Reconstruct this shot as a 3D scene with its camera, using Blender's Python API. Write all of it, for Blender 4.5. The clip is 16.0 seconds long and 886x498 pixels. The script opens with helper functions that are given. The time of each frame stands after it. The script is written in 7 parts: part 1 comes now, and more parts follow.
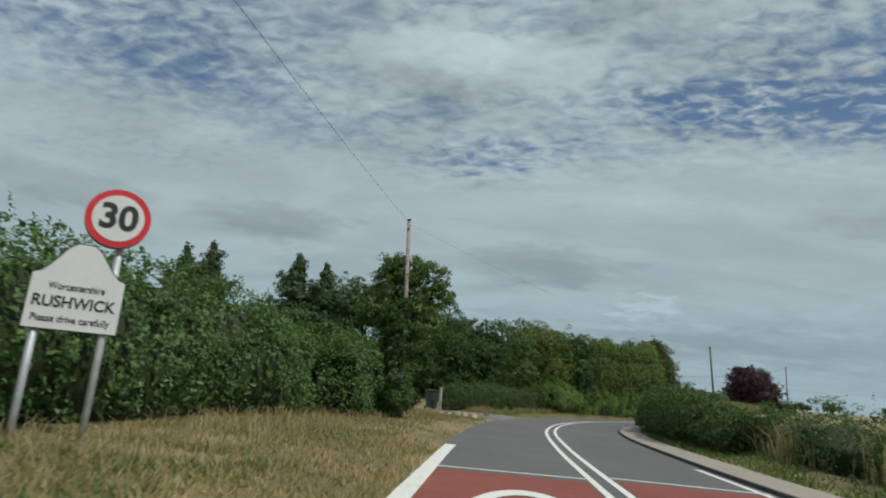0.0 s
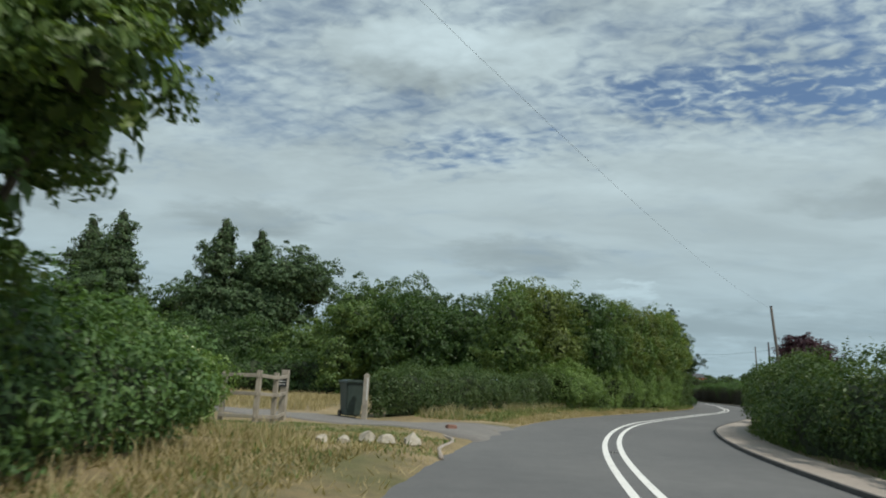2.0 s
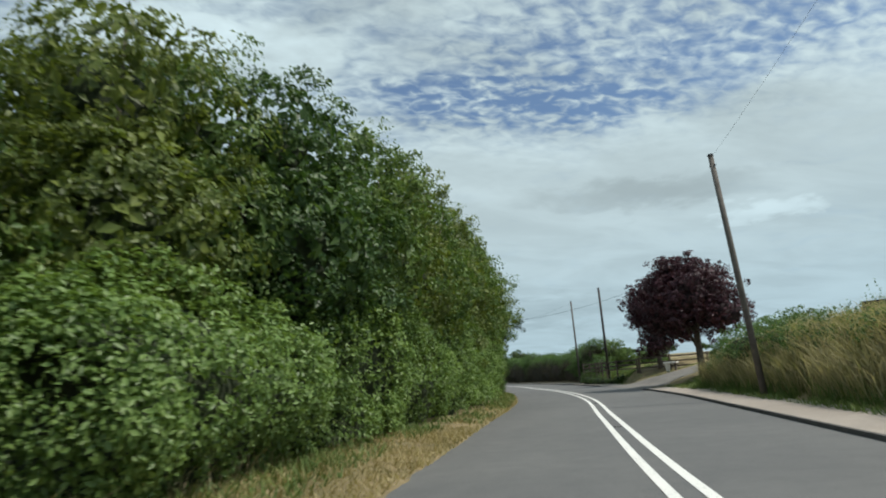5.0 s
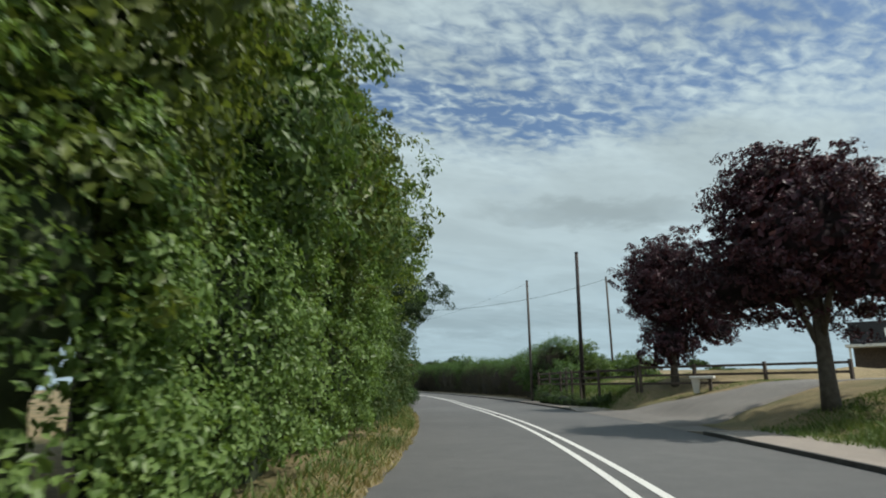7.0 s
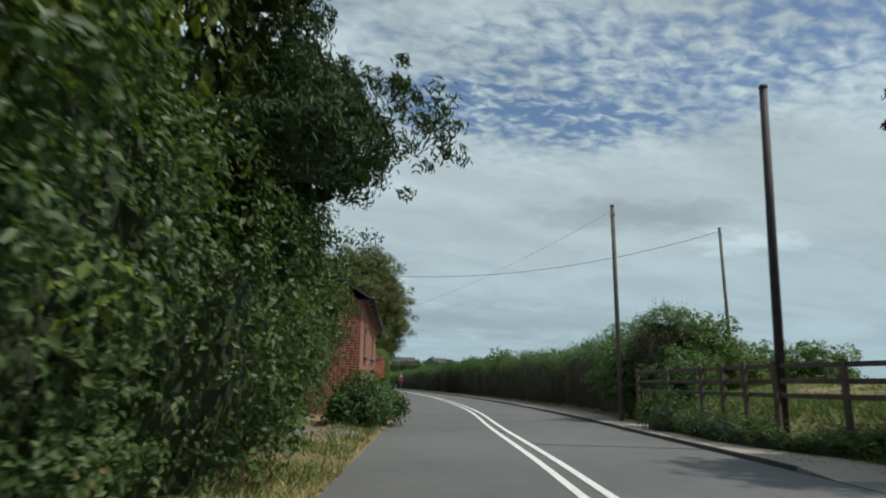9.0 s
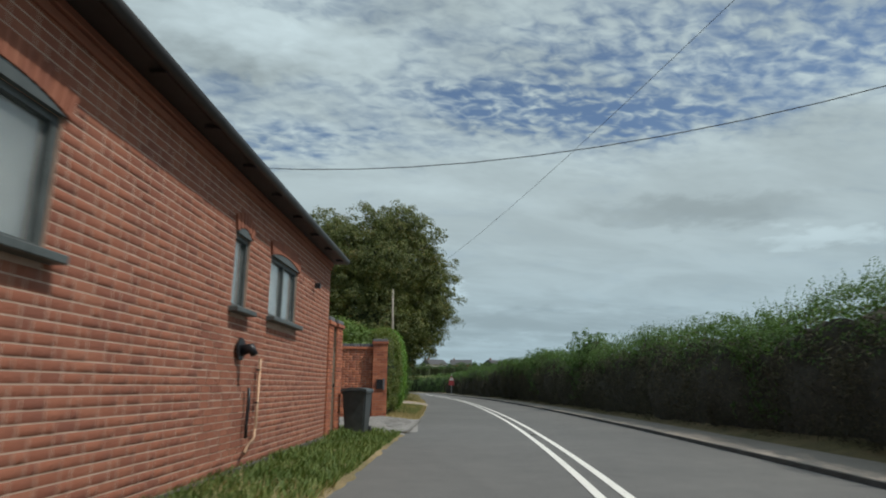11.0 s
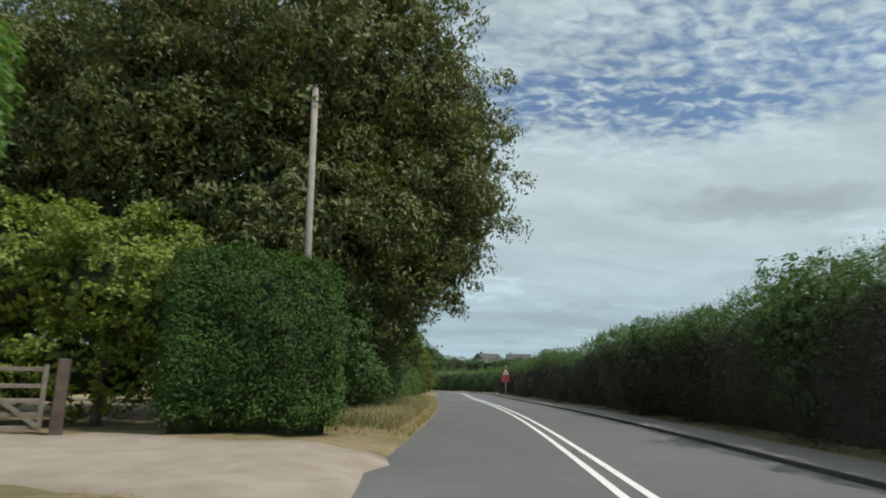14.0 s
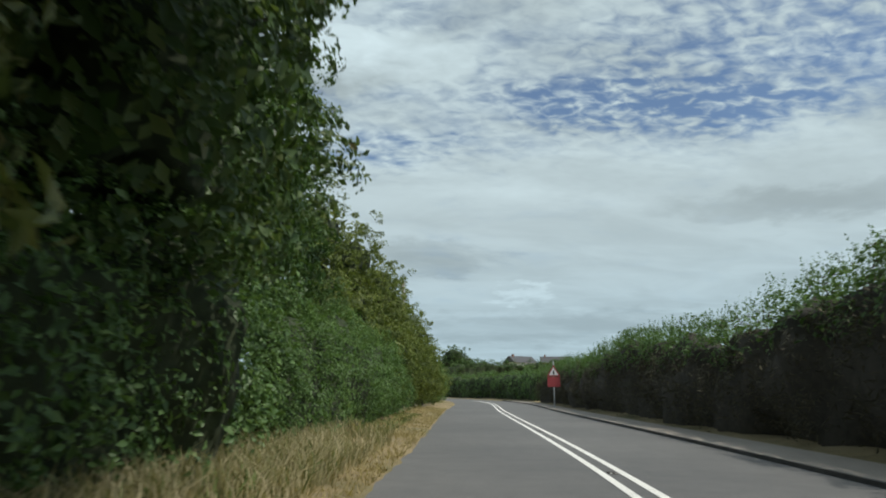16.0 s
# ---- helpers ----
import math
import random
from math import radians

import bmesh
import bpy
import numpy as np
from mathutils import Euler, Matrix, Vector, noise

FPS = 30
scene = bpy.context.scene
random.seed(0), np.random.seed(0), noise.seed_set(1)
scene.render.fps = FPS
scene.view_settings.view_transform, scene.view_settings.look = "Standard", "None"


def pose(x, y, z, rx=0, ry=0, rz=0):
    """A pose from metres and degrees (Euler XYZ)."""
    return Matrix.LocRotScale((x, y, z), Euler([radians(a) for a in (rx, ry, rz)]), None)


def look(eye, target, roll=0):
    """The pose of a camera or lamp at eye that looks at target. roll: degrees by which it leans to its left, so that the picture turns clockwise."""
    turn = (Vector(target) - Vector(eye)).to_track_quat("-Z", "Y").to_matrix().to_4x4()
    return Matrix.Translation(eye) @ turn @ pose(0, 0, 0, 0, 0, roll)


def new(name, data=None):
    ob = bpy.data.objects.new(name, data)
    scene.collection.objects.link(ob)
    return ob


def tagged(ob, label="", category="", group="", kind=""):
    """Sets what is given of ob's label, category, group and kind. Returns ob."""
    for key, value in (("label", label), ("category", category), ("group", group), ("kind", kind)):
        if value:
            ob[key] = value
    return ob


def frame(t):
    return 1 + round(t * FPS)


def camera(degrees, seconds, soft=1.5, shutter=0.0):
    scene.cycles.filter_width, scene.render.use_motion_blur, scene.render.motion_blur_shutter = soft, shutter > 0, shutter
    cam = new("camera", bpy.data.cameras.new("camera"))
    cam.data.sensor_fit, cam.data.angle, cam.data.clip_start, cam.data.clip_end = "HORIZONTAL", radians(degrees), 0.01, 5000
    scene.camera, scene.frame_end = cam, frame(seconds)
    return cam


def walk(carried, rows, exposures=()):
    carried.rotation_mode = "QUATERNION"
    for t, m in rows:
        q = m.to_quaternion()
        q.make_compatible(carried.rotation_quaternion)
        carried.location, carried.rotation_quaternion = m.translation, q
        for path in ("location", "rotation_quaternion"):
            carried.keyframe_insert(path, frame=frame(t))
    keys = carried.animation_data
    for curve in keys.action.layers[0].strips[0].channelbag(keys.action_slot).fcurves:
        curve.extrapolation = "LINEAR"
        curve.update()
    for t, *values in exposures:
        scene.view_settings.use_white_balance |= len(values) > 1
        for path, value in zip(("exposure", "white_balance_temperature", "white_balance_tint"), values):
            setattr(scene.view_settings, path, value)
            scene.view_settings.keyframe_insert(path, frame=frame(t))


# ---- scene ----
cam = camera(71.54, 16.0, soft=1.9, shutter=0.17)
PATH = [
    (0, (0.0, 0.0, 1.1), (-0.163, 1.942, 1.549), 4.92),
    (0.5, (0.04, 4.153, 1.1), (-0.115, 6.097, 1.543), 4.65),
    (1, (0.16, 8.411, 1.1), (0.021, 10.357, 1.538), 4.01),
    (1.5, (0.303, 12.521, 1.1), (0.184, 14.469, 1.537), 3.55),
    (2, (0.569, 16.748, 1.1), (0.474, 18.699, 1.532), 2.50),
    (2.5, (0.808, 21.01, 1.1), (0.748, 22.962, 1.532), 1.47),
    (3, (1.253, 25.479, 1.1), (1.254, 27.43, 1.538), 0.52),
    (3.5, (2.01, 29.878, 1.1), (2.19, 31.821, 1.537), -1.36),
    (4, (3.354, 34.452, 1.1), (3.721, 36.37, 1.53), -3.12),
    (4.5, (4.935, 38.86, 1.1), (5.436, 40.749, 1.523), -3.92),
    (5, (6.84, 43.091, 1.1), (7.459, 44.946, 1.519), -4.43),
    (5.3, (7.972, 45.564, 1.1), (8.648, 47.4, 1.514), -3.49),
    (5.8, (9.895, 49.581, 1.1), (10.632, 51.391, 1.525), -1.76),
    (6.3, (11.882, 53.45, 1.1), (12.651, 55.246, 1.529), -1.04),
    (6.8, (13.867, 57.2, 1.1), (14.648, 58.991, 1.529), -0.85),
    (7.3, (15.807, 60.848, 1.1), (16.584, 62.642, 1.523), -1.09),
    (7.5, (16.563, 62.283, 1.1), (17.336, 64.078, 1.525), -1.02),
    (8, (18.35, 65.849, 1.1), (19.122, 67.643, 1.531), -1.13),
    (8.5, (19.961, 69.296, 1.1), (20.721, 71.093, 1.537), -0.17),
    (9, (21.505, 72.914, 1.1), (22.168, 74.752, 1.527), 0.76),
    (9.4, (22.7, 75.887, 1.1), (23.292, 77.749, 1.528), 0.89),
    (9.9, (24.267, 79.855, 1.1), (24.807, 81.731, 1.535), 0.40),
    (10.4, (25.824, 84.105, 1.1), (26.334, 85.989, 1.537), 0.24),
    (10.9, (27.412, 88.619, 1.1), (27.904, 90.508, 1.538), 0.21),
    (11.3, (28.714, 92.414, 1.1), (29.194, 94.306, 1.535), 0.27),
    (11.5, (29.355, 94.38, 1.1), (29.829, 96.275, 1.53), -0.10),
    (12, (30.971, 99.402, 1.1), (31.417, 101.304, 1.527), -0.05),
    (12.5, (32.422, 104.504, 1.1), (32.831, 106.414, 1.529), -0.05),
    (13, (33.784, 109.607, 1.1), (34.156, 111.525, 1.526), 0.37),
    (13.5, (35.058, 114.584, 1.1), (35.4, 116.507, 1.529), 0.44),
    (14, (36.263, 119.657, 1.1), (36.577, 121.585, 1.529), 0.68),
    (14.5, (37.344, 124.541, 1.1), (37.636, 126.471, 1.535), 0.55),
    (15, (38.437, 129.436, 1.1), (38.701, 131.37, 1.537), 1.28),
    (15.5, (39.473, 134.219, 1.1), (39.717, 136.154, 1.545), 0.66),
    (16, (40.413, 139.029, 1.1), (40.634, 140.966, 1.547), 0.31),
]
walk(cam, [(t, look(eye, target, roll)) for t, eye, target, roll in PATH],
     exposures=[(0, -0.27, 6400, 9), (1, -0.08, 6400, 9), (2.5, -0.03, 6400, 9), (3.5, 0.02, 6400, 9), (4.5, 0.17, 6400, 9), (5, 0.2, 6400, 9), (7.5, 0.05, 6400, 9), (9, 0.0, 6400, 9), (11.5, -0.1, 6450, 10), (12.5, 0.10, 6450, 10), (14, 0.15, 6450, 10), (15, 0.22, 6450, 10), (16, 0.12, 6450, 10)])

# ---------------------------------------------------------------- light
SUN_AZ, SUN_EL = radians(127), radians(56)      # compass-like: from +y towards +x
world = bpy.data.worlds.new("sky")
scene.world = world
world.use_nodes = True


def build_sky(w):
    nt = w.node_tree
    n, l = nt.nodes, nt.links
    n.clear()
    out = n.new("ShaderNodeOutputWorld")
    bg = n.new("ShaderNodeBackground")
    l.new(bg.outputs[0], out.inputs[0])
    sky = n.new("ShaderNodeTexSky")
    sky.sky_type = "NISHITA"
    sky.sun_disc = False
    sky.sun_elevation, sky.sun_rotation = SUN_EL, SUN_AZ
    sky.air_density, sky.dust_density, sky.ozone_density = 1.0, 1.6, 1.4

    def math_(op, a, b=None, clamp=False):
        m = n.new("ShaderNodeMath")
        m.operation, m.use_clamp = op, clamp
        for i, v in enumerate((a, b)):
            if v is None:
                continue
            if isinstance(v, (int, float)):
                m.inputs[i].default_value = v
            else:
                l.new(v, m.inputs[i])
        return m.outputs[0]

    def ramp(v, lo, hi, a=0.0, b=1.0):
        m = n.new("ShaderNodeMapRange")
        m.interpolation_type = "SMOOTHSTEP"
        l.new(v, m.inputs[0])
        for i, q in enumerate((lo, hi, a, b)):
            m.inputs[1 + i].default_value = q
        return m.outputs[0]

    tc = n.new("ShaderNodeTexCoord")
    sep = n.new("ShaderNodeSeparateXYZ")
    l.new(tc.outputs["Generated"], sep.inputs[0])
    up = math_("MAXIMUM", sep.outputs[2], 0.0)
    den = math_("ADD", up, 0.16)
    flat = n.new("ShaderNodeCombineXYZ")
    l.new(math_("DIVIDE", sep.outputs[0], den), flat.inputs[0])
    l.new(math_("DIVIDE", sep.outputs[1], den), flat.inputs[1])

    def fbm(scale, detail, rough, seed, warp=0.0, stretch=(1, 1, 1)):
        mp = n.new("ShaderNodeMapping")
        mp.inputs["Location"].default_value = (seed, seed * 1.7, 0)
        mp.inputs["Scale"].default_value = stretch
        mp.inputs["Rotation"].default_value = (0, 0, radians(35))
        l.new(flat.outputs[0], mp.inputs[0])
        t = n.new("ShaderNodeTexNoise")
        t.inputs["Scale"].default_value, t.inputs["Detail"].default_value = scale, detail
        t.inputs["Roughness"].default_value, t.inputs["Distortion"].default_value = rough, warp
        l.new(mp.outputs[0], t.inputs[0])
        return t.outputs[0]

    broad = fbm(0.5, 3, 0.5, 3.1, 0.3)
    puffs = fbm(3.4, 5, 0.58, 7.7, 0.5, (1.0, 1.35, 1))
    cells = fbm(17.0, 3, 0.5, 2.3, 0.4, (1.0, 1.5, 1))
    fray = fbm(5.0, 4, 0.6, 4.4, 0.2)
    # compass direction and height above the horizon in degrees, with frayed edges
    deg = 180 / math.pi
    bearing = math_("ADD", math_("MULTIPLY", math_("ARCTAN2", sep.outputs[0], sep.outputs[1]), deg), math_("MULTIPLY", math_("SUBTRACT", puffs, 0.5), 13.0))
    height = math_("ADD", math_("MULTIPLY", math_("ARCSINE", sep.outputs[2]), deg), math_("MULTIPLY", math_("SUBTRACT", fray, 0.5), 4.5))

    def patch(az, el, wide, tall, tilt=0.0, core=0.0):
        """A soft oval part of the sky round a direction."""
        c, q = math.cos(radians(tilt)), math.sin(radians(tilt))
        da, de = math_("SUBTRACT", bearing, az), math_("SUBTRACT", height, el)
        u = math_("ADD", math_("MULTIPLY", da, c / wide), math_("MULTIPLY", de, q / wide))
        v = math_("ADD", math_("MULTIPLY", da, -q / tall), math_("MULTIPLY", de, c / tall))
        return ramp(math_("ADD", math_("MULTIPLY", u, u), math_("MULTIPLY", v, v)), 1.0, core)

    def total(parts):
        out = None
        for w, p in parts:
            p = math_("MULTIPLY", p, w)
            out = p if out is None else math_("ADD", out, p)
        return out

    # a thin cover of small clouds, opener to the upper right, closed in a bright veil lower down
    high = ramp(up, 0.25, 0.43)
    gap = total([(0.23, patch(25, 24.8, 20, 3.2, -9)), (0.13, patch(37, 28, 22, 7, -6)), (0.13, patch(-1, 21.4, 12, 2.6, 7)), (0.08, patch(-37, 17.5, 14, 3)), (0.07, patch(-36, 28, 20, 7)), (0.13, patch(68, 28, 24, 10)), (0.05, patch(-8, 38, 30, 6))])
    veil = math_("MULTIPLY", ramp(up, 0.42, 0.30), 0.20)
    dens = math_("ADD", math_("MULTIPLY", broad, 0.30), math_("MULTIPLY", puffs, 0.56))
    dens = math_("ADD", dens, math_("ADD", math_("MULTIPLY", math_("MULTIPLY", cells, high), 0.46), math_("MULTIPLY", math_("SUBTRACT", cells, 0.5), math_("MULTIPLY", gap, 5.0))))
    dens = math_("ADD", math_("SUBTRACT", dens, gap), veil)
    dens = math_("ADD", dens, math_("MULTIPLY", math_("SUBTRACT", 1.0, high), 0.22))
    heap = patch(-3, 30.0, 15, 3.6)
    bits = math_("ADD", patch(14.0, 8.6, 3.6, 1.2, -6), patch(46.5, 11.9, 4.6, 1.2))
    dens = math_("ADD", dens, math_("ADD", math_("MULTIPLY", heap, 0.42), math_("MULTIPLY", bits, 0.3)))
    cover = ramp(dens, 0.30, 0.86, 0.10, 1.0)
    # light and shade inside the cover: bright tops, grey undersides, darker flat banks low down
    shade = fbm(1.7, 4, 0.55, 11.9, 0.4, (1.0, 2.0, 1))
    dim = total([(0.13, patch(-20.8, 13.6, 8, 2.4)), (0.11, patch(3.9, 12.0, 9, 2.2)), (0.10, patch(38, 15.0, 13, 2.0, -3)), (0.09, patch(-38, 13.5, 9, 2)), (0.11, patch(-9, 27.6, 8, 1.9)), (0.07, patch(20, 5.5, 24, 2.0))])
    glow_ = total([(0.10, patch(-4, 31.2, 12, 2.4)), (0.12, bits), (0.05, patch(18, 20.0, 26, 4.0, -5))])
    calm = math_("ADD", math_("MULTIPLY", high, 0.5), 0.5)
    lit = math_("ADD", 0.55, math_("MULTIPLY", math_("SUBTRACT", ramp(shade, 0.30, 0.70, 0.46, 0.63), 0.545), calm))
    lit = math_("SUBTRACT", math_("ADD", lit, glow_), dim)
    lit = math_("ADD", lit, math_("MULTIPLY", math_("SUBTRACT", cells, 0.5), math_("MULTIPLY", high, 0.20)))
    tone = n.new("ShaderNodeMix")
    tone.data_type = "RGBA"
    l.new(ramp(up, 0.02, 0.30), tone.inputs[0])
    tone.inputs[6].default_value = (0.71, 0.935, 1.035, 1)
    tone.inputs[7].default_value = (0.81, 0.985, 1.03, 1)
    cloud = n.new("ShaderNodeVectorMath")
    cloud.operation = "SCALE"
    l.new(tone.outputs[2], cloud.inputs[0])
    l.new(lit, cloud.inputs["Scale"])
    blue = n.new("ShaderNodeVectorMath")
    blue.operation = "SCALE"
    pure = n.new("ShaderNodeVectorMath")
    pure.operation = "MULTIPLY"
    l.new(sky.outputs[0], pure.inputs[0])
    pure.inputs[1].default_value = (0.80, 0.98, 1.12)
    l.new(pure.outputs[0], blue.inputs[0])
    blue.inputs["Scale"].default_value = 0.088
    mix = n.new("ShaderNodeMix")
    mix.data_type = "RGBA"
    l.new(cover, mix.inputs[0])
    l.new(blue.outputs[0], mix.inputs[6])
    l.new(cloud.outputs[0], mix.inputs[7])
    l.new(mix.outputs[2], bg.inputs[0])
    bg.inputs[1].default_value = 1.0


build_sky(world)
sun_data = bpy.data.lights.new("sun", "SUN")
sun_data.energy, sun_data.angle, sun_data.color = 3.2, radians(1.2), (1.0, 0.95, 0.86)
sun = new("sun", sun_data)
sun_from = Vector((math.sin(SUN_AZ) * math.cos(SUN_EL), math.cos(SUN_AZ) * math.cos(SUN_EL), math.sin(SUN_EL)))
sun.matrix_world = look(sun_from * 200, (0, 0, 0))

# ---------------------------------------------------------------- materials


def material(name):
    m = bpy.data.materials.new(name)
    m.use_nodes = True
    nt = m.node_tree
    return m, nt.nodes, nt.links, nt.nodes["Principled BSDF"]


def noise_tex(n, l, scale, detail=5, rough=0.6, vec=None):
    t = n.new("ShaderNodeTexNoise")
    t.inputs["Scale"].default_value, t.inputs["Detail"].default_value, t.inputs["Roughness"].default_value = scale, detail, rough
    if vec is None:
        vec = n.new("ShaderNodeTexCoord").outputs["Object"]
    l.new(vec, t.inputs["Vector"])
    return t.outputs[0]


def ramp_tex(n, l, v, stops):
    r = n.new("ShaderNodeValToRGB")
    while len(r.color_ramp.elements) < len(stops):
        r.color_ramp.elements.new(0.5)
    for e, (p, c) in zip(r.color_ramp.elements, stops):
        e.position, e.color = p, (*c, 1)
    l.new(v, r.inputs[0])
    return r.outputs[0]


def blend(n, l, fac, a, b, mode="MIX"):
    m = n.new("ShaderNodeMix")
    m.data_type, m.blend_type = "RGBA", mode
    for i, v in ((0, fac), (6, a), (7, b)):
        if isinstance(v, (int, float)):
            m.inputs[i].default_value = v
        elif isinstance(v, tuple):
            m.inputs[i].default_value = (*v, 1)
        else:
            l.new(v, m.inputs[i])
    return m.outputs[2]


def bump(n, l, p, height, strength, dist=0.01):
    b = n.new("ShaderNodeBump")
    b.inputs["Strength"].default_value, b.inputs["Distance"].default_value = strength, dist
    l.new(height, b.inputs["Height"])
    l.new(b.outputs[0], p.inputs["Normal"])


def leaf_mat(name, stops, gloss=0.45, through_=0.38, patch=0.35):
    """Leaves: colour by leaf and by larger patches, with light through the blade."""
    m, n, l, p = material(name)
    rnd = n.new("ShaderNodeNewGeometry").outputs["Random Per Island"]
    big = noise_tex(n, l, 0.7, 3)
    mixv = n.new("ShaderNodeMath")
    mixv.operation = "MULTIPLY_ADD"
    l.new(big, mixv.inputs[0])
    mixv.inputs[1].default_value = patch * 2
    sub = n.new("ShaderNodeMath")
    sub.operation = "MULTIPLY_ADD"
    l.new(rnd, sub.inputs[0])
    sub.inputs[1].default_value, sub.inputs[2].default_value = 1 - patch, -patch * 0.5
    l.new(sub.outputs[0], mixv.inputs[2])
    col = ramp_tex(n, l, mixv.outputs[0], [(q, tuple(1.6 * v for v in c)) for q, c in stops])
    l.new(col, p.inputs["Base Color"])
    p.inputs["Roughness"].default_value = gloss
    p.inputs["Specular IOR Level"].default_value = 0.35
    t = n.new("ShaderNodeBsdfTranslucent")
    l.new(blend(n, l, 1.0, col, (1.1, 1.12, 0.58), "MULTIPLY"), t.inputs[0])
    mx = n.new("ShaderNodeMixShader")
    mx.inputs[0].default_value = through_
    out = n["Material Output"]
    l.new(p.outputs[0], mx.inputs[1])
    l.new(t.outputs[0], mx.inputs[2])
    l.new(mx.outputs[0], out.inputs[0])
    return m


def plain_mat(name, stops, scale=3.0, rough=0.8, bump_=0.2, fine=40.0, metal=0.0, by_object=0.0):
    """A surface whose colour varies at two scales, with fine relief."""
    m, n, l, p = material(name)
    a, b = noise_tex(n, l, scale, 6), noise_tex(n, l, fine, 4)
    v = n.new("ShaderNodeMath")
    v.operation = "MULTIPLY_ADD"
    l.new(b, v.inputs[0])
    v.inputs[1].default_value = 0.4
    w = n.new("ShaderNodeMath")
    w.operation = "MULTIPLY_ADD"
    l.new(a, w.inputs[0])
    w.inputs[1].default_value, w.inputs[2].default_value = 1.3, -0.35
    l.new(w.outputs[0], v.inputs[2])
    val = v.outputs[0]
    if by_object:
        o = n.new("ShaderNodeObjectInfo")
        g = n.new("ShaderNodeNewGeometry")
        s = n.new("ShaderNodeMath")
        s.operation = "ADD"
        l.new(o.outputs["Random"], s.inputs[0])
        l.new(g.outputs["Random Per Island"], s.inputs[1])
        fr = n.new("ShaderNodeMath")
        fr.operation = "FRACT"
        l.new(s.outputs[0], fr.inputs[0])
        k = n.new("ShaderNodeMath")
        k.operation = "MULTIPLY_ADD"
        l.new(fr.outputs[0], k.inputs[0])
        k.inputs[1].default_value = by_object
        sc = n.new("ShaderNodeMath")
        sc.operation = "MULTIPLY"
        l.new(val, sc.inputs[0])
        sc.inputs[1].default_value = 1 - by_object
        l.new(sc.outputs[0], k.inputs[2])
        val = k.outputs[0]
    l.new(ramp_tex(n, l, val, stops), p.inputs["Base Color"])
    p.inputs["Roughness"].default_value, p.inputs["Metallic"].default_value = rough, metal
    if bump_:
        bump(n, l, p, b, bump_)
    return m


def asphalt_mat(name, base, worn):
    m, n, l, p = material(name)
    tc = n.new("ShaderNodeTexCoord").outputs["Object"]
    big = noise_tex(n, l, 0.22, 5, 0.6, tc)
    mid = noise_tex(n, l, 2.4, 5, 0.65, tc)
    fine = noise_tex(n, l, 130.0, 3, 0.7, tc)
    c = ramp_tex(n, l, big, [(0.3, base), (0.7, worn)])
    c = blend(n, l, 0.5, c, ramp_tex(n, l, mid, [(0.3, (0.75, 0.75, 0.75)), (0.7, (1.15, 1.13, 1.1))]), "MULTIPLY")
    c = blend(n, l, 0.8, c, ramp_tex(n, l, fine, [(0.35, (0.6, 0.6, 0.6)), (0.65, (1.3, 1.3, 1.28))]), "MULTIPLY")
    l.new(c, p.inputs["Base Color"])
    p.inputs["Roughness"].default_value = 0.82
    bump(n, l, p, fine, 0.35, 0.004)
    return m


def paint_mat(name, base, under, wear=0.62):
    """Road paint, worn through in specks."""
    m, n, l, p = material(name)
    tc = n.new("ShaderNodeTexCoord").outputs["Object"]
    a = noise_tex(n, l, 26.0, 5, 0.75, tc)
    b = noise_tex(n, l, 1.6, 3, 0.6, tc)
    s = n.new("ShaderNodeMath")
    s.operation = "MULTIPLY_ADD"
    l.new(b, s.inputs[0])
    s.inputs[1].default_value = 0.35
    l.new(a, s.inputs[2])
    l.new(ramp_tex(n, l, s.outputs[0], [(wear + 0.12, base), (wear + 0.24, under)]), p.inputs["Base Color"])
    p.inputs["Roughness"].default_value = 0.6
    return m


ASPHALT = asphalt_mat("asphalt", (0.110, 0.111, 0.111), (0.152, 0.151, 0.147))
SIDE_TAR = asphalt_mat("pale_tarmac", (0.165, 0.152, 0.138), (0.22, 0.205, 0.185))
PAVE = asphalt_mat("footway_tarmac", (0.31, 0.265, 0.225), (0.39, 0.34, 0.295))
RED_TAR = asphalt_mat("red_surfacing", (0.21, 0.055, 0.04), (0.29, 0.085, 0.06))
PAINT = paint_mat("road_paint", (0.78, 0.77, 0.72), (0.33, 0.32, 0.30))
PAVER = plain_mat("grey_pavers", [(0.2, (0.205, 0.20, 0.19)), (0.8, (0.275, 0.265, 0.25))], 6, 0.9, 0.4, 60, by_object=0.35)
GRAVEL = plain_mat("pink_gravel", [(0.2, (0.25, 0.205, 0.16)), (0.8, (0.38, 0.32, 0.26))], 1.5, 0.95, 0.6, 120)
KERB = plain_mat("kerb_stone", [(0.2, (0.05, 0.047, 0.044)), (0.8, (0.11, 0.105, 0.10))], 3, 0.9, 0.4, 70)
STONE = plain_mat("pale_stone", [(0.2, (0.32, 0.28, 0.21)), (0.8, (0.47, 0.43, 0.36))], 6, 0.9, 0.6, 30)
MORTAR_PALE = plain_mat("pale_mortar", [(0.2, (0.27, 0.18, 0.135)), (0.8, (0.42, 0.31, 0.25))], 5, 0.95, 0.4, 90)
BRICK = plain_mat("red_brick", [(0.06, (0.13, 0.060, 0.048)), (0.25, (0.27, 0.092, 0.056)), (0.5, (0.37, 0.125, 0.068)), (0.75, (0.45, 0.165, 0.088)), (0.97, (0.52, 0.29, 0.19))], 9, 0.9, 0.8, 45, by_object=0.55)
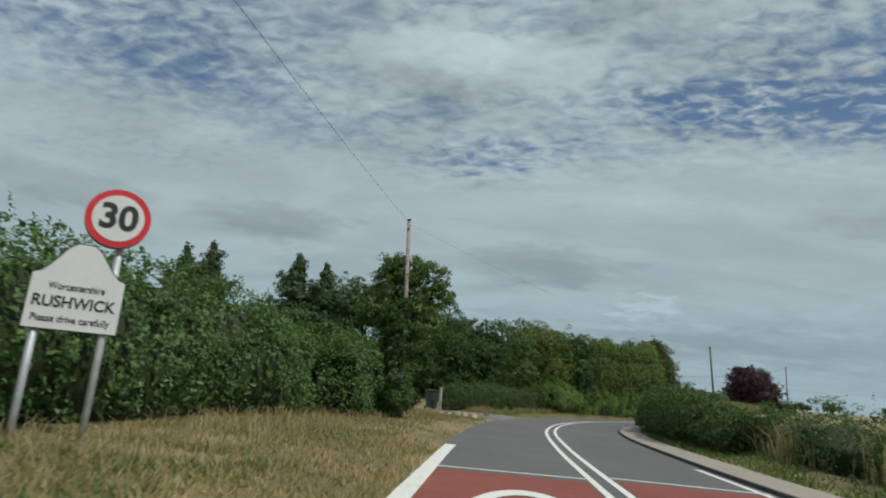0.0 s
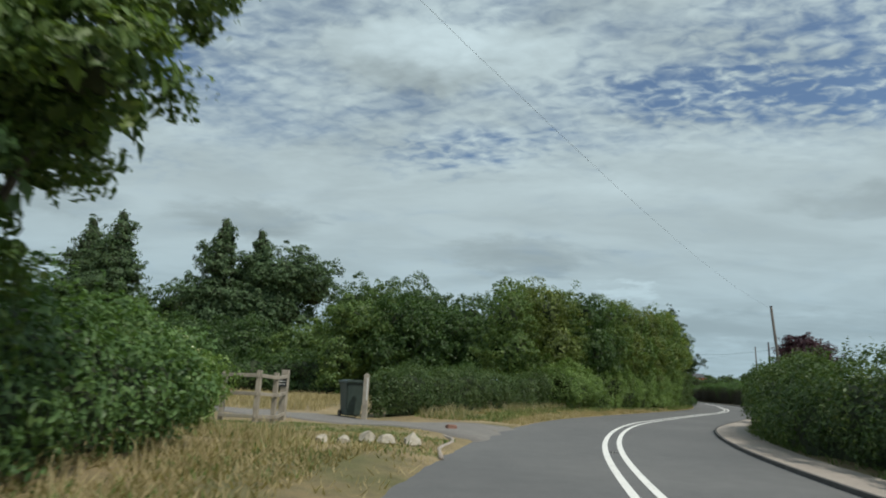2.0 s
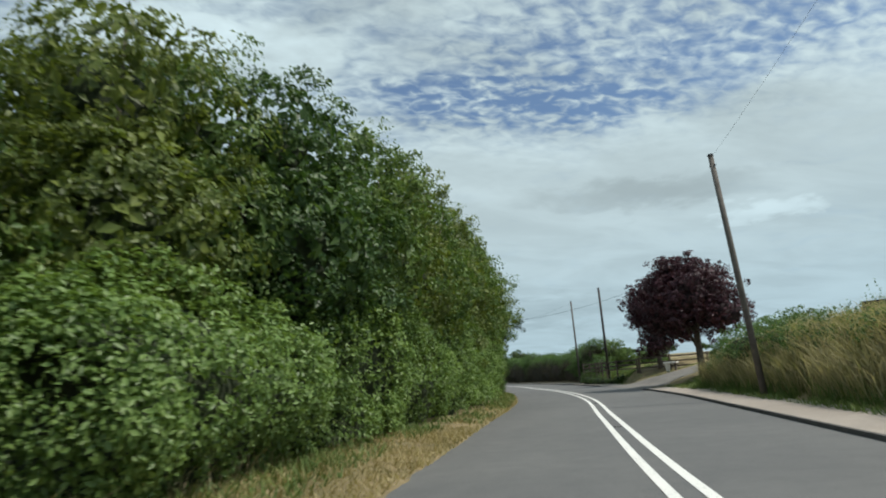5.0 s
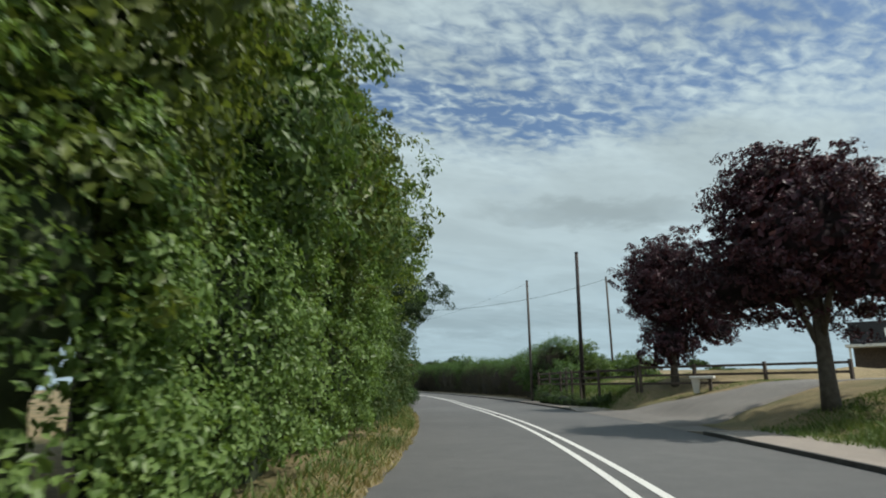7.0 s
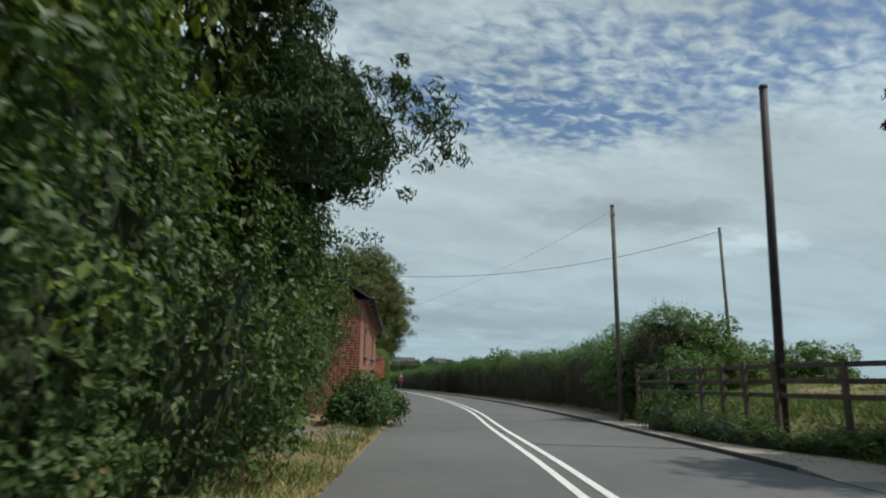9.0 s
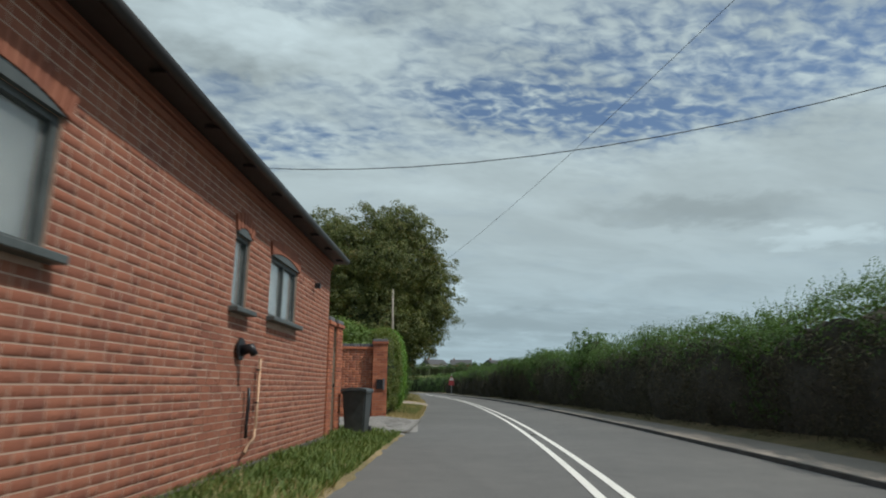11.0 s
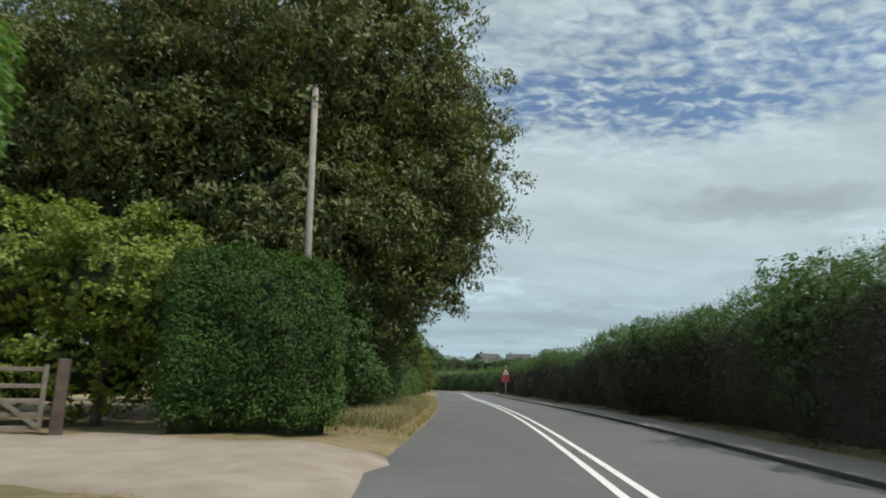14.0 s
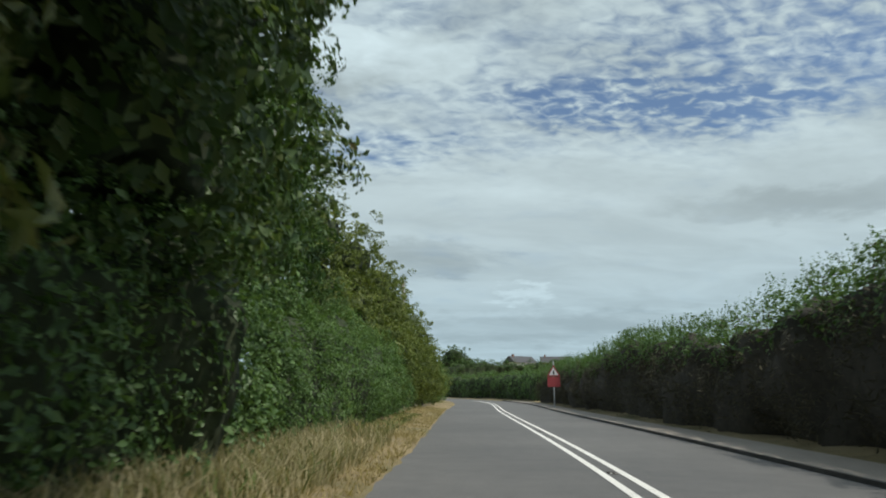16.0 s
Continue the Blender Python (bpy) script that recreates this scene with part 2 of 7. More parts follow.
OLD_BRICK = plain_mat("old_brick", [(0.05, (0.17, 0.075, 0.055)), (0.3, (0.23, 0.084, 0.054)), (0.6, (0.295, 0.108, 0.064)), (0.82, (0.345, 0.145, 0.09)), (0.97, (0.40, 0.25, 0.18))], 1.6, 0.92, 0.6, 55, by_object=0.36)
MORTAR = plain_mat("mortar", [(0.2, (0.36, 0.235, 0.175)), (0.8, (0.52, 0.38, 0.30))], 5, 0.95, 0.4, 90)
DARK_CAP = plain_mat("engineering_brick", [(0.2, (0.07, 0.075, 0.085)), (0.8, (0.15, 0.155, 0.165))], 8, 0.6, 0.3, 60, by_object=0.4)
WOOD = plain_mat("weathered_oak", [(0.2, (0.22, 0.19, 0.15)), (0.8, (0.40, 0.36, 0.29))], 4, 0.85, 0.4, 50)
DARK_WOOD = plain_mat("creosoted_wood", [(0.2, (0.055, 0.042, 0.034)), (0.8, (0.13, 0.10, 0.08))], 4, 0.85, 0.4, 50)
GATE_WOOD = plain_mat("gate_boards", [(0.2, (0.09, 0.062, 0.045)), (0.8, (0.20, 0.145, 0.10))], 5, 0.8, 0.4, 60, by_object=0.3)
GATE_GREY = plain_mat("grey_gate_timber", [(0.2, (0.12, 0.10, 0.08)), (0.8, (0.24, 0.21, 0.165))], 4, 0.85, 0.4, 50)
POLE_WOOD = plain_mat("pole_timber", [(0.2, (0.20, 0.175, 0.145)), (0.8, (0.36, 0.33, 0.29))], 3, 0.9, 0.4, 60)
# browner, darker pole timber: being backlit against the sky is put into the colour
DARK_POLE = plain_mat("dark_backlit_pole_timber", [(0.2, (0.075, 0.066, 0.058)), (0.8, (0.16, 0.142, 0.125))], 3, 0.9, 0.4, 60)
BLACK_POLE = plain_mat("tarred_pole", [(0.2, (0.018, 0.014, 0.015)), (0.8, (0.05, 0.038, 0.036))], 3, 0.7, 0.4, 60)
BARK = plain_mat("bark", [(0.2, (0.06, 0.05, 0.04)), (0.8, (0.16, 0.135, 0.11))], 6, 0.95, 0.8, 40)
# core colours darker than bare twigs: the shade inside foliage is in the colour
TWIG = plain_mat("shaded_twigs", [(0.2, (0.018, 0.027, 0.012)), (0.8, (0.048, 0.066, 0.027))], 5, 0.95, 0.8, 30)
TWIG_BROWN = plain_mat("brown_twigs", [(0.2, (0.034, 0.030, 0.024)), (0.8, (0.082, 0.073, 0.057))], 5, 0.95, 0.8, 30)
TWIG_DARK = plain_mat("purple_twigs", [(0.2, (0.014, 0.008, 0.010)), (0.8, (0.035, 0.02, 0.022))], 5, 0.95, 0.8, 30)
STEEL = plain_mat("galvanised_steel", [(0.2, (0.40, 0.42, 0.44)), (0.8, (0.56, 0.58, 0.59))], 6, 0.5, 0.1, 40, 0.35)
SIGN_WHITE = plain_mat("sign_white", [(0.2, (0.60, 0.62, 0.62)), (0.8, (0.70, 0.71, 0.70))], 2, 0.45, 0.0)
SIGN_BLACK = plain_mat("sign_black", [(0.2, (0.012, 0.012, 0.014)), (0.8, (0.03, 0.03, 0.032))], 4, 0.5, 0.0)
SIGN_RED = plain_mat("sign_red", [(0.2, (0.50, 0.02, 0.03)), (0.8, (0.62, 0.035, 0.045))], 3, 0.45, 0.0)
# darker copy of the sign red, with the hedge's shade put into the colour
SHADE_RED = plain_mat("sign_red_in_shade", [(0.2, (0.26, 0.035, 0.04)), (0.8, (0.36, 0.06, 0.065))], 3, 0.6, 0.0)
SIGN_GREY = plain_mat("sign_box_grey", [(0.2, (0.22, 0.21, 0.19)), (0.8, (0.34, 0.33, 0.30))], 4, 0.6, 0.1)
PLASTIC = plain_mat("bin_plastic", [(0.2, (0.035, 0.042, 0.046)), (0.8, (0.075, 0.085, 0.09))], 5, 0.5, 0.15, 90)
PLASTIC_GREEN = plain_mat("green_plastic", [(0.2, (0.02, 0.035, 0.028)), (0.8, (0.045, 0.065, 0.055))], 5, 0.55, 0.15, 90)
BLACK_METAL = plain_mat("black_metal", [(0.2, (0.012, 0.012, 0.014)), (0.8, (0.03, 0.03, 0.034))], 5, 0.4, 0.1, 60, 0.3)
SLATE = plain_mat("roof_slate", [(0.2, (0.035, 0.035, 0.04)), (0.8, (0.085, 0.085, 0.09))], 6, 0.7, 0.5, 40, by_object=0.4)
GUTTER = plain_mat("black_gutter", [(0.2, (0.012, 0.012, 0.013)), (0.8, (0.035, 0.034, 0.034))], 6, 0.45, 0.1, 40)
FRAME_GREY = plain_mat("window_frame_grey", [(0.2, (0.05, 0.06, 0.06)), (0.8, (0.10, 0.115, 0.115))], 5, 0.5, 0.1, 50)
PLASTER = plain_mat("white_render", [(0.2, (0.62, 0.60, 0.56)), (0.8, (0.78, 0.77, 0.73))], 3, 0.85, 0.2, 40)
CLAY = plain_mat("clay_tile", [(0.2, (0.17, 0.085, 0.06)), (0.8, (0.28, 0.15, 0.11))], 4, 0.85, 0.4, 30)
COPPER_PIPE = plain_mat("copper_pipe", [(0.2, (0.30, 0.17, 0.10)), (0.8, (0.46, 0.32, 0.22))], 8, 0.45, 0.1, 60, 0.6)
WIRE = plain_mat("cable_black", [(0.2, (0.01, 0.01, 0.011)), (0.8, (0.03, 0.03, 0.03))], 5, 0.6, 0.0)
PAPER = plain_mat("notice_white", [(0.2, (0.55, 0.55, 0.52)), (0.8, (0.75, 0.75, 0.72))], 5, 0.7, 0.0)
CURTAIN = plain_mat("pale_blind", [(0.2, (0.45, 0.46, 0.46)), (0.8, (0.62, 0.63, 0.62))], 3, 0.9, 0.1, 20)

GLASS, _n, _l, _p = material("window_glass")
_p.inputs["Base Color"].default_value = (0.9, 0.95, 0.95, 1)
_p.inputs["Roughness"].default_value, _p.inputs["Transmission Weight"].default_value = 0.03, 0.9
_p.inputs["IOR"].default_value = 1.45

LEAF_HEDGE = leaf_mat("hedgerow_leaves", [(0.0, (0.028, 0.054, 0.017)), (0.5, (0.062, 0.112, 0.036)), (0.85, (0.098, 0.162, 0.055)), (1.0, (0.15, 0.20, 0.085))])
LEAF_BRAMBLE = leaf_mat("bramble_leaves", [(0.0, (0.022, 0.040, 0.014)), (0.5, (0.048, 0.082, 0.026)), (0.85, (0.085, 0.115, 0.042)), (1.0, (0.16, 0.12, 0.06))])
LEAF_TREE = leaf_mat("field_maple_leaves", [(0.0, (0.028, 0.050, 0.014)), (0.5, (0.066, 0.110, 0.030)), (0.85, (0.112, 0.158, 0.044)), (1.0, (0.165, 0.19, 0.06))])
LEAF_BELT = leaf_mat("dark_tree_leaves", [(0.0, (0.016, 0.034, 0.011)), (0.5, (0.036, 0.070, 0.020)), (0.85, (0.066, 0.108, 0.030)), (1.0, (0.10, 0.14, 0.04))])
# leaf colour darkened to carry the shade under the chestnut
LEAF_SHADE = leaf_mat("shade_toned_leaves", [(0.0, (0.012, 0.020, 0.008)), (0.5, (0.026, 0.042, 0.015)), (0.88, (0.050, 0.070, 0.026)), (1.0, (0.09, 0.075, 0.035))], 0.6, 0.25)
LEAF_CONIFER = leaf_mat("conifer_sprays", [(0.0, (0.022, 0.040, 0.018)), (0.5, (0.042, 0.074, 0.030)), (0.9, (0.070, 0.108, 0.042)), (1.0, (0.09, 0.125, 0.05))], 0.55, 0.15)
LEAF_COPPER = leaf_mat("copper_leaves", [(0.0, (0.014, 0.006, 0.009)), (0.5, (0.034, 0.012, 0.018)), (0.85, (0.065, 0.022, 0.030)), (1.0, (0.11, 0.05, 0.06))], 0.4, 0.18)
LEAF_CHEST = leaf_mat("chestnut_leaves", [(0.0, (0.032, 0.040, 0.013)), (0.4, (0.062, 0.082, 0.026)), (0.7, (0.104, 0.116, 0.038)), (0.88, (0.155, 0.120, 0.045)), (1.0, (0.19, 0.11, 0.042))], 0.5, 0.3, 0.45)
LEAF_PRIVET = leaf_mat("clipped_leaves", [(0.0, (0.040, 0.085, 0.018)), (0.5, (0.080, 0.160, 0.034)), (0.85, (0.13, 0.215, 0.052)), (1.0, (0.20, 0.26, 0.08))], 0.4)
LEAF_BEECH = leaf_mat("browned_beech_leaves", [(0.0, (0.040, 0.062, 0.018)), (0.5, (0.085, 0.115, 0.034)), (0.85, (0.14, 0.135, 0.046)), (1.0, (0.20, 0.145, 0.065))], 0.45)
LEAF_CYPRESS = leaf_mat("cypress_sprays", [(0.0, (0.014, 0.030, 0.008)), (0.5, (0.034, 0.072, 0.015)), (0.9, (0.062, 0.115, 0.024)), (1.0, (0.09, 0.14, 0.03))], 0.8, 0.25)
LEAF_GOLD = leaf_mat("yellow_green_leaves", [(0.0, (0.055, 0.082, 0.015)), (0.5, (0.12, 0.165, 0.028)), (0.85, (0.19, 0.23, 0.045)), (1.0, (0.26, 0.26, 0.07))], 0.5)
LEAF_OLIVE = leaf_mat("olive_green_leaves", [(0.0, (0.034, 0.050, 0.012)), (0.5, (0.078, 0.105, 0.024)), (0.85, (0.125, 0.150, 0.036)), (1.0, (0.175, 0.18, 0.05))], 0.45)
LEAF_ELDER = leaf_mat("bright_climber_leaves", [(0.0, (0.052, 0.085, 0.024)), (0.5, (0.105, 0.165, 0.045)), (0.85, (0.16, 0.225, 0.075)), (1.0, (0.22, 0.27, 0.11))], 0.4)
DEAD_TWIG = leaf_mat("bare_twigs", [(0.0, (0.03, 0.026, 0.018)), (0.5, (0.055, 0.051, 0.034)), (0.85, (0.095, 0.088, 0.056)), (1.0, (0.14, 0.125, 0.08))], 0.8, 0.1)
LEAF_YEW = leaf_mat("yew_sprays", [(0.0, (0.012, 0.024, 0.011)), (0.5, (0.025, 0.046, 0.018)), (0.9, (0.045, 0.072, 0.026)), (1.0, (0.07, 0.095, 0.034))], 0.7, 0.2)
FLOWER = leaf_mat("cream_flowers", [(0.0, (0.42, 0.44, 0.30)), (1.0, (0.70, 0.70, 0.56))], 0.7, 0.3)
STRAW = leaf_mat("dry_grass", [(0.0, (0.10, 0.105, 0.045)), (0.3, (0.20, 0.165, 0.085)), (0.7, (0.29, 0.24, 0.14)), (1.0, (0.38, 0.32, 0.20))], 0.8, 0.4, 0.5)
PALE_STRAW = leaf_mat("golden_grass", [(0.0, (0.09, 0.115, 0.045)), (0.3, (0.17, 0.16, 0.085)), (0.65, (0.27, 0.235, 0.145)), (1.0, (0.36, 0.31, 0.21))], 0.8, 0.4, 0.5)
GREEN_GRASS = leaf_mat("green_grass", [(0.0, (0.035, 0.06, 0.016)), (0.5, (0.075, 0.115, 0.03)), (0.85, (0.14, 0.16, 0.05)), (1.0, (0.26, 0.21, 0.09))], 0.6, 0.25, 0.5)


def ground_mat():
    m, n, l, p = material("verge_ground")
    tc = n.new("ShaderNodeTexCoord").outputs["Object"]
    a, b, c = noise_tex(n, l, 0.35, 5, 0.6, tc), noise_tex(n, l, 3.0, 5, 0.7, tc), noise_tex(n, l, 45.0, 4, 0.7, tc)
    col = ramp_tex(n, l, a, [(0.30, (0.13, 0.13, 0.055)), (0.5, (0.26, 0.205, 0.115)), (0.72, (0.37, 0.295, 0.18))])
    col = blend(n, l, 0.7, col, ramp_tex(n, l, b, [(0.3, (0.62, 0.62, 0.6)), (0.7, (1.25, 1.2, 1.1))]), "MULTIPLY")
    col = blend(n, l, 0.7, col, ramp_tex(n, l, c, [(0.3, (0.6, 0.6, 0.55)), (0.7, (1.3, 1.3, 1.2))]), "MULTIPLY")
    l.new(col, p.inputs["Base Color"])
    p.inputs["Roughness"].default_value = 0.95
    bump(n, l, p, c, 0.8, 0.03)
    return m


GROUND = ground_mat()

# ---------------------------------------------------------------- mesh helpers


def mesh_np(name, verts, loops, sizes, mat, smooth=False):
    """A mesh from arrays: vertices, the flat list of corners, corners a face."""
    me = bpy.data.meshes.new(name)
    verts = np.asarray(verts, np.float32)
    loops, sizes = np.asarray(loops, np.int32).ravel(), np.asarray(sizes, np.int32)
    me.vertices.add(len(verts))
    me.vertices.foreach_set("co", verts.ravel())
    me.loops.add(len(loops))
    me.loops.foreach_set("vertex_index", loops)
    me.polygons.add(len(sizes))
    me.polygons.foreach_set("loop_start", np.concatenate([[0], np.cumsum(sizes)[:-1]]).astype(np.int32))
    if smooth:
        me.polygons.foreach_set("use_smooth", np.ones(len(sizes), bool))
    me.materials.append(mat)
    me.update(calc_edges=True)
    me.validate()
    return me


def put(name, me, parent=None, label="", category="", kind="", group=""):
    ob = new(name, me)
    if parent is not None:
        ob.parent = parent
    return tagged(ob, label, category, group, kind)


def part(name, bm, mat, parent=None, label="", smooth=False):
    """Links a bmesh as ONE mesh object under a thing or under a part."""
    me = bpy.data.meshes.new(name)
    bmesh.ops.recalc_face_normals(bm, faces=bm.faces)
    bm.to_mesh(me)
    bm.free()
    me.materials.append(mat)
    if smooth:
        for f in me.polygons:
            f.use_smooth = True
    return put(name, me, parent, label)


def thing(name, label, category, at=(0, 0, 0), rz=0.0, group="", kind=""):
    ob = new(name)
    ob.matrix_world = pose(*at, 0, 0, rz)
    return tagged(ob, label, category, group, kind)


def add_box(bm, size, m, bevel=0.0):
    made = bmesh.ops.create_cube(bm, size=1.0)["verts"]
    bmesh.ops.scale(bm, vec=size, verts=made)
    if bevel:
        edges = list({e for v in made for e in v.link_edges})
        made = list({v for f in bmesh.ops.bevel(bm, geom=edges, offset=bevel, segments=1, affect="EDGES")["faces"] for v in f.verts} | {v for v in made if v.is_valid})
    bmesh.ops.transform(bm, matrix=m, verts=made)
    return bm


def box(size, m=Matrix(), bevel=0.0):
    return add_box(bmesh.new(), size, m, bevel)


def tube(points, radii, sides=8):
    """A round bar along points, with a radius for each."""
    bm = bmesh.new()
    rings = []
    pts = [Vector(p) for p in points]
    for i, (p, r) in enumerate(zip(pts, radii)):
        d = (pts[min(i + 1, len(pts) - 1)] - pts[max(i - 1, 0)]).normalized()
        x = d.orthogonal().normalized() if i == 0 else (x - d * x.dot(d)).normalized()
        y = d.cross(x)
        rings.append([bm.verts.new(p + r * (math.cos(a) * x + math.sin(a) * y)) for a in (2 * math.pi * k / sides for k in range(sides))])
    for a, b in zip(rings, rings[1:]):
        for k in range(sides):
            bm.faces.new((a[k], a[(k + 1) % sides], b[(k + 1) % sides], b[k]))
    bm.faces.new(rings[0][::-1])
    bm.faces.new(rings[-1])
    return bm


def prism(outline, depth):
    """An outline in x and z drawn out along y."""
    bm = bmesh.new()
    a = [bm.verts.new((x, -depth / 2, z)) for x, z in outline]
    b = [bm.verts.new((x, depth / 2, z)) for x, z in outline]
    bm.faces.new(a)
    bm.faces.new(b[::-1])
    for i in range(len(a)):
        j = (i + 1) % len(a)
        bm.faces.new((a[j], a[i], b[i], b[j]))
    return bm


def lettering(text, size, m, mat, parent, label, width=None, bold=0.012):
    cu = bpy.data.curves.new("lettering", "FONT")
    cu.body, cu.size, cu.align_x, cu.align_y, cu.extrude = text, size, "CENTER", "CENTER", 0.003
    cu.offset = size * bold
    tmp = bpy.data.objects.new("lettering", cu)
    me = bpy.data.meshes.new_from_object(tmp)
    bpy.data.objects.remove(tmp)
    xs = [v.co.x for v in me.vertices]
    if width:
        k = width / (max(xs) - min(xs))
        for v in me.vertices:
            v.co.x *= k
    me.materials.clear()
    me.materials.append(mat)
    me.transform(m)
    return put("lettering", me, parent, label)


RNG = np.random.default_rng(11)


def vnoise(p, seed=0):
    """Smooth noise in 0..1 at points of an array."""
    p = np.asarray(p, float) + seed * 17.31
    i = np.floor(p).astype(np.int64)
    f = p - i
    f = f * f * (3 - 2 * f)
    out = 0.0
    for dx in (0, 1):
        for dy in (0, 1):
            for dz in (0, 1):
                h = (i[:, 0] + dx) * 374761393 + (i[:, 1] + dy) * 668265263 + (i[:, 2] + dz) * 2147483647
                h = (h ^ (h >> 13)) * 1274126177
                h = ((h ^ (h >> 16)) & 0xFFFFFF) / 0xFFFFFF
                w = (f[:, 0] if dx else 1 - f[:, 0]) * (f[:, 1] if dy else 1 - f[:, 1]) * (f[:, 2] if dz else 1 - f[:, 2])
                out = out + w * h
    return out


def unit(v):
    return v / np.maximum(np.linalg.norm(v, axis=1, keepdims=True), 1e-9)


def leaf_mesh(name, pos, nrm, size, mat, aspect=0.55, droop=0.25, fold=0.18):
    """Leaves at places with normals: each a folded blade of two triangles."""
    n = len(pos)
    nrm = unit(nrm + RNG.normal(0, 0.38, (n, 3)))
    d = RNG.normal(0, 1, (n, 3))
    d[:, 2] -= droop * 2
    d = unit(d - nrm * (d * nrm).sum(1, keepdims=True))
    side = np.cross(nrm, d)
    s = (size * RNG.uniform(0.6, 1.35, n))[:, None]
    base = pos - d * s * 0.5
    tip = pos + d * s * 0.5 - nrm * s * fold
    mid = pos + nrm * s * fold * 0.3
    v = np.stack([base, mid + side * s * aspect * 0.5, tip, mid - side * s * aspect * 0.5], 1).reshape(-1, 3)
    k = np.arange(n)[:, None] * 4
    return mesh_np(name, v, np.concatenate([k, k + 1, k + 2, k, k + 2, k + 3], 1), np.full(2 * n, 3), mat)


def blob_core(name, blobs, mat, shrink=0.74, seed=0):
    """Solid stand-in for a crown's twiggy, shaded inside, dark by colour: rounded masses, uneven."""
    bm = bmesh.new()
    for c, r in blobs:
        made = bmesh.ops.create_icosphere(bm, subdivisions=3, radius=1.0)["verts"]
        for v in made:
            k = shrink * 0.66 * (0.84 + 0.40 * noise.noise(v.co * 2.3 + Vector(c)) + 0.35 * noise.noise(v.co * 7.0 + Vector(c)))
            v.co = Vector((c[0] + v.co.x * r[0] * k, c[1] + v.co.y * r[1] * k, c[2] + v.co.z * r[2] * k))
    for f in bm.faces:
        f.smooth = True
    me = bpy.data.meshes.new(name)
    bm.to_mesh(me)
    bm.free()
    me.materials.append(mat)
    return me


def crown_points(blobs, clumps, per, clump_r, rough=0.22, low=-1.0, gaps=0.3, face=None):
    """Leaf places over rounded masses: each mass carries boughs, each bough leafy clumps, with gaps between."""
    clumps = int(clumps * 0.72)
    vol = np.array([r[0] * r[1] + r[1] * r[2] + r[0] * r[2] for _, r in blobs])
    boughs = max(len(blobs) * 8, int(vol.sum() / (4.2 * clump_r) ** 2 * 5.0))
    pick = RNG.choice(len(blobs), boughs, p=vol / vol.sum())
    c = np.array([b[0] for b in blobs], float)[pick]
    r = np.array([b[1] for b in blobs], float)[pick]
    d = unit(RNG.normal(0, 1, (boughs, 3)))
    d[:, 2] = np.where(d[:, 2] < low, -d[:, 2], d[:, 2])
    far = 0.66 + rough * (RNG.random(boughs) - 0.4)
    keep = vnoise(d * 3.1 + c, 3) > gaps * 0.8
    if face is not None:
        keep &= d @ np.array(face) > -0.35
    c, r, d, far = c[keep], r[keep], d[keep], far[keep]
    hub = c + d * r * far[:, None]
    size = np.minimum(2.3 * clump_r, 0.45 * r.mean(1)) * RNG.uniform(0.65, 1.35, len(hub))
    own = RNG.choice(len(hub), clumps, p=size**2 / (size**2).sum())
    d2 = unit(RNG.normal(0, 1, (clumps, 3)) + d[own] * 0.9 + (0, 0, 0.35))
    mid = hub[own] + d2 * (size[own] * RNG.uniform(0.6, 1.05, clumps))[:, None] * (1, 1, 0.75)
    # a thinner even cover between the boughs
    e = RNG.random(clumps) < 0.46
    bp = RNG.choice(len(blobs), clumps, p=vol / vol.sum())
    bc, br = np.array([b[0] for b in blobs], float)[bp], np.array([b[1] for b in blobs], float)[bp]
    d3 = unit(RNG.normal(0, 1, (clumps, 3)))
    if face is not None:
        d3 = np.where((d3 @ np.array(face) < -0.35)[:, None], -d3, d3)
    mid = np.where(e[:, None], bc + d3 * br * RNG.uniform(0.62, 0.86, (clumps, 1)), mid)
    d = np.where(e[:, None], d3, d2)
    k = len(mid)
    off = unit(RNG.normal(0, 1, (k * per, 3)) + np.repeat(d, per, 0) * 0.5 + (0, 0, 0.3)) * RNG.uniform(0.45, 1.08, (k * per, 1))
    rad = np.repeat(clump_r * 0.8 * RNG.uniform(0.5, 1.3, k), per)[:, None]
    pos = np.repeat(mid, per, 0) + off * rad * (1.0, 1.0, 0.75)
    nrm = unit(np.repeat(d, per, 0) * 0.7 + off * 0.8 + (0, 0, 0.25))
    return pos, nrm


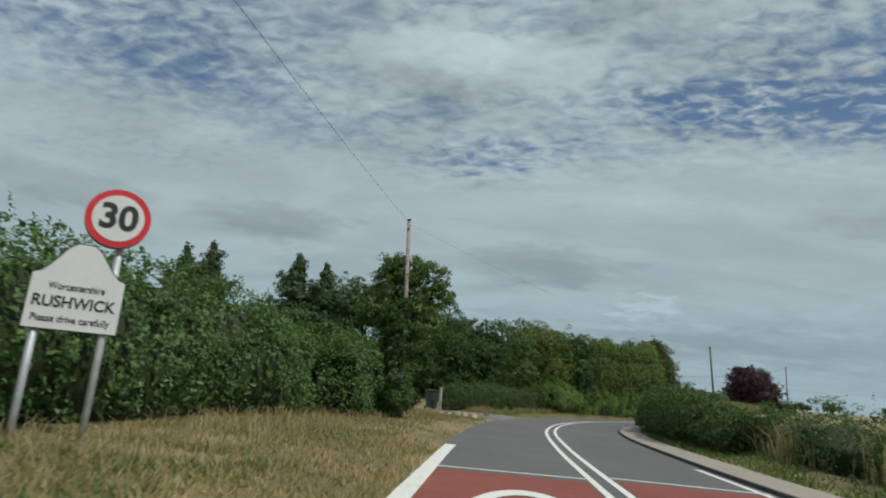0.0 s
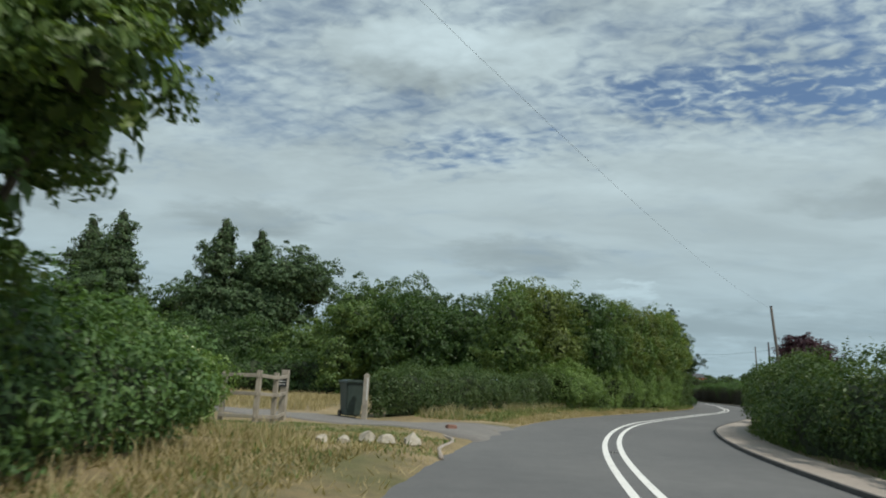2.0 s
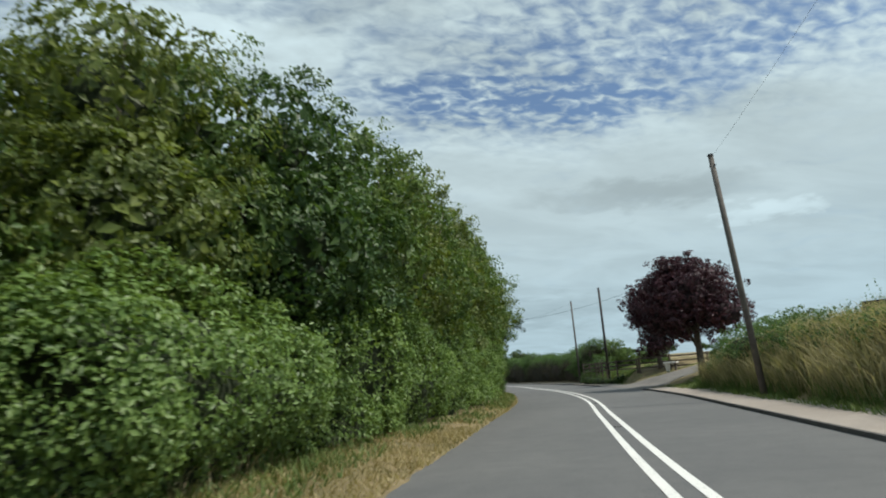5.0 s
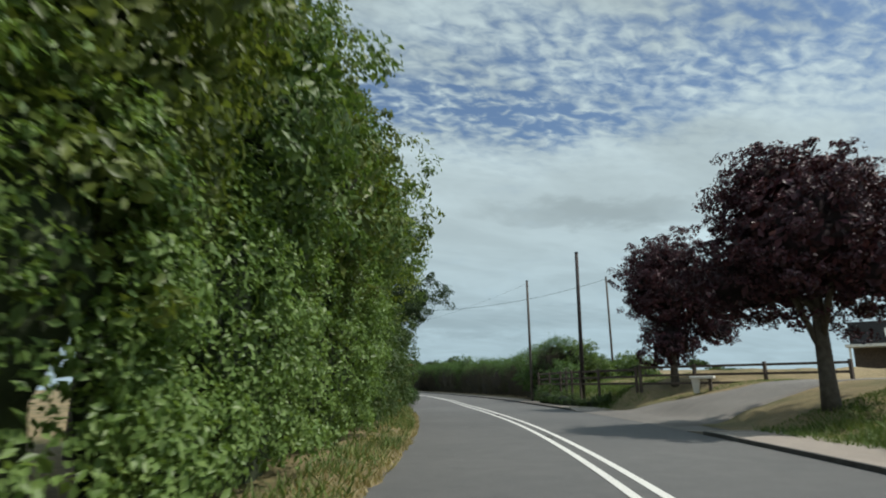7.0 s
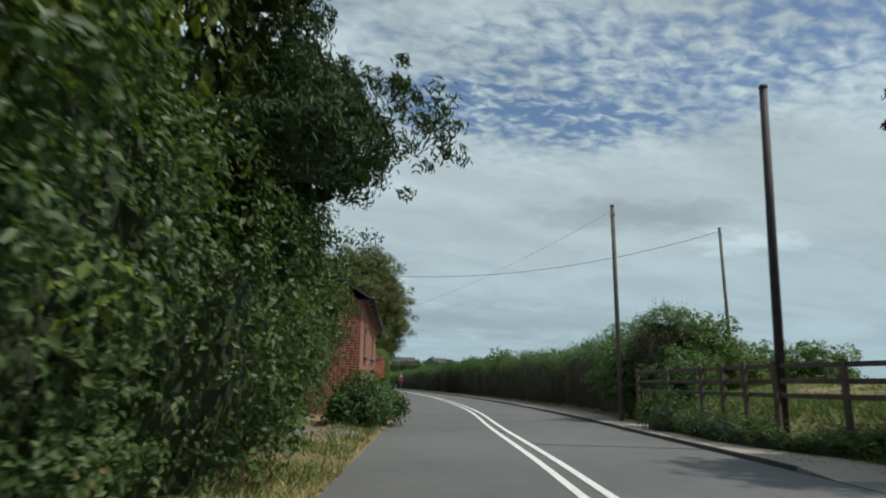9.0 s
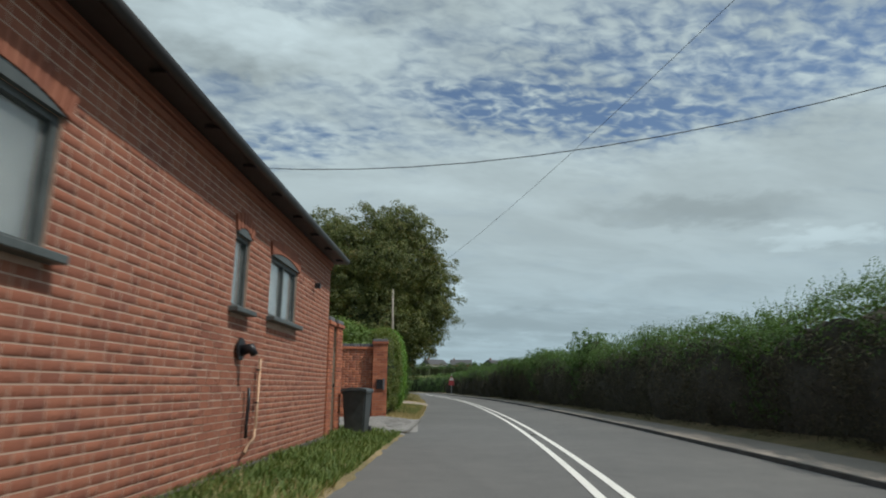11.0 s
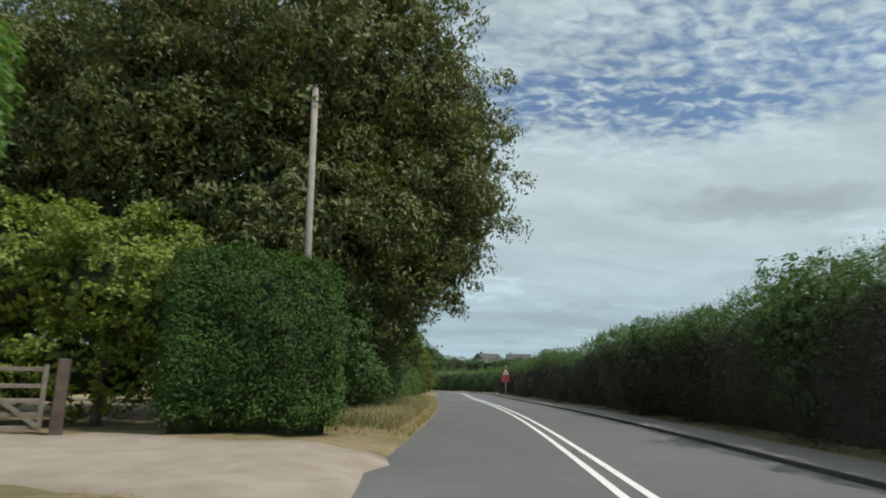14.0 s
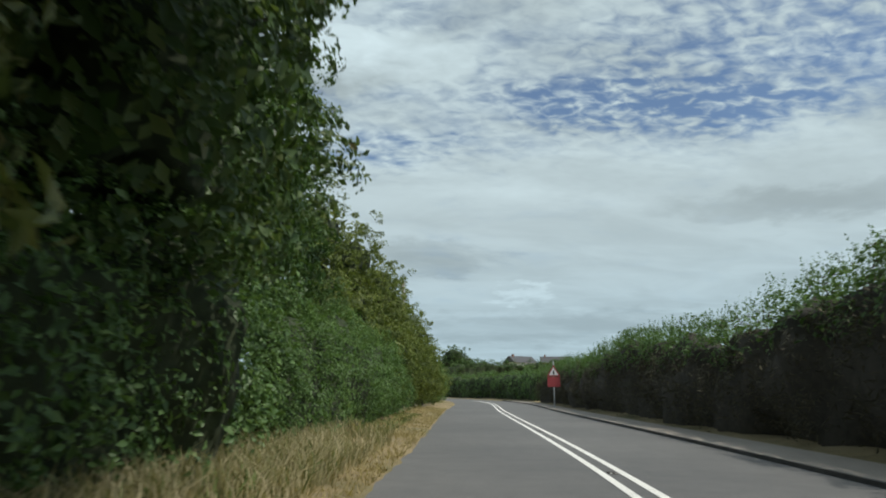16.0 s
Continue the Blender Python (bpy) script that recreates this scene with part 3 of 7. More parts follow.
def tree(name, label, base, height, blobs, mat, leaf=0.09, clumps=700, per=40, clump_r=0.32, trunk_r=0.16, core=TWIG, lean=(0, 0), gaps=0.3, shrink=0.74, aspect=0.55, category="tree", rough=0.22, limbs=4, face=None, inner=1.0):
    """A tapered trunk, limbs into the masses of the crown, and leaves in clumps. Blobs are given from the base."""
    t = thing(name, label, category, base)
    top = (lean[0], lean[1], height * 0.62)
    part("trunk", tube([(0, 0, -0.3), (lean[0] * 0.1, lean[1] * 0.1, height * 0.12), (lean[0] * 0.5, lean[1] * 0.5, height * 0.35), top], [trunk_r * 1.35, trunk_r, trunk_r * 0.8, trunk_r * 0.35]), BARK, t, smooth=True)
    for i in range(limbs):
        c, r = blobs[i % len(blobs)]
        a = 2.4 * i + base[0]
        end = Vector((c[0] + 0.6 * r[0] * math.cos(a), c[1] + 0.6 * r[1] * math.sin(a), c[2] + 0.35 * r[2]))
        st = Vector((lean[0] * 0.45, lean[1] * 0.45, height * (0.2 + 0.05 * i)))
        md = st.lerp(end, 0.5) + Vector((0, 0, 0.1 * height * 0.5))
        part("limb", tube([st, md, end], [trunk_r * 0.5, trunk_r * 0.32, trunk_r * 0.12], 6), BARK, t, smooth=True)
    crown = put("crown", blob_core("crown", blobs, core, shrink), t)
    pos, nrm = crown_points(blobs, clumps, per, clump_r, rough=rough, gaps=gaps, face=face)
    # larger leaves deeper in, so that no bare inside shows
    area = np.array([r[0] * r[1] + r[1] * r[2] + r[0] * r[2] for _, r in blobs])
    big = min(2.3 * leaf, max(0.24, 1.1 * leaf))
    k = int(inner * area.sum() / big**2 * 2.6)
    pick = RNG.choice(len(blobs), k, p=area / area.sum())
    d = unit(RNG.normal(0, 1, (k, 3)))
    if face is not None:
        d = np.where((d @ np.array(face) < -0.35)[:, None], -d, d)
    c, r = np.array([b[0] for b in blobs], float)[pick], np.array([b[1] for b in blobs], float)[pick]
    deep = 0.60 + 0.20 * vnoise(d * 4.0 + c, 11)[:, None] + RNG.uniform(-0.05, 0.05, (k, 1))
    size = np.concatenate([np.full(len(pos), leaf), np.full(k, big)])
    pos, nrm = np.concatenate([pos, c + d * r * deep]), np.concatenate([nrm, d])
    put("leaves", leaf_mesh("leaves", pos, nrm, size, mat, aspect), crown)
    return t


def spline(points, step=0.25):
    """A smooth line through points in the plan, sampled evenly: places and directions."""
    p = np.array(points, float)
    p = np.vstack([2 * p[0] - p[1], p, 2 * p[-1] - p[-2]])
    out = []
    for i in range(1, len(p) - 2):
        k = max(2, int(np.linalg.norm(p[i + 1] - p[i]) / 0.1))
        u = np.linspace(0, 1, k, endpoint=False)[:, None]
        out.append(0.5 * (2 * p[i] + (p[i + 1] - p[i - 1]) * u + (2 * p[i - 1] - 5 * p[i] + 4 * p[i + 1] - p[i + 2]) * u**2 + (3 * p[i] - p[i - 1] - 3 * p[i + 1] + p[i + 2]) * u**3))
    out.append(p[-2:-1])
    out = np.concatenate(out)
    s = np.concatenate([[0], np.cumsum(np.linalg.norm(np.diff(out, axis=0), axis=1))])
    q = np.arange(0, s[-1], step)
    xy = np.stack([np.interp(q, s, out[:, k]) for k in range(out.shape[1])], 1)
    d = np.gradient(xy[:, :2], axis=0)
    return xy, d / np.linalg.norm(d, axis=1, keepdims=True), q


# ---------------------------------------------------------------- the road's line and the lie of the land
CENTRE = [(1.0, -90), (1.3, -40), (1.5, -15), (1.65, 0), (1.78, 8), (2.0, 16), (2.58, 24), (4.02, 32), (6.6, 40), (10.57, 48), (14.84, 56), (19.13, 64), (22.75, 72), (25.75, 80), (28.47, 88), (31.27, 96), (33.72, 104), (35.92, 112), (37.93, 120), (39.8, 128), (41.55, 136), (43.1, 144), (44.6, 153), (47.4, 172), (50.6, 192), (51.2, 208), (48.5, 224), (41.5, 240), (30, 254), (10, 266), (-30, 280)]
CL, CD, CS = spline(CENTRE, 0.5)
CN = np.stack([CD[:, 1], -CD[:, 0]], 1)                   # to the right of travel


def station(y):
    """The distance along the road at which its middle passes y."""
    return float(np.interp(y, CL[: 660, 1], CS[: 660]))


def on_road(s, off):
    i = np.interp(s, CS, np.arange(len(CS)))
    x, y = np.interp(i, np.arange(len(CS)), CL[:, 0]), np.interp(i, np.arange(len(CS)), CL[:, 1])
    nx, ny = np.interp(i, np.arange(len(CS)), CN[:, 0]), np.interp(i, np.arange(len(CS)), CN[:, 1])
    return np.stack([x + nx * off, y + ny * off], -1)


def road_coords(xy):
    """Distance along and off (right positive) the road's middle for many points."""
    xy = np.asarray(xy, float)
    s, o = np.empty(len(xy)), np.empty(len(xy))
    for a in range(0, len(xy), 4000):
        q = xy[a : a + 4000]
        d2 = ((q[:, None] - CL[None, ::2]) ** 2).sum(-1)
        i = d2.argmin(1) * 2
        o[a : a + 4000] = ((q - CL[i]) * CN[i]).sum(1)
        s[a : a + 4000] = CS[i] + ((q - CL[i]) * CD[i]).sum(1)
    return s, o


S0 = station(0)


def half_left(s):
    return np.interp(s, [station(20), station(40), station(56), station(66), station(92), station(100)], [2.62, 2.82, 2.8, 2.75, 2.78, 3.0])


def half_right(s):
    return np.interp(s, [station(20), station(40), station(48), station(56), station(80), station(90), station(104), station(116)], [2.70, 2.66, 2.76, 2.95, 3.3, 3.35, 3.12, 3.0])


def smooth01(v, a, b):
    u = np.clip((v - a) / (b - a), 0, 1)
    return u * u * (3 - 2 * u)


def land(xy):
    """Height of the ground beside the road."""
    s, o = road_coords(xy)
    left, right = -o - half_left(s), o - half_right(s)
    p3 = np.concatenate([np.asarray(xy, float), np.zeros((len(xy), 1))], 1)
    n = (vnoise(p3 * 0.9) - 0.5) * 0.09 + (vnoise(p3 * 3.0, 2) - 0.5) * 0.035
    drive = smooth01(s, station(27.5), station(29.5)) * (1 - smooth01(s, station(36), station(38)))
    z = 0.02 + 0.11 * smooth01(left, 0.1, 1.2) * (1 - 0.75 * drive) + 0.22 * smooth01(left, 2.0, 4.5) * smooth01(s, station(88), station(96)) * (1 - smooth01(s, station(103.0), station(104.5)))
    bank = 0.62 * smooth01(s, station(38), station(60)) * (1 - smooth01(s, station(100), station(125)))
    mouth = smooth01(s, station(69.2), station(70.4)) * (1 - smooth01(s, station(80.3), station(81.5)))
    steep = 0.75 * smooth01(s, station(40), station(47)) * (1 - smooth01(s, station(63), station(67.5)))
    zr = (0.02 + 0.11 * smooth01(right, 1.35, 2.2)) * (1 - mouth * (1 - smooth01(right, 1.5, 5.0))) + bank * smooth01(right, 1.6, 6.0) + steep * smooth01(right, 1.5, 2.7)
    zr = zr + (0.50 * smooth01(s, station(78.6), station(80.6)) * (1 - smooth01(s, station(90), station(93))) + 0.25 * mouth) * smooth01(right, 1.4, 2.6)
    far = 7.5 * smooth01(p3[:, 1], 240, 340) * smooth01(p3[:, 0], 40, 75)
    zr = zr + far
    z = np.where(o < 0, z + far + n * smooth01(left, 0.1, 0.8), zr + n * smooth01(right, 1.4, 2.0))
    edge = np.where(o < 0, left, right)
    return np.where(edge < 0.02, -0.08, z)


def strip(name, s0, s1, off_a, off_b, z, mat, step=0.5, cross=2, kind="structure", label="", category="", parent=None, lift=None):
    """A sheet along the road between two lines beside its middle."""
    q = np.arange(s0, s1 + 1e-6, step)
    u = np.linspace(0, 1, cross)
    a, b = (f(q) if callable(f) else np.full(len(q), f) for f in (off_a, off_b))
    off = a[:, None] + (b - a)[:, None] * u
    xy = on_road(np.repeat(q, cross), off.ravel())
    zz = np.full(len(xy), z) if lift is None else lift(off.ravel())
    k = (np.arange(len(q) - 1)[:, None] * cross + np.arange(cross - 1)).ravel()[:, None]
    me = mesh_np(name, np.c_[xy, zz], np.concatenate([k, k + 1, k + 1 + cross, k + cross], 1), np.full(len(k), 4), mat)
    return put(name, me, parent, label, category, kind)


def ground_sheet():
    def axis(lo, hi, step, far):
        inner = np.arange(lo, hi, step)
        grow = np.array([1.5, 4, 9, 18, 40, 90, 200, 450, 1000, 2200])
        return np.concatenate([(lo - grow)[::-1], inner, hi + grow])
    x, y = axis(-12, 58, 0.6, 0), axis(-10, 200, 0.7, 0)
    gx, gy = np.meshgrid(x, y)
    xy = np.stack([gx.ravel(), gy.ravel()], 1)
    s_, o_ = road_coords(xy)
    by_road = np.where(o_ < 0, -o_ - half_left(s_) < 0.6, o_ - half_right(s_) < 1.6) & (s_ > CS[0] + 60) & (s_ < station(204))
    z = np.where(by_road, -0.16, land(xy))
    w = len(x)
    k = (np.arange(len(y) - 1)[:, None] * w + np.arange(w - 1)).ravel()[:, None]
    me = mesh_np("ground", np.c_[xy, z], np.concatenate([k, k + 1, k + 1 + w, k + w], 1), np.full(len(k), 4), GROUND, True)
    put("ground", me, None, "sun-dried grass verges and fields beside the road", "ground", "structure")


ground_sheet()


def verge(name, s0, s1, inner, outer, label):
    """A strip of ground along the road's edge, with an uneven inner edge."""
    q = np.arange(s0, s1, 0.22)
    u = np.linspace(0, 1, 8) ** 1.2
    wob = (vnoise(np.stack([q * 1.7, 0 * q, 0 * q], 1), 21) - 0.5) * 0.16 + (vnoise(np.stack([q * 6, 0 * q, 0 * q], 1), 22) - 0.5) * 0.07
    off = (inner(q) + (wob if inner(q)[0] < 0 else 0 * q))[:, None] + (outer(q) - inner(q))[:, None] * u
    xy = on_road(np.repeat(q, 8), off.ravel())
    z = land(xy)
    z = np.where(z < -0.05, 0.004, z)
    z[0::8] = np.where(off[:, 0] < 0, -0.03, z[0::8])
    k = (np.arange(len(q) - 1)[:, None] * 8 + np.arange(7)).ravel()[:, None]
    me = mesh_np(name, np.c_[xy, z], np.concatenate([k, k + 1, k + 9, k + 8], 1), np.full(len(k), 4), GROUND, True)
    put(name, me, None, label, "ground", "structure")


verge("ground_verge", station(-16), station(203), lambda q: -half_left(q) - 0.03, lambda q: -half_left(q) - 1.75, "dry grass verge along the road edge")
verge("ground_verge", station(-16), station(203), lambda q: half_right(q) + 0.9, lambda q: half_right(q) + 2.7, "rough grass verge behind the footway")
camber = lambda off: -0.006 * np.abs(off)
strip("road", CS[0], CS[-2], lambda s: -half_left(s) - 0.12, lambda s: half_right(s) + 0.02, 0, ASPHALT, cross=9, label="worn grey asphalt road with double white lines", category="road", lift=camber)


def road_mark(s0, s1, off, wide, label, step=0.5):
    z = 0.006 - 0.006 * abs(off)
    return strip("road_marking", s0, s1, off - wide / 2, off + wide / 2, z, PAINT, step, label=label, category="road marking")


road_mark(CS[0], station(205), -0.15, 0.11, "worn white line in the middle of the road")
road_mark(CS[0], station(205), 0.15, 0.11, "worn white line in the middle of the road")
strip("red_surfacing", station(-14), station(9.75), lambda s: -half_left(s) + 0.16, -0.24, 0.003, RED_TAR, label="faded red road surfacing at the village entry", category="road surface", lift=lambda o: 0.004 - 0.006 * np.abs(o))
strip("red_surfacing", station(-14), station(10.2), 0.24, lambda s: half_right(s) - 0.12, 0.003, RED_TAR, label="faded red road surfacing at the village entry", category="road surface", lift=lambda o: 0.004 - 0.006 * np.abs(o))
for a, b, e in ((-2.46, -0.22, 9.78), (0.22, 2.6, 10.22)):
    strip("road_marking", station(e), station(e) + 0.1, a, b, 0, PAINT, 0.05, label="thin white line across the end of the red surfacing", category="road marking", lift=lambda o: 0.008 - 0.006 * np.abs(o))
road_mark(station(-12), station(14.1), -2.56, 0.24, "broad white edge marking at the village entry")
road_mark(station(-12), station(13.9), 2.48, 0.12, "white edge line on the far side of the road")


def road_roundel():
    """The white ring and figures painted on the red surfacing."""
    s = station(4.6)
    bm = bmesh.new()
    n = 40
    def pt(a, rx, ry):
        x, y = on_road(s + ry * math.sin(a), -1.22 + rx * math.cos(a))
        return bm.verts.new((x, y, 0.007))
    o = [pt(2 * math.pi * k / n, 0.85, 3.4) for k in range(n)]
    i = [pt(2 * math.pi * k / n, 0.68, 3.0) for k in range(n)]
    for k in range(n):
        bm.faces.new((o[k], o[(k + 1) % n], i[(k + 1) % n], i[k]))
    ob = part("road_marking", bm, PAINT)
    tagged(ob, "long white painted ring on red surfacing", "road marking", "", "structure")


road_roundel()

# footway and kerb on the right, broken by the side road
GAP = (station(69.9), station(80.7))


def kerb_run(s0, s1):
    strip("pavement", s0, s1, lambda s: half_right(s) + 0.07, lambda s: half_right(s) + np.interp(s, [station(30), station(46), station(80), station(92)], [0.95, 1.5, 1.5, 1.3]), 0.046, PAVE, cross=4, label="narrow pinkish tarmac footway", category="pavement", lift=lambda o: 0.046 + 0 * o)
    bm = bmesh.new()
    q = np.arange(s0, s1, 0.915)
    for s in q:
        e = min(s + 0.905, s1)
        p0, p1 = on_road(s, half_right(s) + 0.033), on_road(e, half_right(e) + 0.033)
        m = pose((p0[0] + p1[0]) / 2, (p0[1] + p1[1]) / 2, -0.025, 0, 0, math.degrees(math.atan2(p1[1] - p0[1], p1[0] - p0[0])))
        add_box(bm, (float(np.hypot(*(p1 - p0))), 0.065, 0.15), m)
    ob = part("kerb", bm, KERB)
    tagged(ob, "grey concrete kerb stones along the footway", "kerb", "", "structure")


def footway_ramp(s0, s1):
    """The footway dropping to road level at the side road: high at s0, low at s1."""
    bm = bmesh.new()
    w = 1.5
    rows = []
    for s, z in ((s0, 0.046), (s1, -0.02)):
        rows.append([bm.verts.new((*on_road(s, float(half_right(s)) + o), z)) for o in (0.01, w * 0.5, w)])
    for k in range(2):
        bm.faces.new((rows[0][k], rows[0][k + 1], rows[1][k + 1], rows[1][k]))
    low = [[bm.verts.new((v.co.x, v.co.y, -0.12)) for v in r] for r in rows]
    for k in range(2):
        for i in range(2):
            bm.faces.new((rows[i][k], rows[i][k + 1], low[i][k + 1], low[i][k]))
    for k in (0, 2):
        bm.faces.new((rows[0][k], rows[1][k], low[1][k], low[0][k]))
    bmesh.ops.recalc_face_normals(bm, faces=bm.faces)
    tagged(part("pavement", bm, PAVE), "footway end sloping down to the road", "pavement", "", "structure")


kerb_run(S0 - 30, GAP[0])
kerb_run(GAP[1], station(205))
footway_ramp(GAP[0], GAP[0] + 1.0)
footway_ramp(GAP[1], GAP[1] - 1.0)
strip("side_road", GAP[0] - 0.2, GAP[1] + 0.2, lambda s: half_right(s) + 0.0, lambda s: half_right(s) + 1.2, -0.012, SIDE_TAR, label="pale tarmac mouth of the side road", category="road")

# ---------------------------------------------------------------- foliage along lines


def hedge(name, label, line, half, height, mat, leaf=0.07, per_m=900, lump=0.22, core=TWIG, shoots=0, shoot_len=0.5, both=1.0, base_gap=0.12, square=2.6, category="hedge", aspect=0.55, thick=0.22, pockets=0.40, tuft=2.6, bare_foot=0.0, ends=0.6):
    """A hedge along a line in the plan. half and height may change from point to point (listed in the line as x, y, half, height)."""
    rows = [p if len(p) == 4 else (p[0], p[1], half, height) for p in line]
    xy, d, q = spline(rows, 0.2)
    nrm2 = np.stack([d[:, 1], -d[:, 0]], 1)
    hw, hh = xy[:, 2], xy[:, 3]
    gz = land(xy[:, :2])
    total = q[-1]
    t = thing(name, label, category, (float(xy[len(xy) // 2, 0]), float(xy[len(xy) // 2, 1]), 0))
    inv = t.matrix_world.inverted()

    def shell(si, a, k=1.0):
        """Places on the outside: si along (index), a round the section from 0 (right foot) over the top to 1 (left foot)."""
        cx, cy = np.interp(si, np.arange(len(xy)), xy[:, 0]), np.interp(si, np.arange(len(xy)), xy[:, 1])
        nx, ny = np.interp(si, np.arange(len(xy)), nrm2[:, 0]), np.interp(si, np.arange(len(xy)), nrm2[:, 1])
        w, h = np.interp(si, np.arange(len(xy)), hw), np.interp(si, np.arange(len(xy)), hh)
        z0 = np.interp(si, np.arange(len(xy)), gz)
        taper = np.minimum(1, np.sqrt(np.clip(np.minimum(si, len(xy) - 1 - si) * 0.2 / ends, 0.02, 1)))
        ang = a * math.pi
        c, s_ = np.cos(ang), np.sin(ang)
        ex = np.sign(c) * np.abs(c) ** (2 / square)
        ez = np.abs(s_) ** (2 / square)
        foot = 0.72 + 0.28 * smooth01(ez, 0.0, 0.4)
        p = np.stack([cx + nx * ex * w * k * taper * foot, cy + ny * ex * w * k * taper * foot, z0 + base_gap + ez * (h - base_gap) * (0.9 + 0.1 * taper) * (k if k == 1 else 1 - (1 - k) * 0.7)], 1)
        m = np.stack([nx * np.sign(c) * np.abs(c) ** 1.3, ny * np.sign(c) * np.abs(c) ** 1.3, np.abs(s_) ** 2 + 0.15], 1)
        return p, unit(m)

    def lumps(p):
        return (vnoise(p * 1.1, 5) - 0.5) * lump * 2 + (vnoise(p * 0.45, 7) - 0.5) * lump * 1.6

    # core: solid inside, its dark colour standing in for shade among the twigs
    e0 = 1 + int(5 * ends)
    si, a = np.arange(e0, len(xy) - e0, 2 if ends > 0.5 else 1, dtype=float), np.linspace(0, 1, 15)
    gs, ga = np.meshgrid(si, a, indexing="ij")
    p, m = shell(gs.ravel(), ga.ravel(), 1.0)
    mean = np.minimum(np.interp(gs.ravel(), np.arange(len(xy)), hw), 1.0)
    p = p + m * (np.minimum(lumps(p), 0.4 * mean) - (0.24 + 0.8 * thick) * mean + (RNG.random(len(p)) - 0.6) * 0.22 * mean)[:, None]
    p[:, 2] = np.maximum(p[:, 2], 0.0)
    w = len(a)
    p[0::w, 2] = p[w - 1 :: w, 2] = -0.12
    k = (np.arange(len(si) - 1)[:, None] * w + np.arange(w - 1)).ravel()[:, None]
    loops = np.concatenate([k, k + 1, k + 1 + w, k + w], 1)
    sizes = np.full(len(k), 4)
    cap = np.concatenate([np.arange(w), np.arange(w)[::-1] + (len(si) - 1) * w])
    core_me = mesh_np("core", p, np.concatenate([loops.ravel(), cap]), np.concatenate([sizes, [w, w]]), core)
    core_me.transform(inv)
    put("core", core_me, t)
    # leaves: tufts over the outside, each a small dome, and loose leaves deeper in
    per = 14
    n = int(0.88 * per_m * total / per)
    grid = np.linspace(0, 1, 400)
    gc, gs_ = np.cos(grid * math.pi), np.sin(grid * math.pi)
    ring = np.stack([np.sign(gc) * np.abs(gc) ** (2 / square) * hw.mean(), np.abs(gs_) ** (2 / square) * hh.mean()], 1)
    run = np.concatenate([[0], np.cumsum(np.linalg.norm(np.diff(ring, axis=0), axis=1))])
    near_side = 1 - hh.mean() * 0.85 / run[-1]
    a = RNG.random(n)
    a = np.where((a > near_side) & (RNG.random(n) > both), RNG.random(n) * near_side, a)
    a = np.interp(a * run[-1], run, grid)
    si = RNG.random(n) * (len(xy) - 1)
    e = RNG.random(n) < min(0.25, 4.0 / total)
    si = np.where(e, np.where(RNG.random(n) < 0.5, RNG.random(n) ** 2 * 5, len(xy) - 1 - RNG.random(n) ** 2 * 5), si)
    p, m = shell(si, a)
    if bare_foot:
        up = (p[:, 2] - np.interp(si, np.arange(len(xy)), gz)) / np.interp(si, np.arange(len(xy)), hh)
        stay = RNG.random(n) > bare_foot * (1 - smooth01(up, 0.5, 1.05))
        bare, way = p[~stay], m[~stay]
        bare = bare + way * (lumps(bare) - 0.12 * RNG.random(len(bare)))[:, None]
        bare = np.repeat(bare, 9, 0) + RNG.normal(0, 0.11, (9 * len(bare), 3))
        bare[:, 2] = np.maximum(bare[:, 2], 0.05)
        tw = leaf_mesh("twigs", bare, RNG.normal(0, 1, bare.shape), leaf * 1.9, DEAD_TWIG, 0.10)
        tw.transform(inv)
        put("undergrowth", tw, t, "bare brown twigs", "", "stuff")
        p, m, n = p[stay], m[stay], int(stay.sum())
    hollow = vnoise(p * 1.7, 8) * 0.6 + vnoise(p * 3.9, 4) * 0.4
    deep = np.where(hollow > pockets, 0.0, 1.0) * (RNG.random(n) < 0.8)
    f = lumps(p) + (vnoise(p * 2.6, 6) - 0.5) * lump * 1.2 - deep * thick * 0.9 * np.minimum(1, np.interp(si if len(si) == n else si[stay], np.arange(len(xy)), hw)) - RNG.random(n) ** 2 * thick * 0.5
    p = p + m * f[:, None]
    tr = tuft * leaf * RNG.uniform(0.6, 1.3, n)
    off = unit(RNG.normal(0, 1, (n * per, 3)) + np.repeat(m, per, 0) * 0.9 + (0, 0, 0.35))
    off *= np.repeat(tr, per)[:, None] * RNG.uniform(0.55, 1.05, (n * per, 1))
    p = np.repeat(p, per, 0) + off
    m = unit(off) * 0.9 + np.repeat(m, per, 0) * 0.35
    p[:, 2] = np.maximum(p[:, 2], 0.04)
    # larger leaves deeper in
    k = int(total * run[-1] * 0.23 / leaf**2)
    a2, s2 = np.interp(RNG.random(k) * (near_side if both < 0.5 else 1.0) * run[-1], run, grid), RNG.random(k) * (len(xy) - 1)
    p2, m2 = shell(s2, a2)
    if bare_foot:
        up2 = (p2[:, 2] - np.interp(s2, np.arange(len(xy)), gz)) / np.interp(s2, np.arange(len(xy)), hh)
        on2 = RNG.random(k) < smooth01(up2, 0.5, 1.0)
        p2, m2, k = p2[on2], m2[on2], int(on2.sum())
    p2 = p2 + m2 * (np.minimum(lumps(p2), 0.4) - 0.55 * thick - 0.10 - RNG.random(k) * 0.08)[:, None]
    p2[:, 2] = np.maximum(p2[:, 2], 0.04)
    size = np.concatenate([np.full(len(p), leaf * 1.05), np.full(k, leaf * 1.9)])
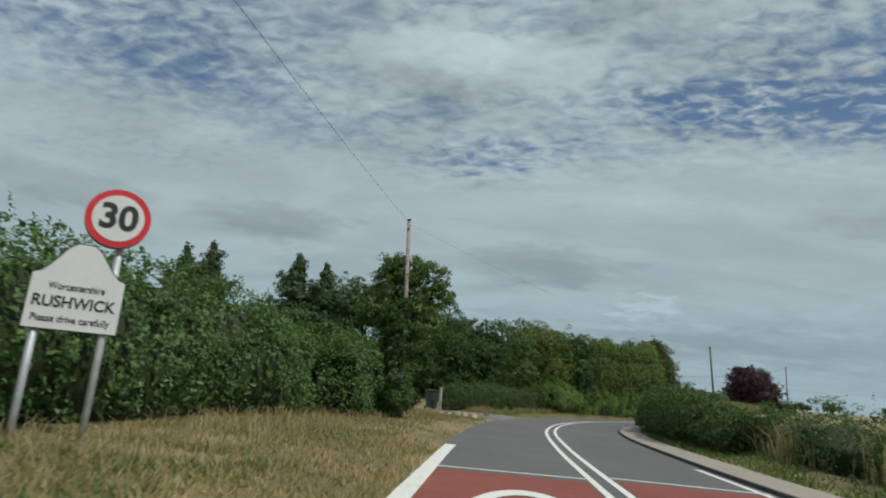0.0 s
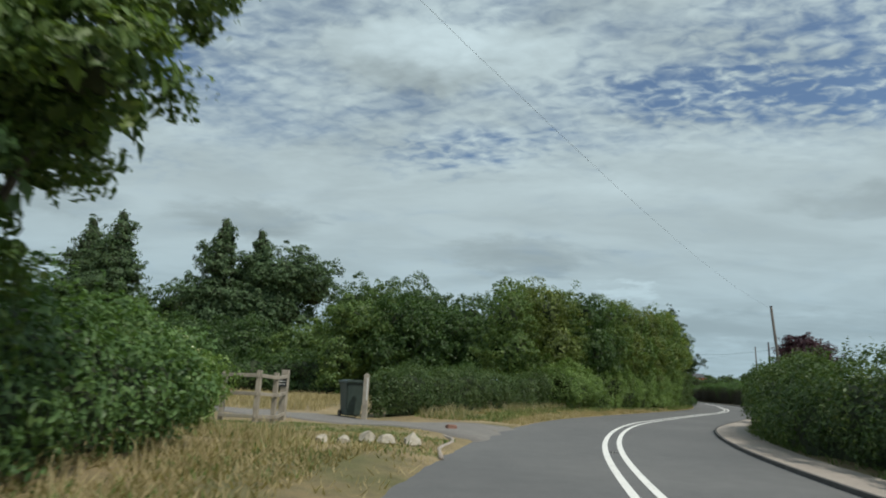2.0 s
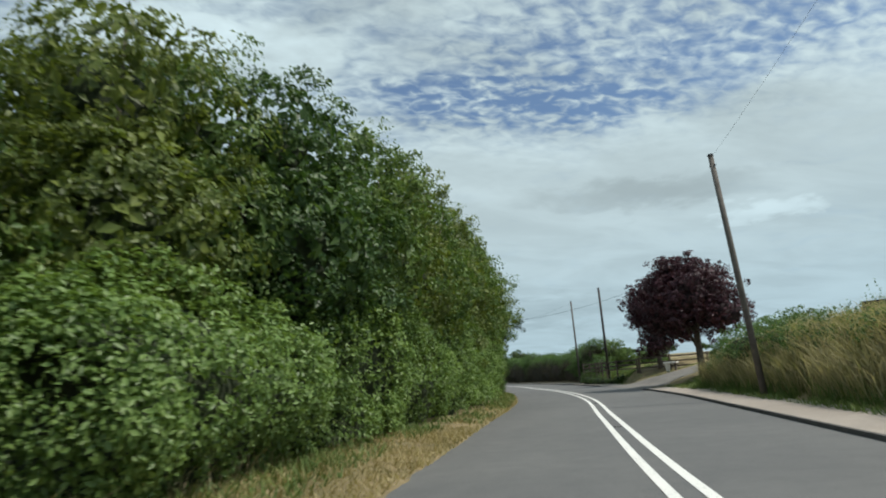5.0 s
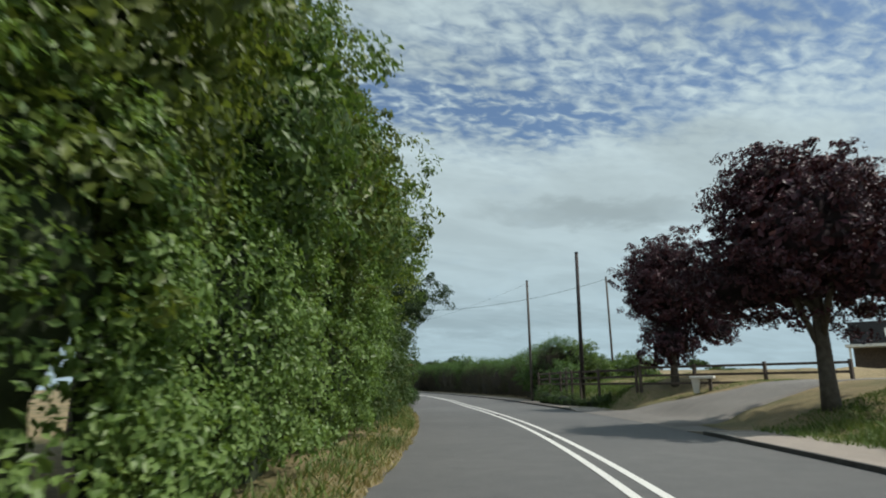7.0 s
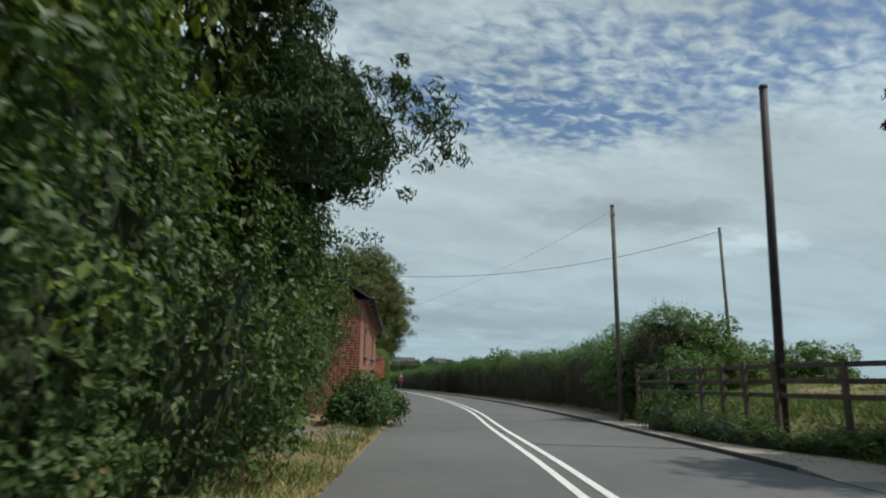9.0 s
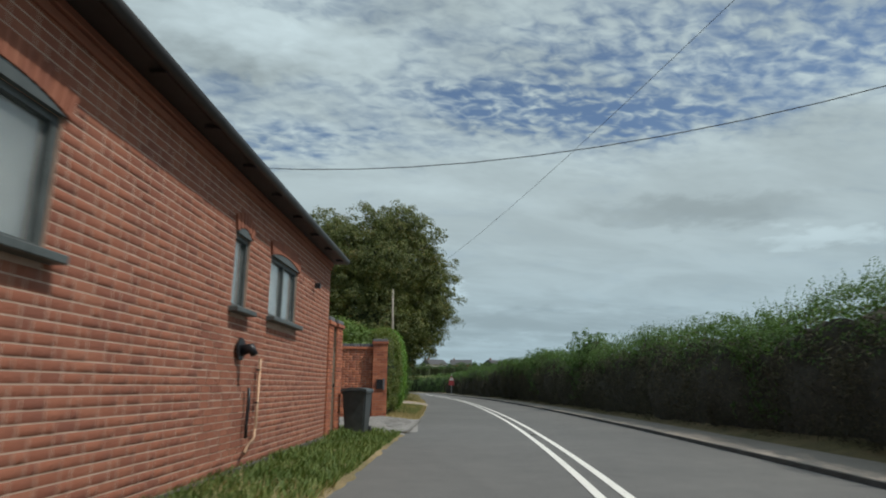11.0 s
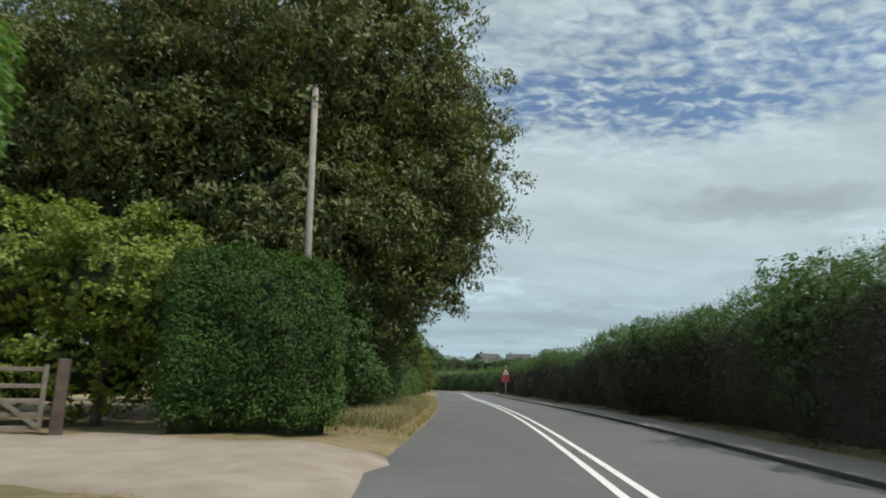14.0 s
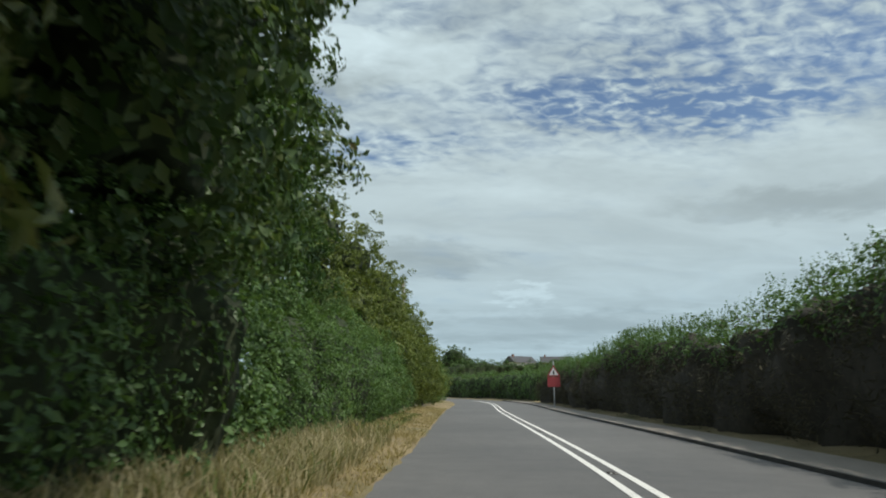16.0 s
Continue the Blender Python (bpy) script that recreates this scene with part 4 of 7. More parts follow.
    lv = leaf_mesh("leaves", np.concatenate([p, p2]), np.concatenate([m + (0, 0, 0.2), m2 + (0, 0, 0.2)]), size, mat, aspect)
    lv.transform(inv)
    put("leaves", lv, t)
    if shoots:
        k = int(shoots * total)
        si = RNG.random(k) * (len(xy) - 1)
        st, m = shell(si, RNG.uniform(0.25, 0.75, k))
        up = unit(np.stack([RNG.normal(0, 0.25, k), RNG.normal(0, 0.25, k), np.ones(k)], 1))
        ln = shoot_len * RNG.uniform(0.3, 1.3, k)
        per = 12
        u = np.tile(np.linspace(0.05, 1, per), k)
        pos = np.repeat(st, per, 0) + np.repeat(up * ln[:, None], per, 0) * u[:, None] + RNG.normal(0, 0.035, (k * per, 3)) * (1.2 - u)[:, None]
        sh = leaf_mesh("spray", pos, np.tile((0, 0, 0.3), (k * per, 1)) + RNG.normal(0, 0.6, (k * per, 3)), leaf * 0.85, mat, aspect * 0.8)
        sh.transform(inv)
        put("spray", sh, t, "", "", "stuff")
    return t


def grass(name, label, pts, height, mat, spread=0.5, wide=0.012, kind="stuff", category="grass"):
    """Blades standing at places in the plan."""
    n = len(pts)
    z = land(pts)
    a = RNG.random(n) * 2 * math.pi
    h = height * RNG.uniform(0.35, 1.25, n)
    b = np.c_[pts, z - 0.02]
    side = np.stack([np.cos(a), np.sin(a), 0 * a], 1) * (wide * RNG.uniform(0.6, 1.4, n))[:, None]
    lean_ = RNG.normal(0, spread, (n, 2)) * h[:, None]
    mid = b + np.c_[lean_ * 0.35, h * 0.6]
    tip = b + np.c_[lean_, h * RNG.uniform(0.75, 1.0, n)]
    if height < 0.3:
        v = np.stack([b - side * 1.4, b + side * 1.4, tip], 1).reshape(-1, 3)
        me = mesh_np(name, v, np.arange(3 * n), np.full(n, 3), mat)
    else:
        v = np.stack([b - side, b + side, mid + side * 0.8, mid - side * 0.8, tip], 1).reshape(-1, 3)
        k = np.arange(n)[:, None] * 5
        me = mesh_np(name, v, np.concatenate([k, k + 1, k + 2, k + 3, k + 3, k + 2, k + 4], 1), np.tile([4, 3], n), mat)
    return put(name, me, None, label, category, kind)


def beside(s0, s1, a, b, n, clump=0.0):
    """Random places in the band from a to b metres outside the road's edge (negative a and b: on the left)."""
    s = RNG.uniform(s0, s1, n)
    o = RNG.uniform(min(a, b), max(a, b), n)
    off = np.where(o < 0, -half_left(s) + o, half_right(s) + o)
    p = on_road(s, off)
    if clump:
        v = vnoise(np.c_[p * 1.3, np.zeros(n)], 9)
        p = p[v + RNG.normal(0, 0.12, n) > clump]
    return p



# ---------------------------------------------------------------- left side, from the village sign on
hedge("hedge", "overgrown hawthorn and bramble hedgerow", [(-7.9, 3, 1.4, 2.6), (-7.6, 6, 1.4, 2.6), (-7.1, 10, 1.4, 2.75), (-6.5, 14, 1.4, 2.8), (-5.8, 17.5, 1.3, 2.55), (-5.3, 20.5, 1.2, 2.2)], 1.3, 2.7, LEAF_HEDGE, 0.105, 1450, 0.36, both=0.15, shoots=6, shoot_len=0.55, square=2.3)
hedge("hedge", "dense bramble and hazel hedgerow with browned stems", [(-4.6, 17.6, 1.1, 2.0), (-4.05, 20.2, 1.3, 2.15), (-4.1, 22.6, 1.3, 1.9), (-4.25, 24.6, 1.2, 1.6), (-4.5, 26.6, 1.1, 1.35)], 1.2, 2.5, LEAF_HEDGE, 0.085, 1900, 0.34, both=0.15, shoots=5, shoot_len=0.4)
tree("shrub", "bright green climber-covered bush with cream flowers", (-5.1, 28.2, 0), 2.1, [((0, 0, 0.95), (1.05, 1.4, 1.1)), ((0.2, 0.7, 0.6), (0.75, 0.7, 0.7))], LEAF_ELDER, 0.08, 420, 34, 0.26, 0.05, category="shrub")
pos_, nrm_ = crown_points([((0, 0, 0.95), (1.15, 1.45, 1.2))], 90, 9, 0.07, low=-0.2)
blossom = leaf_mesh("flowers", pos_ + (-5.1, 28.2, 0), nrm_, 0.035, FLOWER, 0.9)
put("flower_heads", blossom, None, "flat cream flower heads on a climbing shrub", "flowers", "stuff")
tree("hedgerow_tree", "young field maple standing in the hedge", (-3.05, 20.8, 0), 5.8, [((0.0, 0.1, 4.1), (1.2, 1.1, 1.1)), ((-0.9, -0.1, 3.5), (0.8, 0.8, 0.6)), ((0.9, 0.1, 4.3), (0.85, 0.8, 0.85)), ((-0.3, 0, 4.9), (0.75, 0.75, 0.65)), ((0.5, 0.1, 5.0), (0.7, 0.7, 0.6)), ((0.9, -0.2, 3.2), (0.8, 0.75, 0.6)), ((0.2, 0.5, 3.0), (0.9, 0.8, 0.6)), ((0.0, 0.0, 1.9), (0.55, 0.5, 1.5)), ((0.2, -0.7, 3.4), (0.8, 0.6, 0.6))], LEAF_TREE, 0.085, 900, 44, 0.27, 0.09, lean=(0.1, 0.1), shrink=0.55, gaps=0.30, rough=0.36)


def pole(base, top, r, mat, label, name="telegraph_pole"):
    t = thing(name, label, "telegraph pole", base)
    d = Vector(top) - Vector(base)
    part("shaft", tube([(0, 0, -0.4), d * 0.5, d], [r, r * 0.9, r * 0.78], 10), mat, t, smooth=True)
    if mat is not BLACK_POLE and r < 0.1:
        e = d * (1 - 0.3 / d.z)
        part("bracket", box((0.05, 0.22, 0.04), Matrix.Translation(e)), BLACK_METAL, t)
    cap = tube([d, d + Vector((0, 0, 0.05))], [r * 0.95, r * 0.8], 10)
    part("cap", cap, BLACK_METAL, t)
    return t


pole((-2.56, 20.05, 0.1), (-2.92, 20.07, 6.65), 0.078, POLE_WOOD, "weathered grey wooden telegraph pole leaning slightly in the hedge")
pole((20.15, 56.7, 0.5), (19.75, 56.7, 6.88), 0.095, DARK_POLE, "leaning brown wooden telegraph pole on the bank")
pole((31.27, 81.68, 0.4), (30.9, 81.03, 6.7), 0.092, BLACK_POLE, "dark tarred wooden pole with a metal cap")
pole((33.5, 89.6, 0.4), (33.3, 89.3, 6.85), 0.08, DARK_POLE, "grey wooden telegraph pole behind the hedge")
pole((44.5, 96.1, 0.5), (44.35, 96.0, 8.75), 0.09, DARK_POLE, "grey wooden telegraph pole in the field")
pole((35.48, 133.55, 0.1), (35.38, 133.67, 8.05), 0.095, POLE_WOOD, "pale wooden telegraph pole rising from the dark hedge")
pole((42.6, 182, 0), (42.5, 182, 8.6), 0.12, POLE_WOOD, "far wooden telegraph pole above the trees")


def cable(points, sag, r=0.007, label="thin black overhead cable"):
    a, b = Vector(points[0]), Vector(points[1])
    pts = [a.lerp(b, k / 14) - Vector((0, 0, sag * 4 * (k / 14) * (1 - k / 14))) for k in range(15)]
    ob = part("overhead_cable", tube(pts, [r] * 15, 5), WIRE)
    tagged(ob, label, "cable")


cable([(-2.84, 20.05, 6.5), (-6.0, -30, 7.0)], 0.9, 0.004)
cable([(-2.84, 20.05, 6.5), (19.75, 56.7, 6.8)], 0.7, 0.0025)
cable([(44.35, 96.0, 8.62), (25.3, 108.0, 7.5)], 1.33, 0.012)
cable([(33.3, 89.3, 6.7), (35.38, 133.67, 7.95)], 0.9, 0.0045)


def town_sign():
    a, b = Vector((-5.21, 6.95, 0)), Vector((-4.62, 7.36, 0))
    rz = math.degrees(math.atan2(b.y - a.y, b.x - a.x))
    m = (a + b) / 2
    t = thing("village_sign", "white village name sign with arched top on two steel posts", "road sign", (m.x - 0.085, m.y - 0.05, 0.05), rz)
    half = (b - a).length / 2
    for x, h in ((-half, 1.75), (half, 2.75)):
        part("post", tube([(x, 0.05, -0.4), (x, 0.05, h)], [0.045, 0.045], 12), STEEL, t, "galvanised steel post", smooth=True)
    w, z0, z1, zt = 0.495, 1.38, 2.02, 2.43
    line = [(-w, z0), (w, z0), (w, z1)]
    for k in range(13):
        u = k / 12
        x = w * (1 - 2 * u)
        c = 0.5 + 0.5 * math.cos(math.pi * min(1, abs(x) / w))
        line.append((x, z1 + (zt - z1) * min(1, c * 1.15)))
    line.append((-w, z1))
    line = [p for i, p in enumerate(line) if i == 0 or p != line[i - 1]]
    part("rim", prism([(x * 1.02, z + (0.012 if z > 1.7 else -0.012)) for x, z in line], 0.03), SIGN_BLACK, t, "black edging")
    pl = prism(line, 0.036)
    plate = part("plate", pl, SIGN_WHITE, t, "white plate with black lettering")
    face = lambda x, z: Matrix.Translation((x, -0.021, z)) @ pose(0, 0, 0, 90, 0, 0)
    lettering("Worcestershire", 0.12, face(-0.01, 1.89), SIGN_BLACK, plate, "small black lettering", 0.60)
    lettering("RUSHWICK", 0.19, face(-0.01, 1.70), SIGN_BLACK, plate, "large black lettering", 0.88, 0.02)
    lettering("Please drive carefully", 0.12, face(-0.01, 1.50), SIGN_BLACK, plate, "small black lettering", 0.83)
    # the round speed limit sign on the taller post: a shallow lamp box with a disc on its face
    cz, r = 2.83, 0.375
    bx = tube([(half - 0.09, 0.11, cz), (half - 0.09, -0.05, cz)], [r, r], 40)
    part("lamp_box", bx, SIGN_GREY, t, "grey sign box behind the disc", smooth=False)
    ring = tube([(half - 0.09, -0.05, cz), (half - 0.09, -0.062, cz)], [r, r], 40)
    part("ring", ring, SIGN_RED, t, "red ring")
    disc = tube([(half - 0.09, -0.062, cz), (half - 0.09, -0.068, cz)], [r * 0.79, r * 0.79], 40)
    ds = part("disc", disc, SIGN_WHITE, t, "white disc with black figures")
    lettering("30", 0.44, Matrix.Translation((half - 0.09, -0.070, cz)) @ pose(0, 0, 0, 90, 0, 0), SIGN_BLACK, ds, "bold black figures", 0.43, 0.03)


town_sign()


def stone(x, y, s, seed):
    bm = bmesh.new()
    bmesh.ops.create_icosphere(bm, subdivisions=2, radius=1.0)
    for v in bm.verts:
        k = 1 + 0.45 * noise.noise(v.co * 1.3 + Vector((seed * 3.1, seed, 0)))
        v.co = Vector((v.co.x * s * k, v.co.y * s * 0.8 * k, max(-0.25, v.co.z * 0.9) * s * k))
    z = float(land(np.array([[x, y]]))[0])
    ob = part("stone", bm, STONE)
    ob.matrix_world = pose(x, y, z + s * 0.12, 0, 0, seed * 50)
    tagged(ob, "rough pale stone laid along the verge edge", "stone", "verge stones")


for i, (x, y, s) in enumerate(((-1.72, 26.9, 0.12), (-1.4, 27.0, 0.13), (-1.06, 27.25, 0.17), (-0.72, 27.25, 0.16), (-0.33, 27.7, 0.18))):
    stone(x, y, s, i + 1)


def lane(name, label, line, wide, mat, lift, kind="structure", category="driveway"):
    xy, d, q = spline(line, 0.4)
    n = np.stack([d[:, 1], -d[:, 0]], 1)
    w = xy[:, 2] if xy.shape[1] > 2 else np.full(len(xy), wide)
    u = np.array([-1, -0.97, -0.66, -0.33, 0, 0.33, 0.66, 0.97, 1])
    p = xy[:, None, :2] + n[:, None] * (w[:, None] * u)[..., None]
    p = p.reshape(-1, 2)
    z = land(p)
    z = np.where(z < -0.05, -0.06, z + lift)
    s_, o_ = road_coords(p)
    f_ = smooth01(o_ - half_right(s_), 0.1, 0.6)
    z = np.where((o_ > 0) & (o_ - half_right(s_) > 0.02), f_ * z - (1 - f_) * 0.008, z)
    z[0::9] -= 0.12
    z[8::9] -= 0.12
    k = (np.arange(len(xy) - 1)[:, None] * 9 + np.arange(8)).ravel()[:, None]
    me = mesh_np(name, np.c_[p, z], np.concatenate([k, k + 1, k + 10, k + 9], 1), np.full(len(k), 4), mat)
    return put(name, me, None, label, category, kind)


lane("driveway", "pale worn tarmac farm drive leaving the road", [(1.9, 32.2, 2.6), (0.0, 33.0, 1.7), (-1.9, 33.6, 1.0), (-4.0, 34.7, 1.15), (-8, 37, 1.2), (-22, 43, 1.3)], 1.5, SIDE_TAR, 0.03)


def island_kerb():
    """Low worn concrete edging round the corner of the grass beside the drive."""
    xy, d, q = spline([(0.2, 26.6), (0.12, 28.0), (0.3, 29.3), (0.22, 30.3), (-0.3, 31.3), (-1.1, 32.0), (-2.1, 32.4)], 0.3)
    pts = [Vector((x, y, 0.012)) for x, y in xy]
    ob = part("kerb", tube(pts, [0.042] * len(pts), 8), PAVE, smooth=True)
    tagged(ob, "worn pale concrete edging round the grass corner", "kerb", "", "structure")


island_kerb()


def litter():
    t = thing("litter", "crushed brown and white paper carton on the road", "litter", (0.2, 32.45, 0.05), 25)
    bm = box((0.26, 0.16, 0.12), Matrix.Translation((0, 0, 0.05)), 0.02)
    for v in bm.verts:
        v.co += Vector((0.03, 0.02, 0.035)) * noise.noise(v.co * 9)
    part("carton", bm, CLAY, t)
    part("flap", box((0.3, 0.14, 0.012), pose(-0.25, -0.05, 0.006, 0, 3, 14)), PAPER, t, "white paper flap")


litter()


def rail_fence(posts, label, mat, height, rails, size=0.09, group="field fence", last=None, top=None):
    xs = [Vector((x, y, float(land(np.array([[x, y]]))[0]) if top is None else top - height)) for x, y in posts]
    t = thing("fence", label, "fence", xs[0])
    o = xs[0]
    for i, p in enumerate(xs):
        h = height if last is None or i < len(xs) - 1 else last
        s = size if last is None or i < len(xs) - 1 else size * 1.6
        part("post", box((s, s, h + 0.4), Matrix.Translation(p - o + Vector((0, 0, h / 2 - 0.2))), 0.008), mat, t)
    for a, b in zip(xs, xs[1:]):
        d = b - a
        for z in rails:
            mid = (a + b) / 2 - o + Vector((0, 0, height * z))
            m = Matrix.Translation(mid) @ Vector((1, 0, 0)).rotation_difference(d).to_matrix().to_4x4() @ Matrix.Translation((0, -size * 0.6, 0))
            part("rail", box((d.length + 0.06, 0.04, 0.085), m, 0.006), mat, t)
    return t


rail_fence([(-5.25, 31.6), (-4.35, 31.4), (-4.15, 32.1), (-4.2, 33.0)], "weathered timber post and rail fence beside a drive", WOOD, 1.2, (0.9, 0.55, 0.12), 0.11, last=1.25)


def notice():
    t = thing("notice", "small black notice plate with pale writing on the fence post", "sign", (-4.24, 32.88, 1.02), 12)
    part("plate", box((0.24, 0.02, 0.26), Matrix(), 0.004), SIGN_BLACK, t)
    for z in (0.07, 0.0, -0.07):
        part("writing_bar", box((0.17, 0.006, 0.022), Matrix.Translation((0, -0.012, z))), PAPER, t)


notice()


def gate_post():
    t = thing("gate_post", "weathered square timber gate post with white reflector strip", "gate post", (-2.35, 34.8, 0.05))
    part("shaft", box((0.15, 0.15, 1.6), Matrix.Translation((0, 0, 0.45)), 0.012), WOOD, t)
    part("cap", prism([(-0.075, 1.24), (0.075, 1.24), (0.0, 1.29)], 0.15), WOOD, t)
    part("reflector", box((0.03, 0.006, 0.62), Matrix.Translation((0.045, -0.080, 0.85))), PAPER, t, "white reflective strip")


gate_post()


def wheelie_bin(at, rz, mat, label, h=0.95):
    t = thing("wheelie_bin", label, "wheelie bin", at, rz)
    k = h / 1.05
    bm = bmesh.new()
    made = bmesh.ops.create_cube(bm, size=1.0)["verts"]
    for v in made:
        top = v.co.z > 0
        v.co = Vector((v.co.x * (0.56 if top else 0.44), v.co.y * (0.66 if top else 0.50) + (0 if top else 0.02), 0.98 if top else 0.06)) * k
    bmesh.ops.bevel(bm, geom=list(bm.edges), offset=0.03, segments=2, affect="EDGES")
    part("body", bm, mat, t)
    part("rim", box((0.60 * k, 0.70 * k, 0.05 * k), Matrix.Translation((0, 0, 0.96 * k)), 0.012), mat, t)
    lid = prism([(-0.31 * k, 0), (0.31 * k, 0), (0.29 * k, 0.045 * k), (0.1 * k, 0.075 * k), (-0.1 * k, 0.075 * k), (-0.29 * k, 0.045 * k)], 0.74 * k)
    lo = part("lid", lid, mat, t, "closed hinged lid")
    lo.location = (0, -0.01, 0.99 * k)
    part("handle", tube([(-0.22 * k, 0.40 * k, 0.97 * k), (0.22 * k, 0.40 * k, 0.97 * k)], [0.016, 0.016], 8), mat, t)
    for x in (-0.25, 0.25):
        part("wheel", tube([(x * k - 0.02, 0.27 * k, 0.1 * k), (x * k + 0.02, 0.27 * k, 0.1 * k)], [0.1 * k, 0.1 * k], 16), BLACK_METAL, t, smooth=False)
    return t


wheelie_bin((-2.86, 35.4, 0.06), 30, PLASTIC_GREEN, "dark green wheelie bin beside the gate post", 1.07)

hedge("hedge", "low clipped roadside hedge thin at its foot", [(-2.3, 36.0, 0.5, 1.3), (-1.0, 38.8, 0.55, 1.38), (0.9, 43.2, 0.6, 1.45), (2.9, 46.9, 0.6, 1.55), (4.4, 49.3, 0.6, 1.7)], 0.6, 1.5, LEAF_BRAMBLE, 0.07, 2700, 0.2, both=0.15, square=4.0, tuft=3.2, pockets=0.34, shoots=5, shoot_len=0.18, base_gap=0.12)

# tall overgrown roadside hedge with trees in it
TALL = []
for y in np.arange(46.6, 86.1, 3.9):
    s = station(y)
    gap_ = np.interp(y, [46, 49, 55, 60, 64, 68, 79, 83, 86], [2.0, 1.3, 1.0, 0.9, 0.7, 0.4, 0.6, 1.3, 2.2])
    x_, y_ = on_road(s, -float(half_left(s)) - gap_ - 1.35)
    TALL.append((float(x_), float(y_), 1.3, float(np.interp(y, [46.6, 50, 56, 70, 86], [1.7, 2.4, 3.0, 3.6, 3.4]))))
hedge("hedge", "untrimmed green hedge under the trees before the house", TALL[7:], 1.3, 3.2, LEAF_BRAMBLE, 0.08, 4200, 0.6, both=0.1, square=2.4, thick=0.30, pockets=0.32)
hedge("hedge", "dark shady stretch of the tall roadside hedge", TALL[6:8], 1.3, 3.4, LEAF_BRAMBLE, 0.08, 4000, 0.45, both=0.1, square=2.4, thick=0.34, pockets=0.40)
hedge("hedge", "tall untrimmed yellow-green roadside hedge", TALL[4:7], 1.3, 3.2, LEAF_ELDER, 0.075, 5000, 0.5, both=0.12, square=2.4, thick=0.30, pockets=0.28)
hedge("hedge", "tall untrimmed roadside hedge of hazel and maple", TALL[:5], 1.3, 3.2, LEAF_ELDER, 0.08, 3900, 0.5, both=0.15, square=2.4, thick=0.30, pockets=0.30)
ROADSIDE = [(47.2, 5.6, 6.9, 1.9, LEAF_TREE), (49.0, 4.0, 7.2, 1.8, LEAF_OLIVE), (50.6, 4.0, 7.4, 1.8, LEAF_TREE), (50.0, 5.2, 7.6, 1.8, LEAF_OLIVE), (51.4, 2.8, 7.2, 1.7, LEAF_BELT), (53.6, 2.4, 7.4, 1.7, LEAF_TREE), (56.2, 2.2, 7.4, 1.7, LEAF_OLIVE), (58.8, 2.1, 7.4, 1.6, LEAF_TREE), (61.5, 2.0, 7.7, 1.6, LEAF_OLIVE), (64.2, 2.0, 7.9, 1.7, LEAF_TREE), (67.0, 2.0, 8.0, 1.7, LEAF_OLIVE), (69.8, 1.9, 8.2, 1.7, LEAF_TREE), (72.6, 2.1, 8.8, 1.8, LEAF_TREE), (75.4, 2.2, 9.4, 1.9, LEAF_GOLD), (78.6, 2.9, 9.0, 2.0, LEAF_OLIVE), (87.4, 3.4, 7.6, 2.2, LEAF_BELT), (54.5, 4.8, 6.6, 1.8, LEAF_BELT), (60.5, 4.6, 7.2, 1.9, LEAF_BELT), (66.0, 4.6, 7.8, 2.0, LEAF_BELT)]
for y, gap_, h_, r_, m_ in ROADSIDE:
    s = station(y)
    x_, y_ = on_road(s, -float(half_left(s)) - gap_)
    tree("roadside_tree", "dark shady tree in the roadside hedge" if m_ is LEAF_BELT else "bushy field maple rising from the roadside hedge", (float(x_), float(y_), 0), h_, [((0, 0.1, h_ - 1.05 * r_), (0.9 * r_, 0.95 * r_, 1.05 * r_)), ((0.3, -0.4, h_ - 2.2 * r_), (r_, r_, 1.1 * r_)), ((-0.3, 0.6, h_ - 1.9 * r_), (r_, r_, 1.2 * r_)), ((0.1, 0.0, h_ * 0.40), (r_ * 0.9, r_ * 0.9, h_ * 0.28))], m_, 0.10, 350, 44, 0.38, 0.12, shrink=0.58, gaps=0.30, rough=0.36, face=(0.88, -0.45, 0.1) if y > 51 else (0.0, -1.0, 0.3))
s = station(80.0)
x_, y_ = on_road(s, -float(half_left(s)) - 1.9)
tree("yew", "dark yew with drooping boughs reaching over the road edge", (float(x_), float(y_), 0), 10.4, [((-0.2, 0, 9.0), (0.9, 0.9, 1.3)), ((0, -0.4, 7.7), (1.3, 1.6, 0.6)), ((0.1, -1.2, 6.3), (1.5, 2.6, 0.55)), ((0.5, 0.2, 5.4), (1.7, 2.2, 0.5)), ((0.9, -0.6, 4.3), (1.8, 2.0, 0.5)), ((0.4, -1.6, 3.6), (1.6, 1.9, 0.45)), ((0.3, 1.2, 3.2), (1.7, 1.9, 0.7)), ((-1.2, 0, 2.4), (1.2, 1.6, 1.4))], LEAF_YEW, 0.12, 1000, 44, 0.30, 0.2, shrink=0.75, gaps=0.2, rough=0.5, aspect=0.26, face=(0.88, -0.45, 0.1))

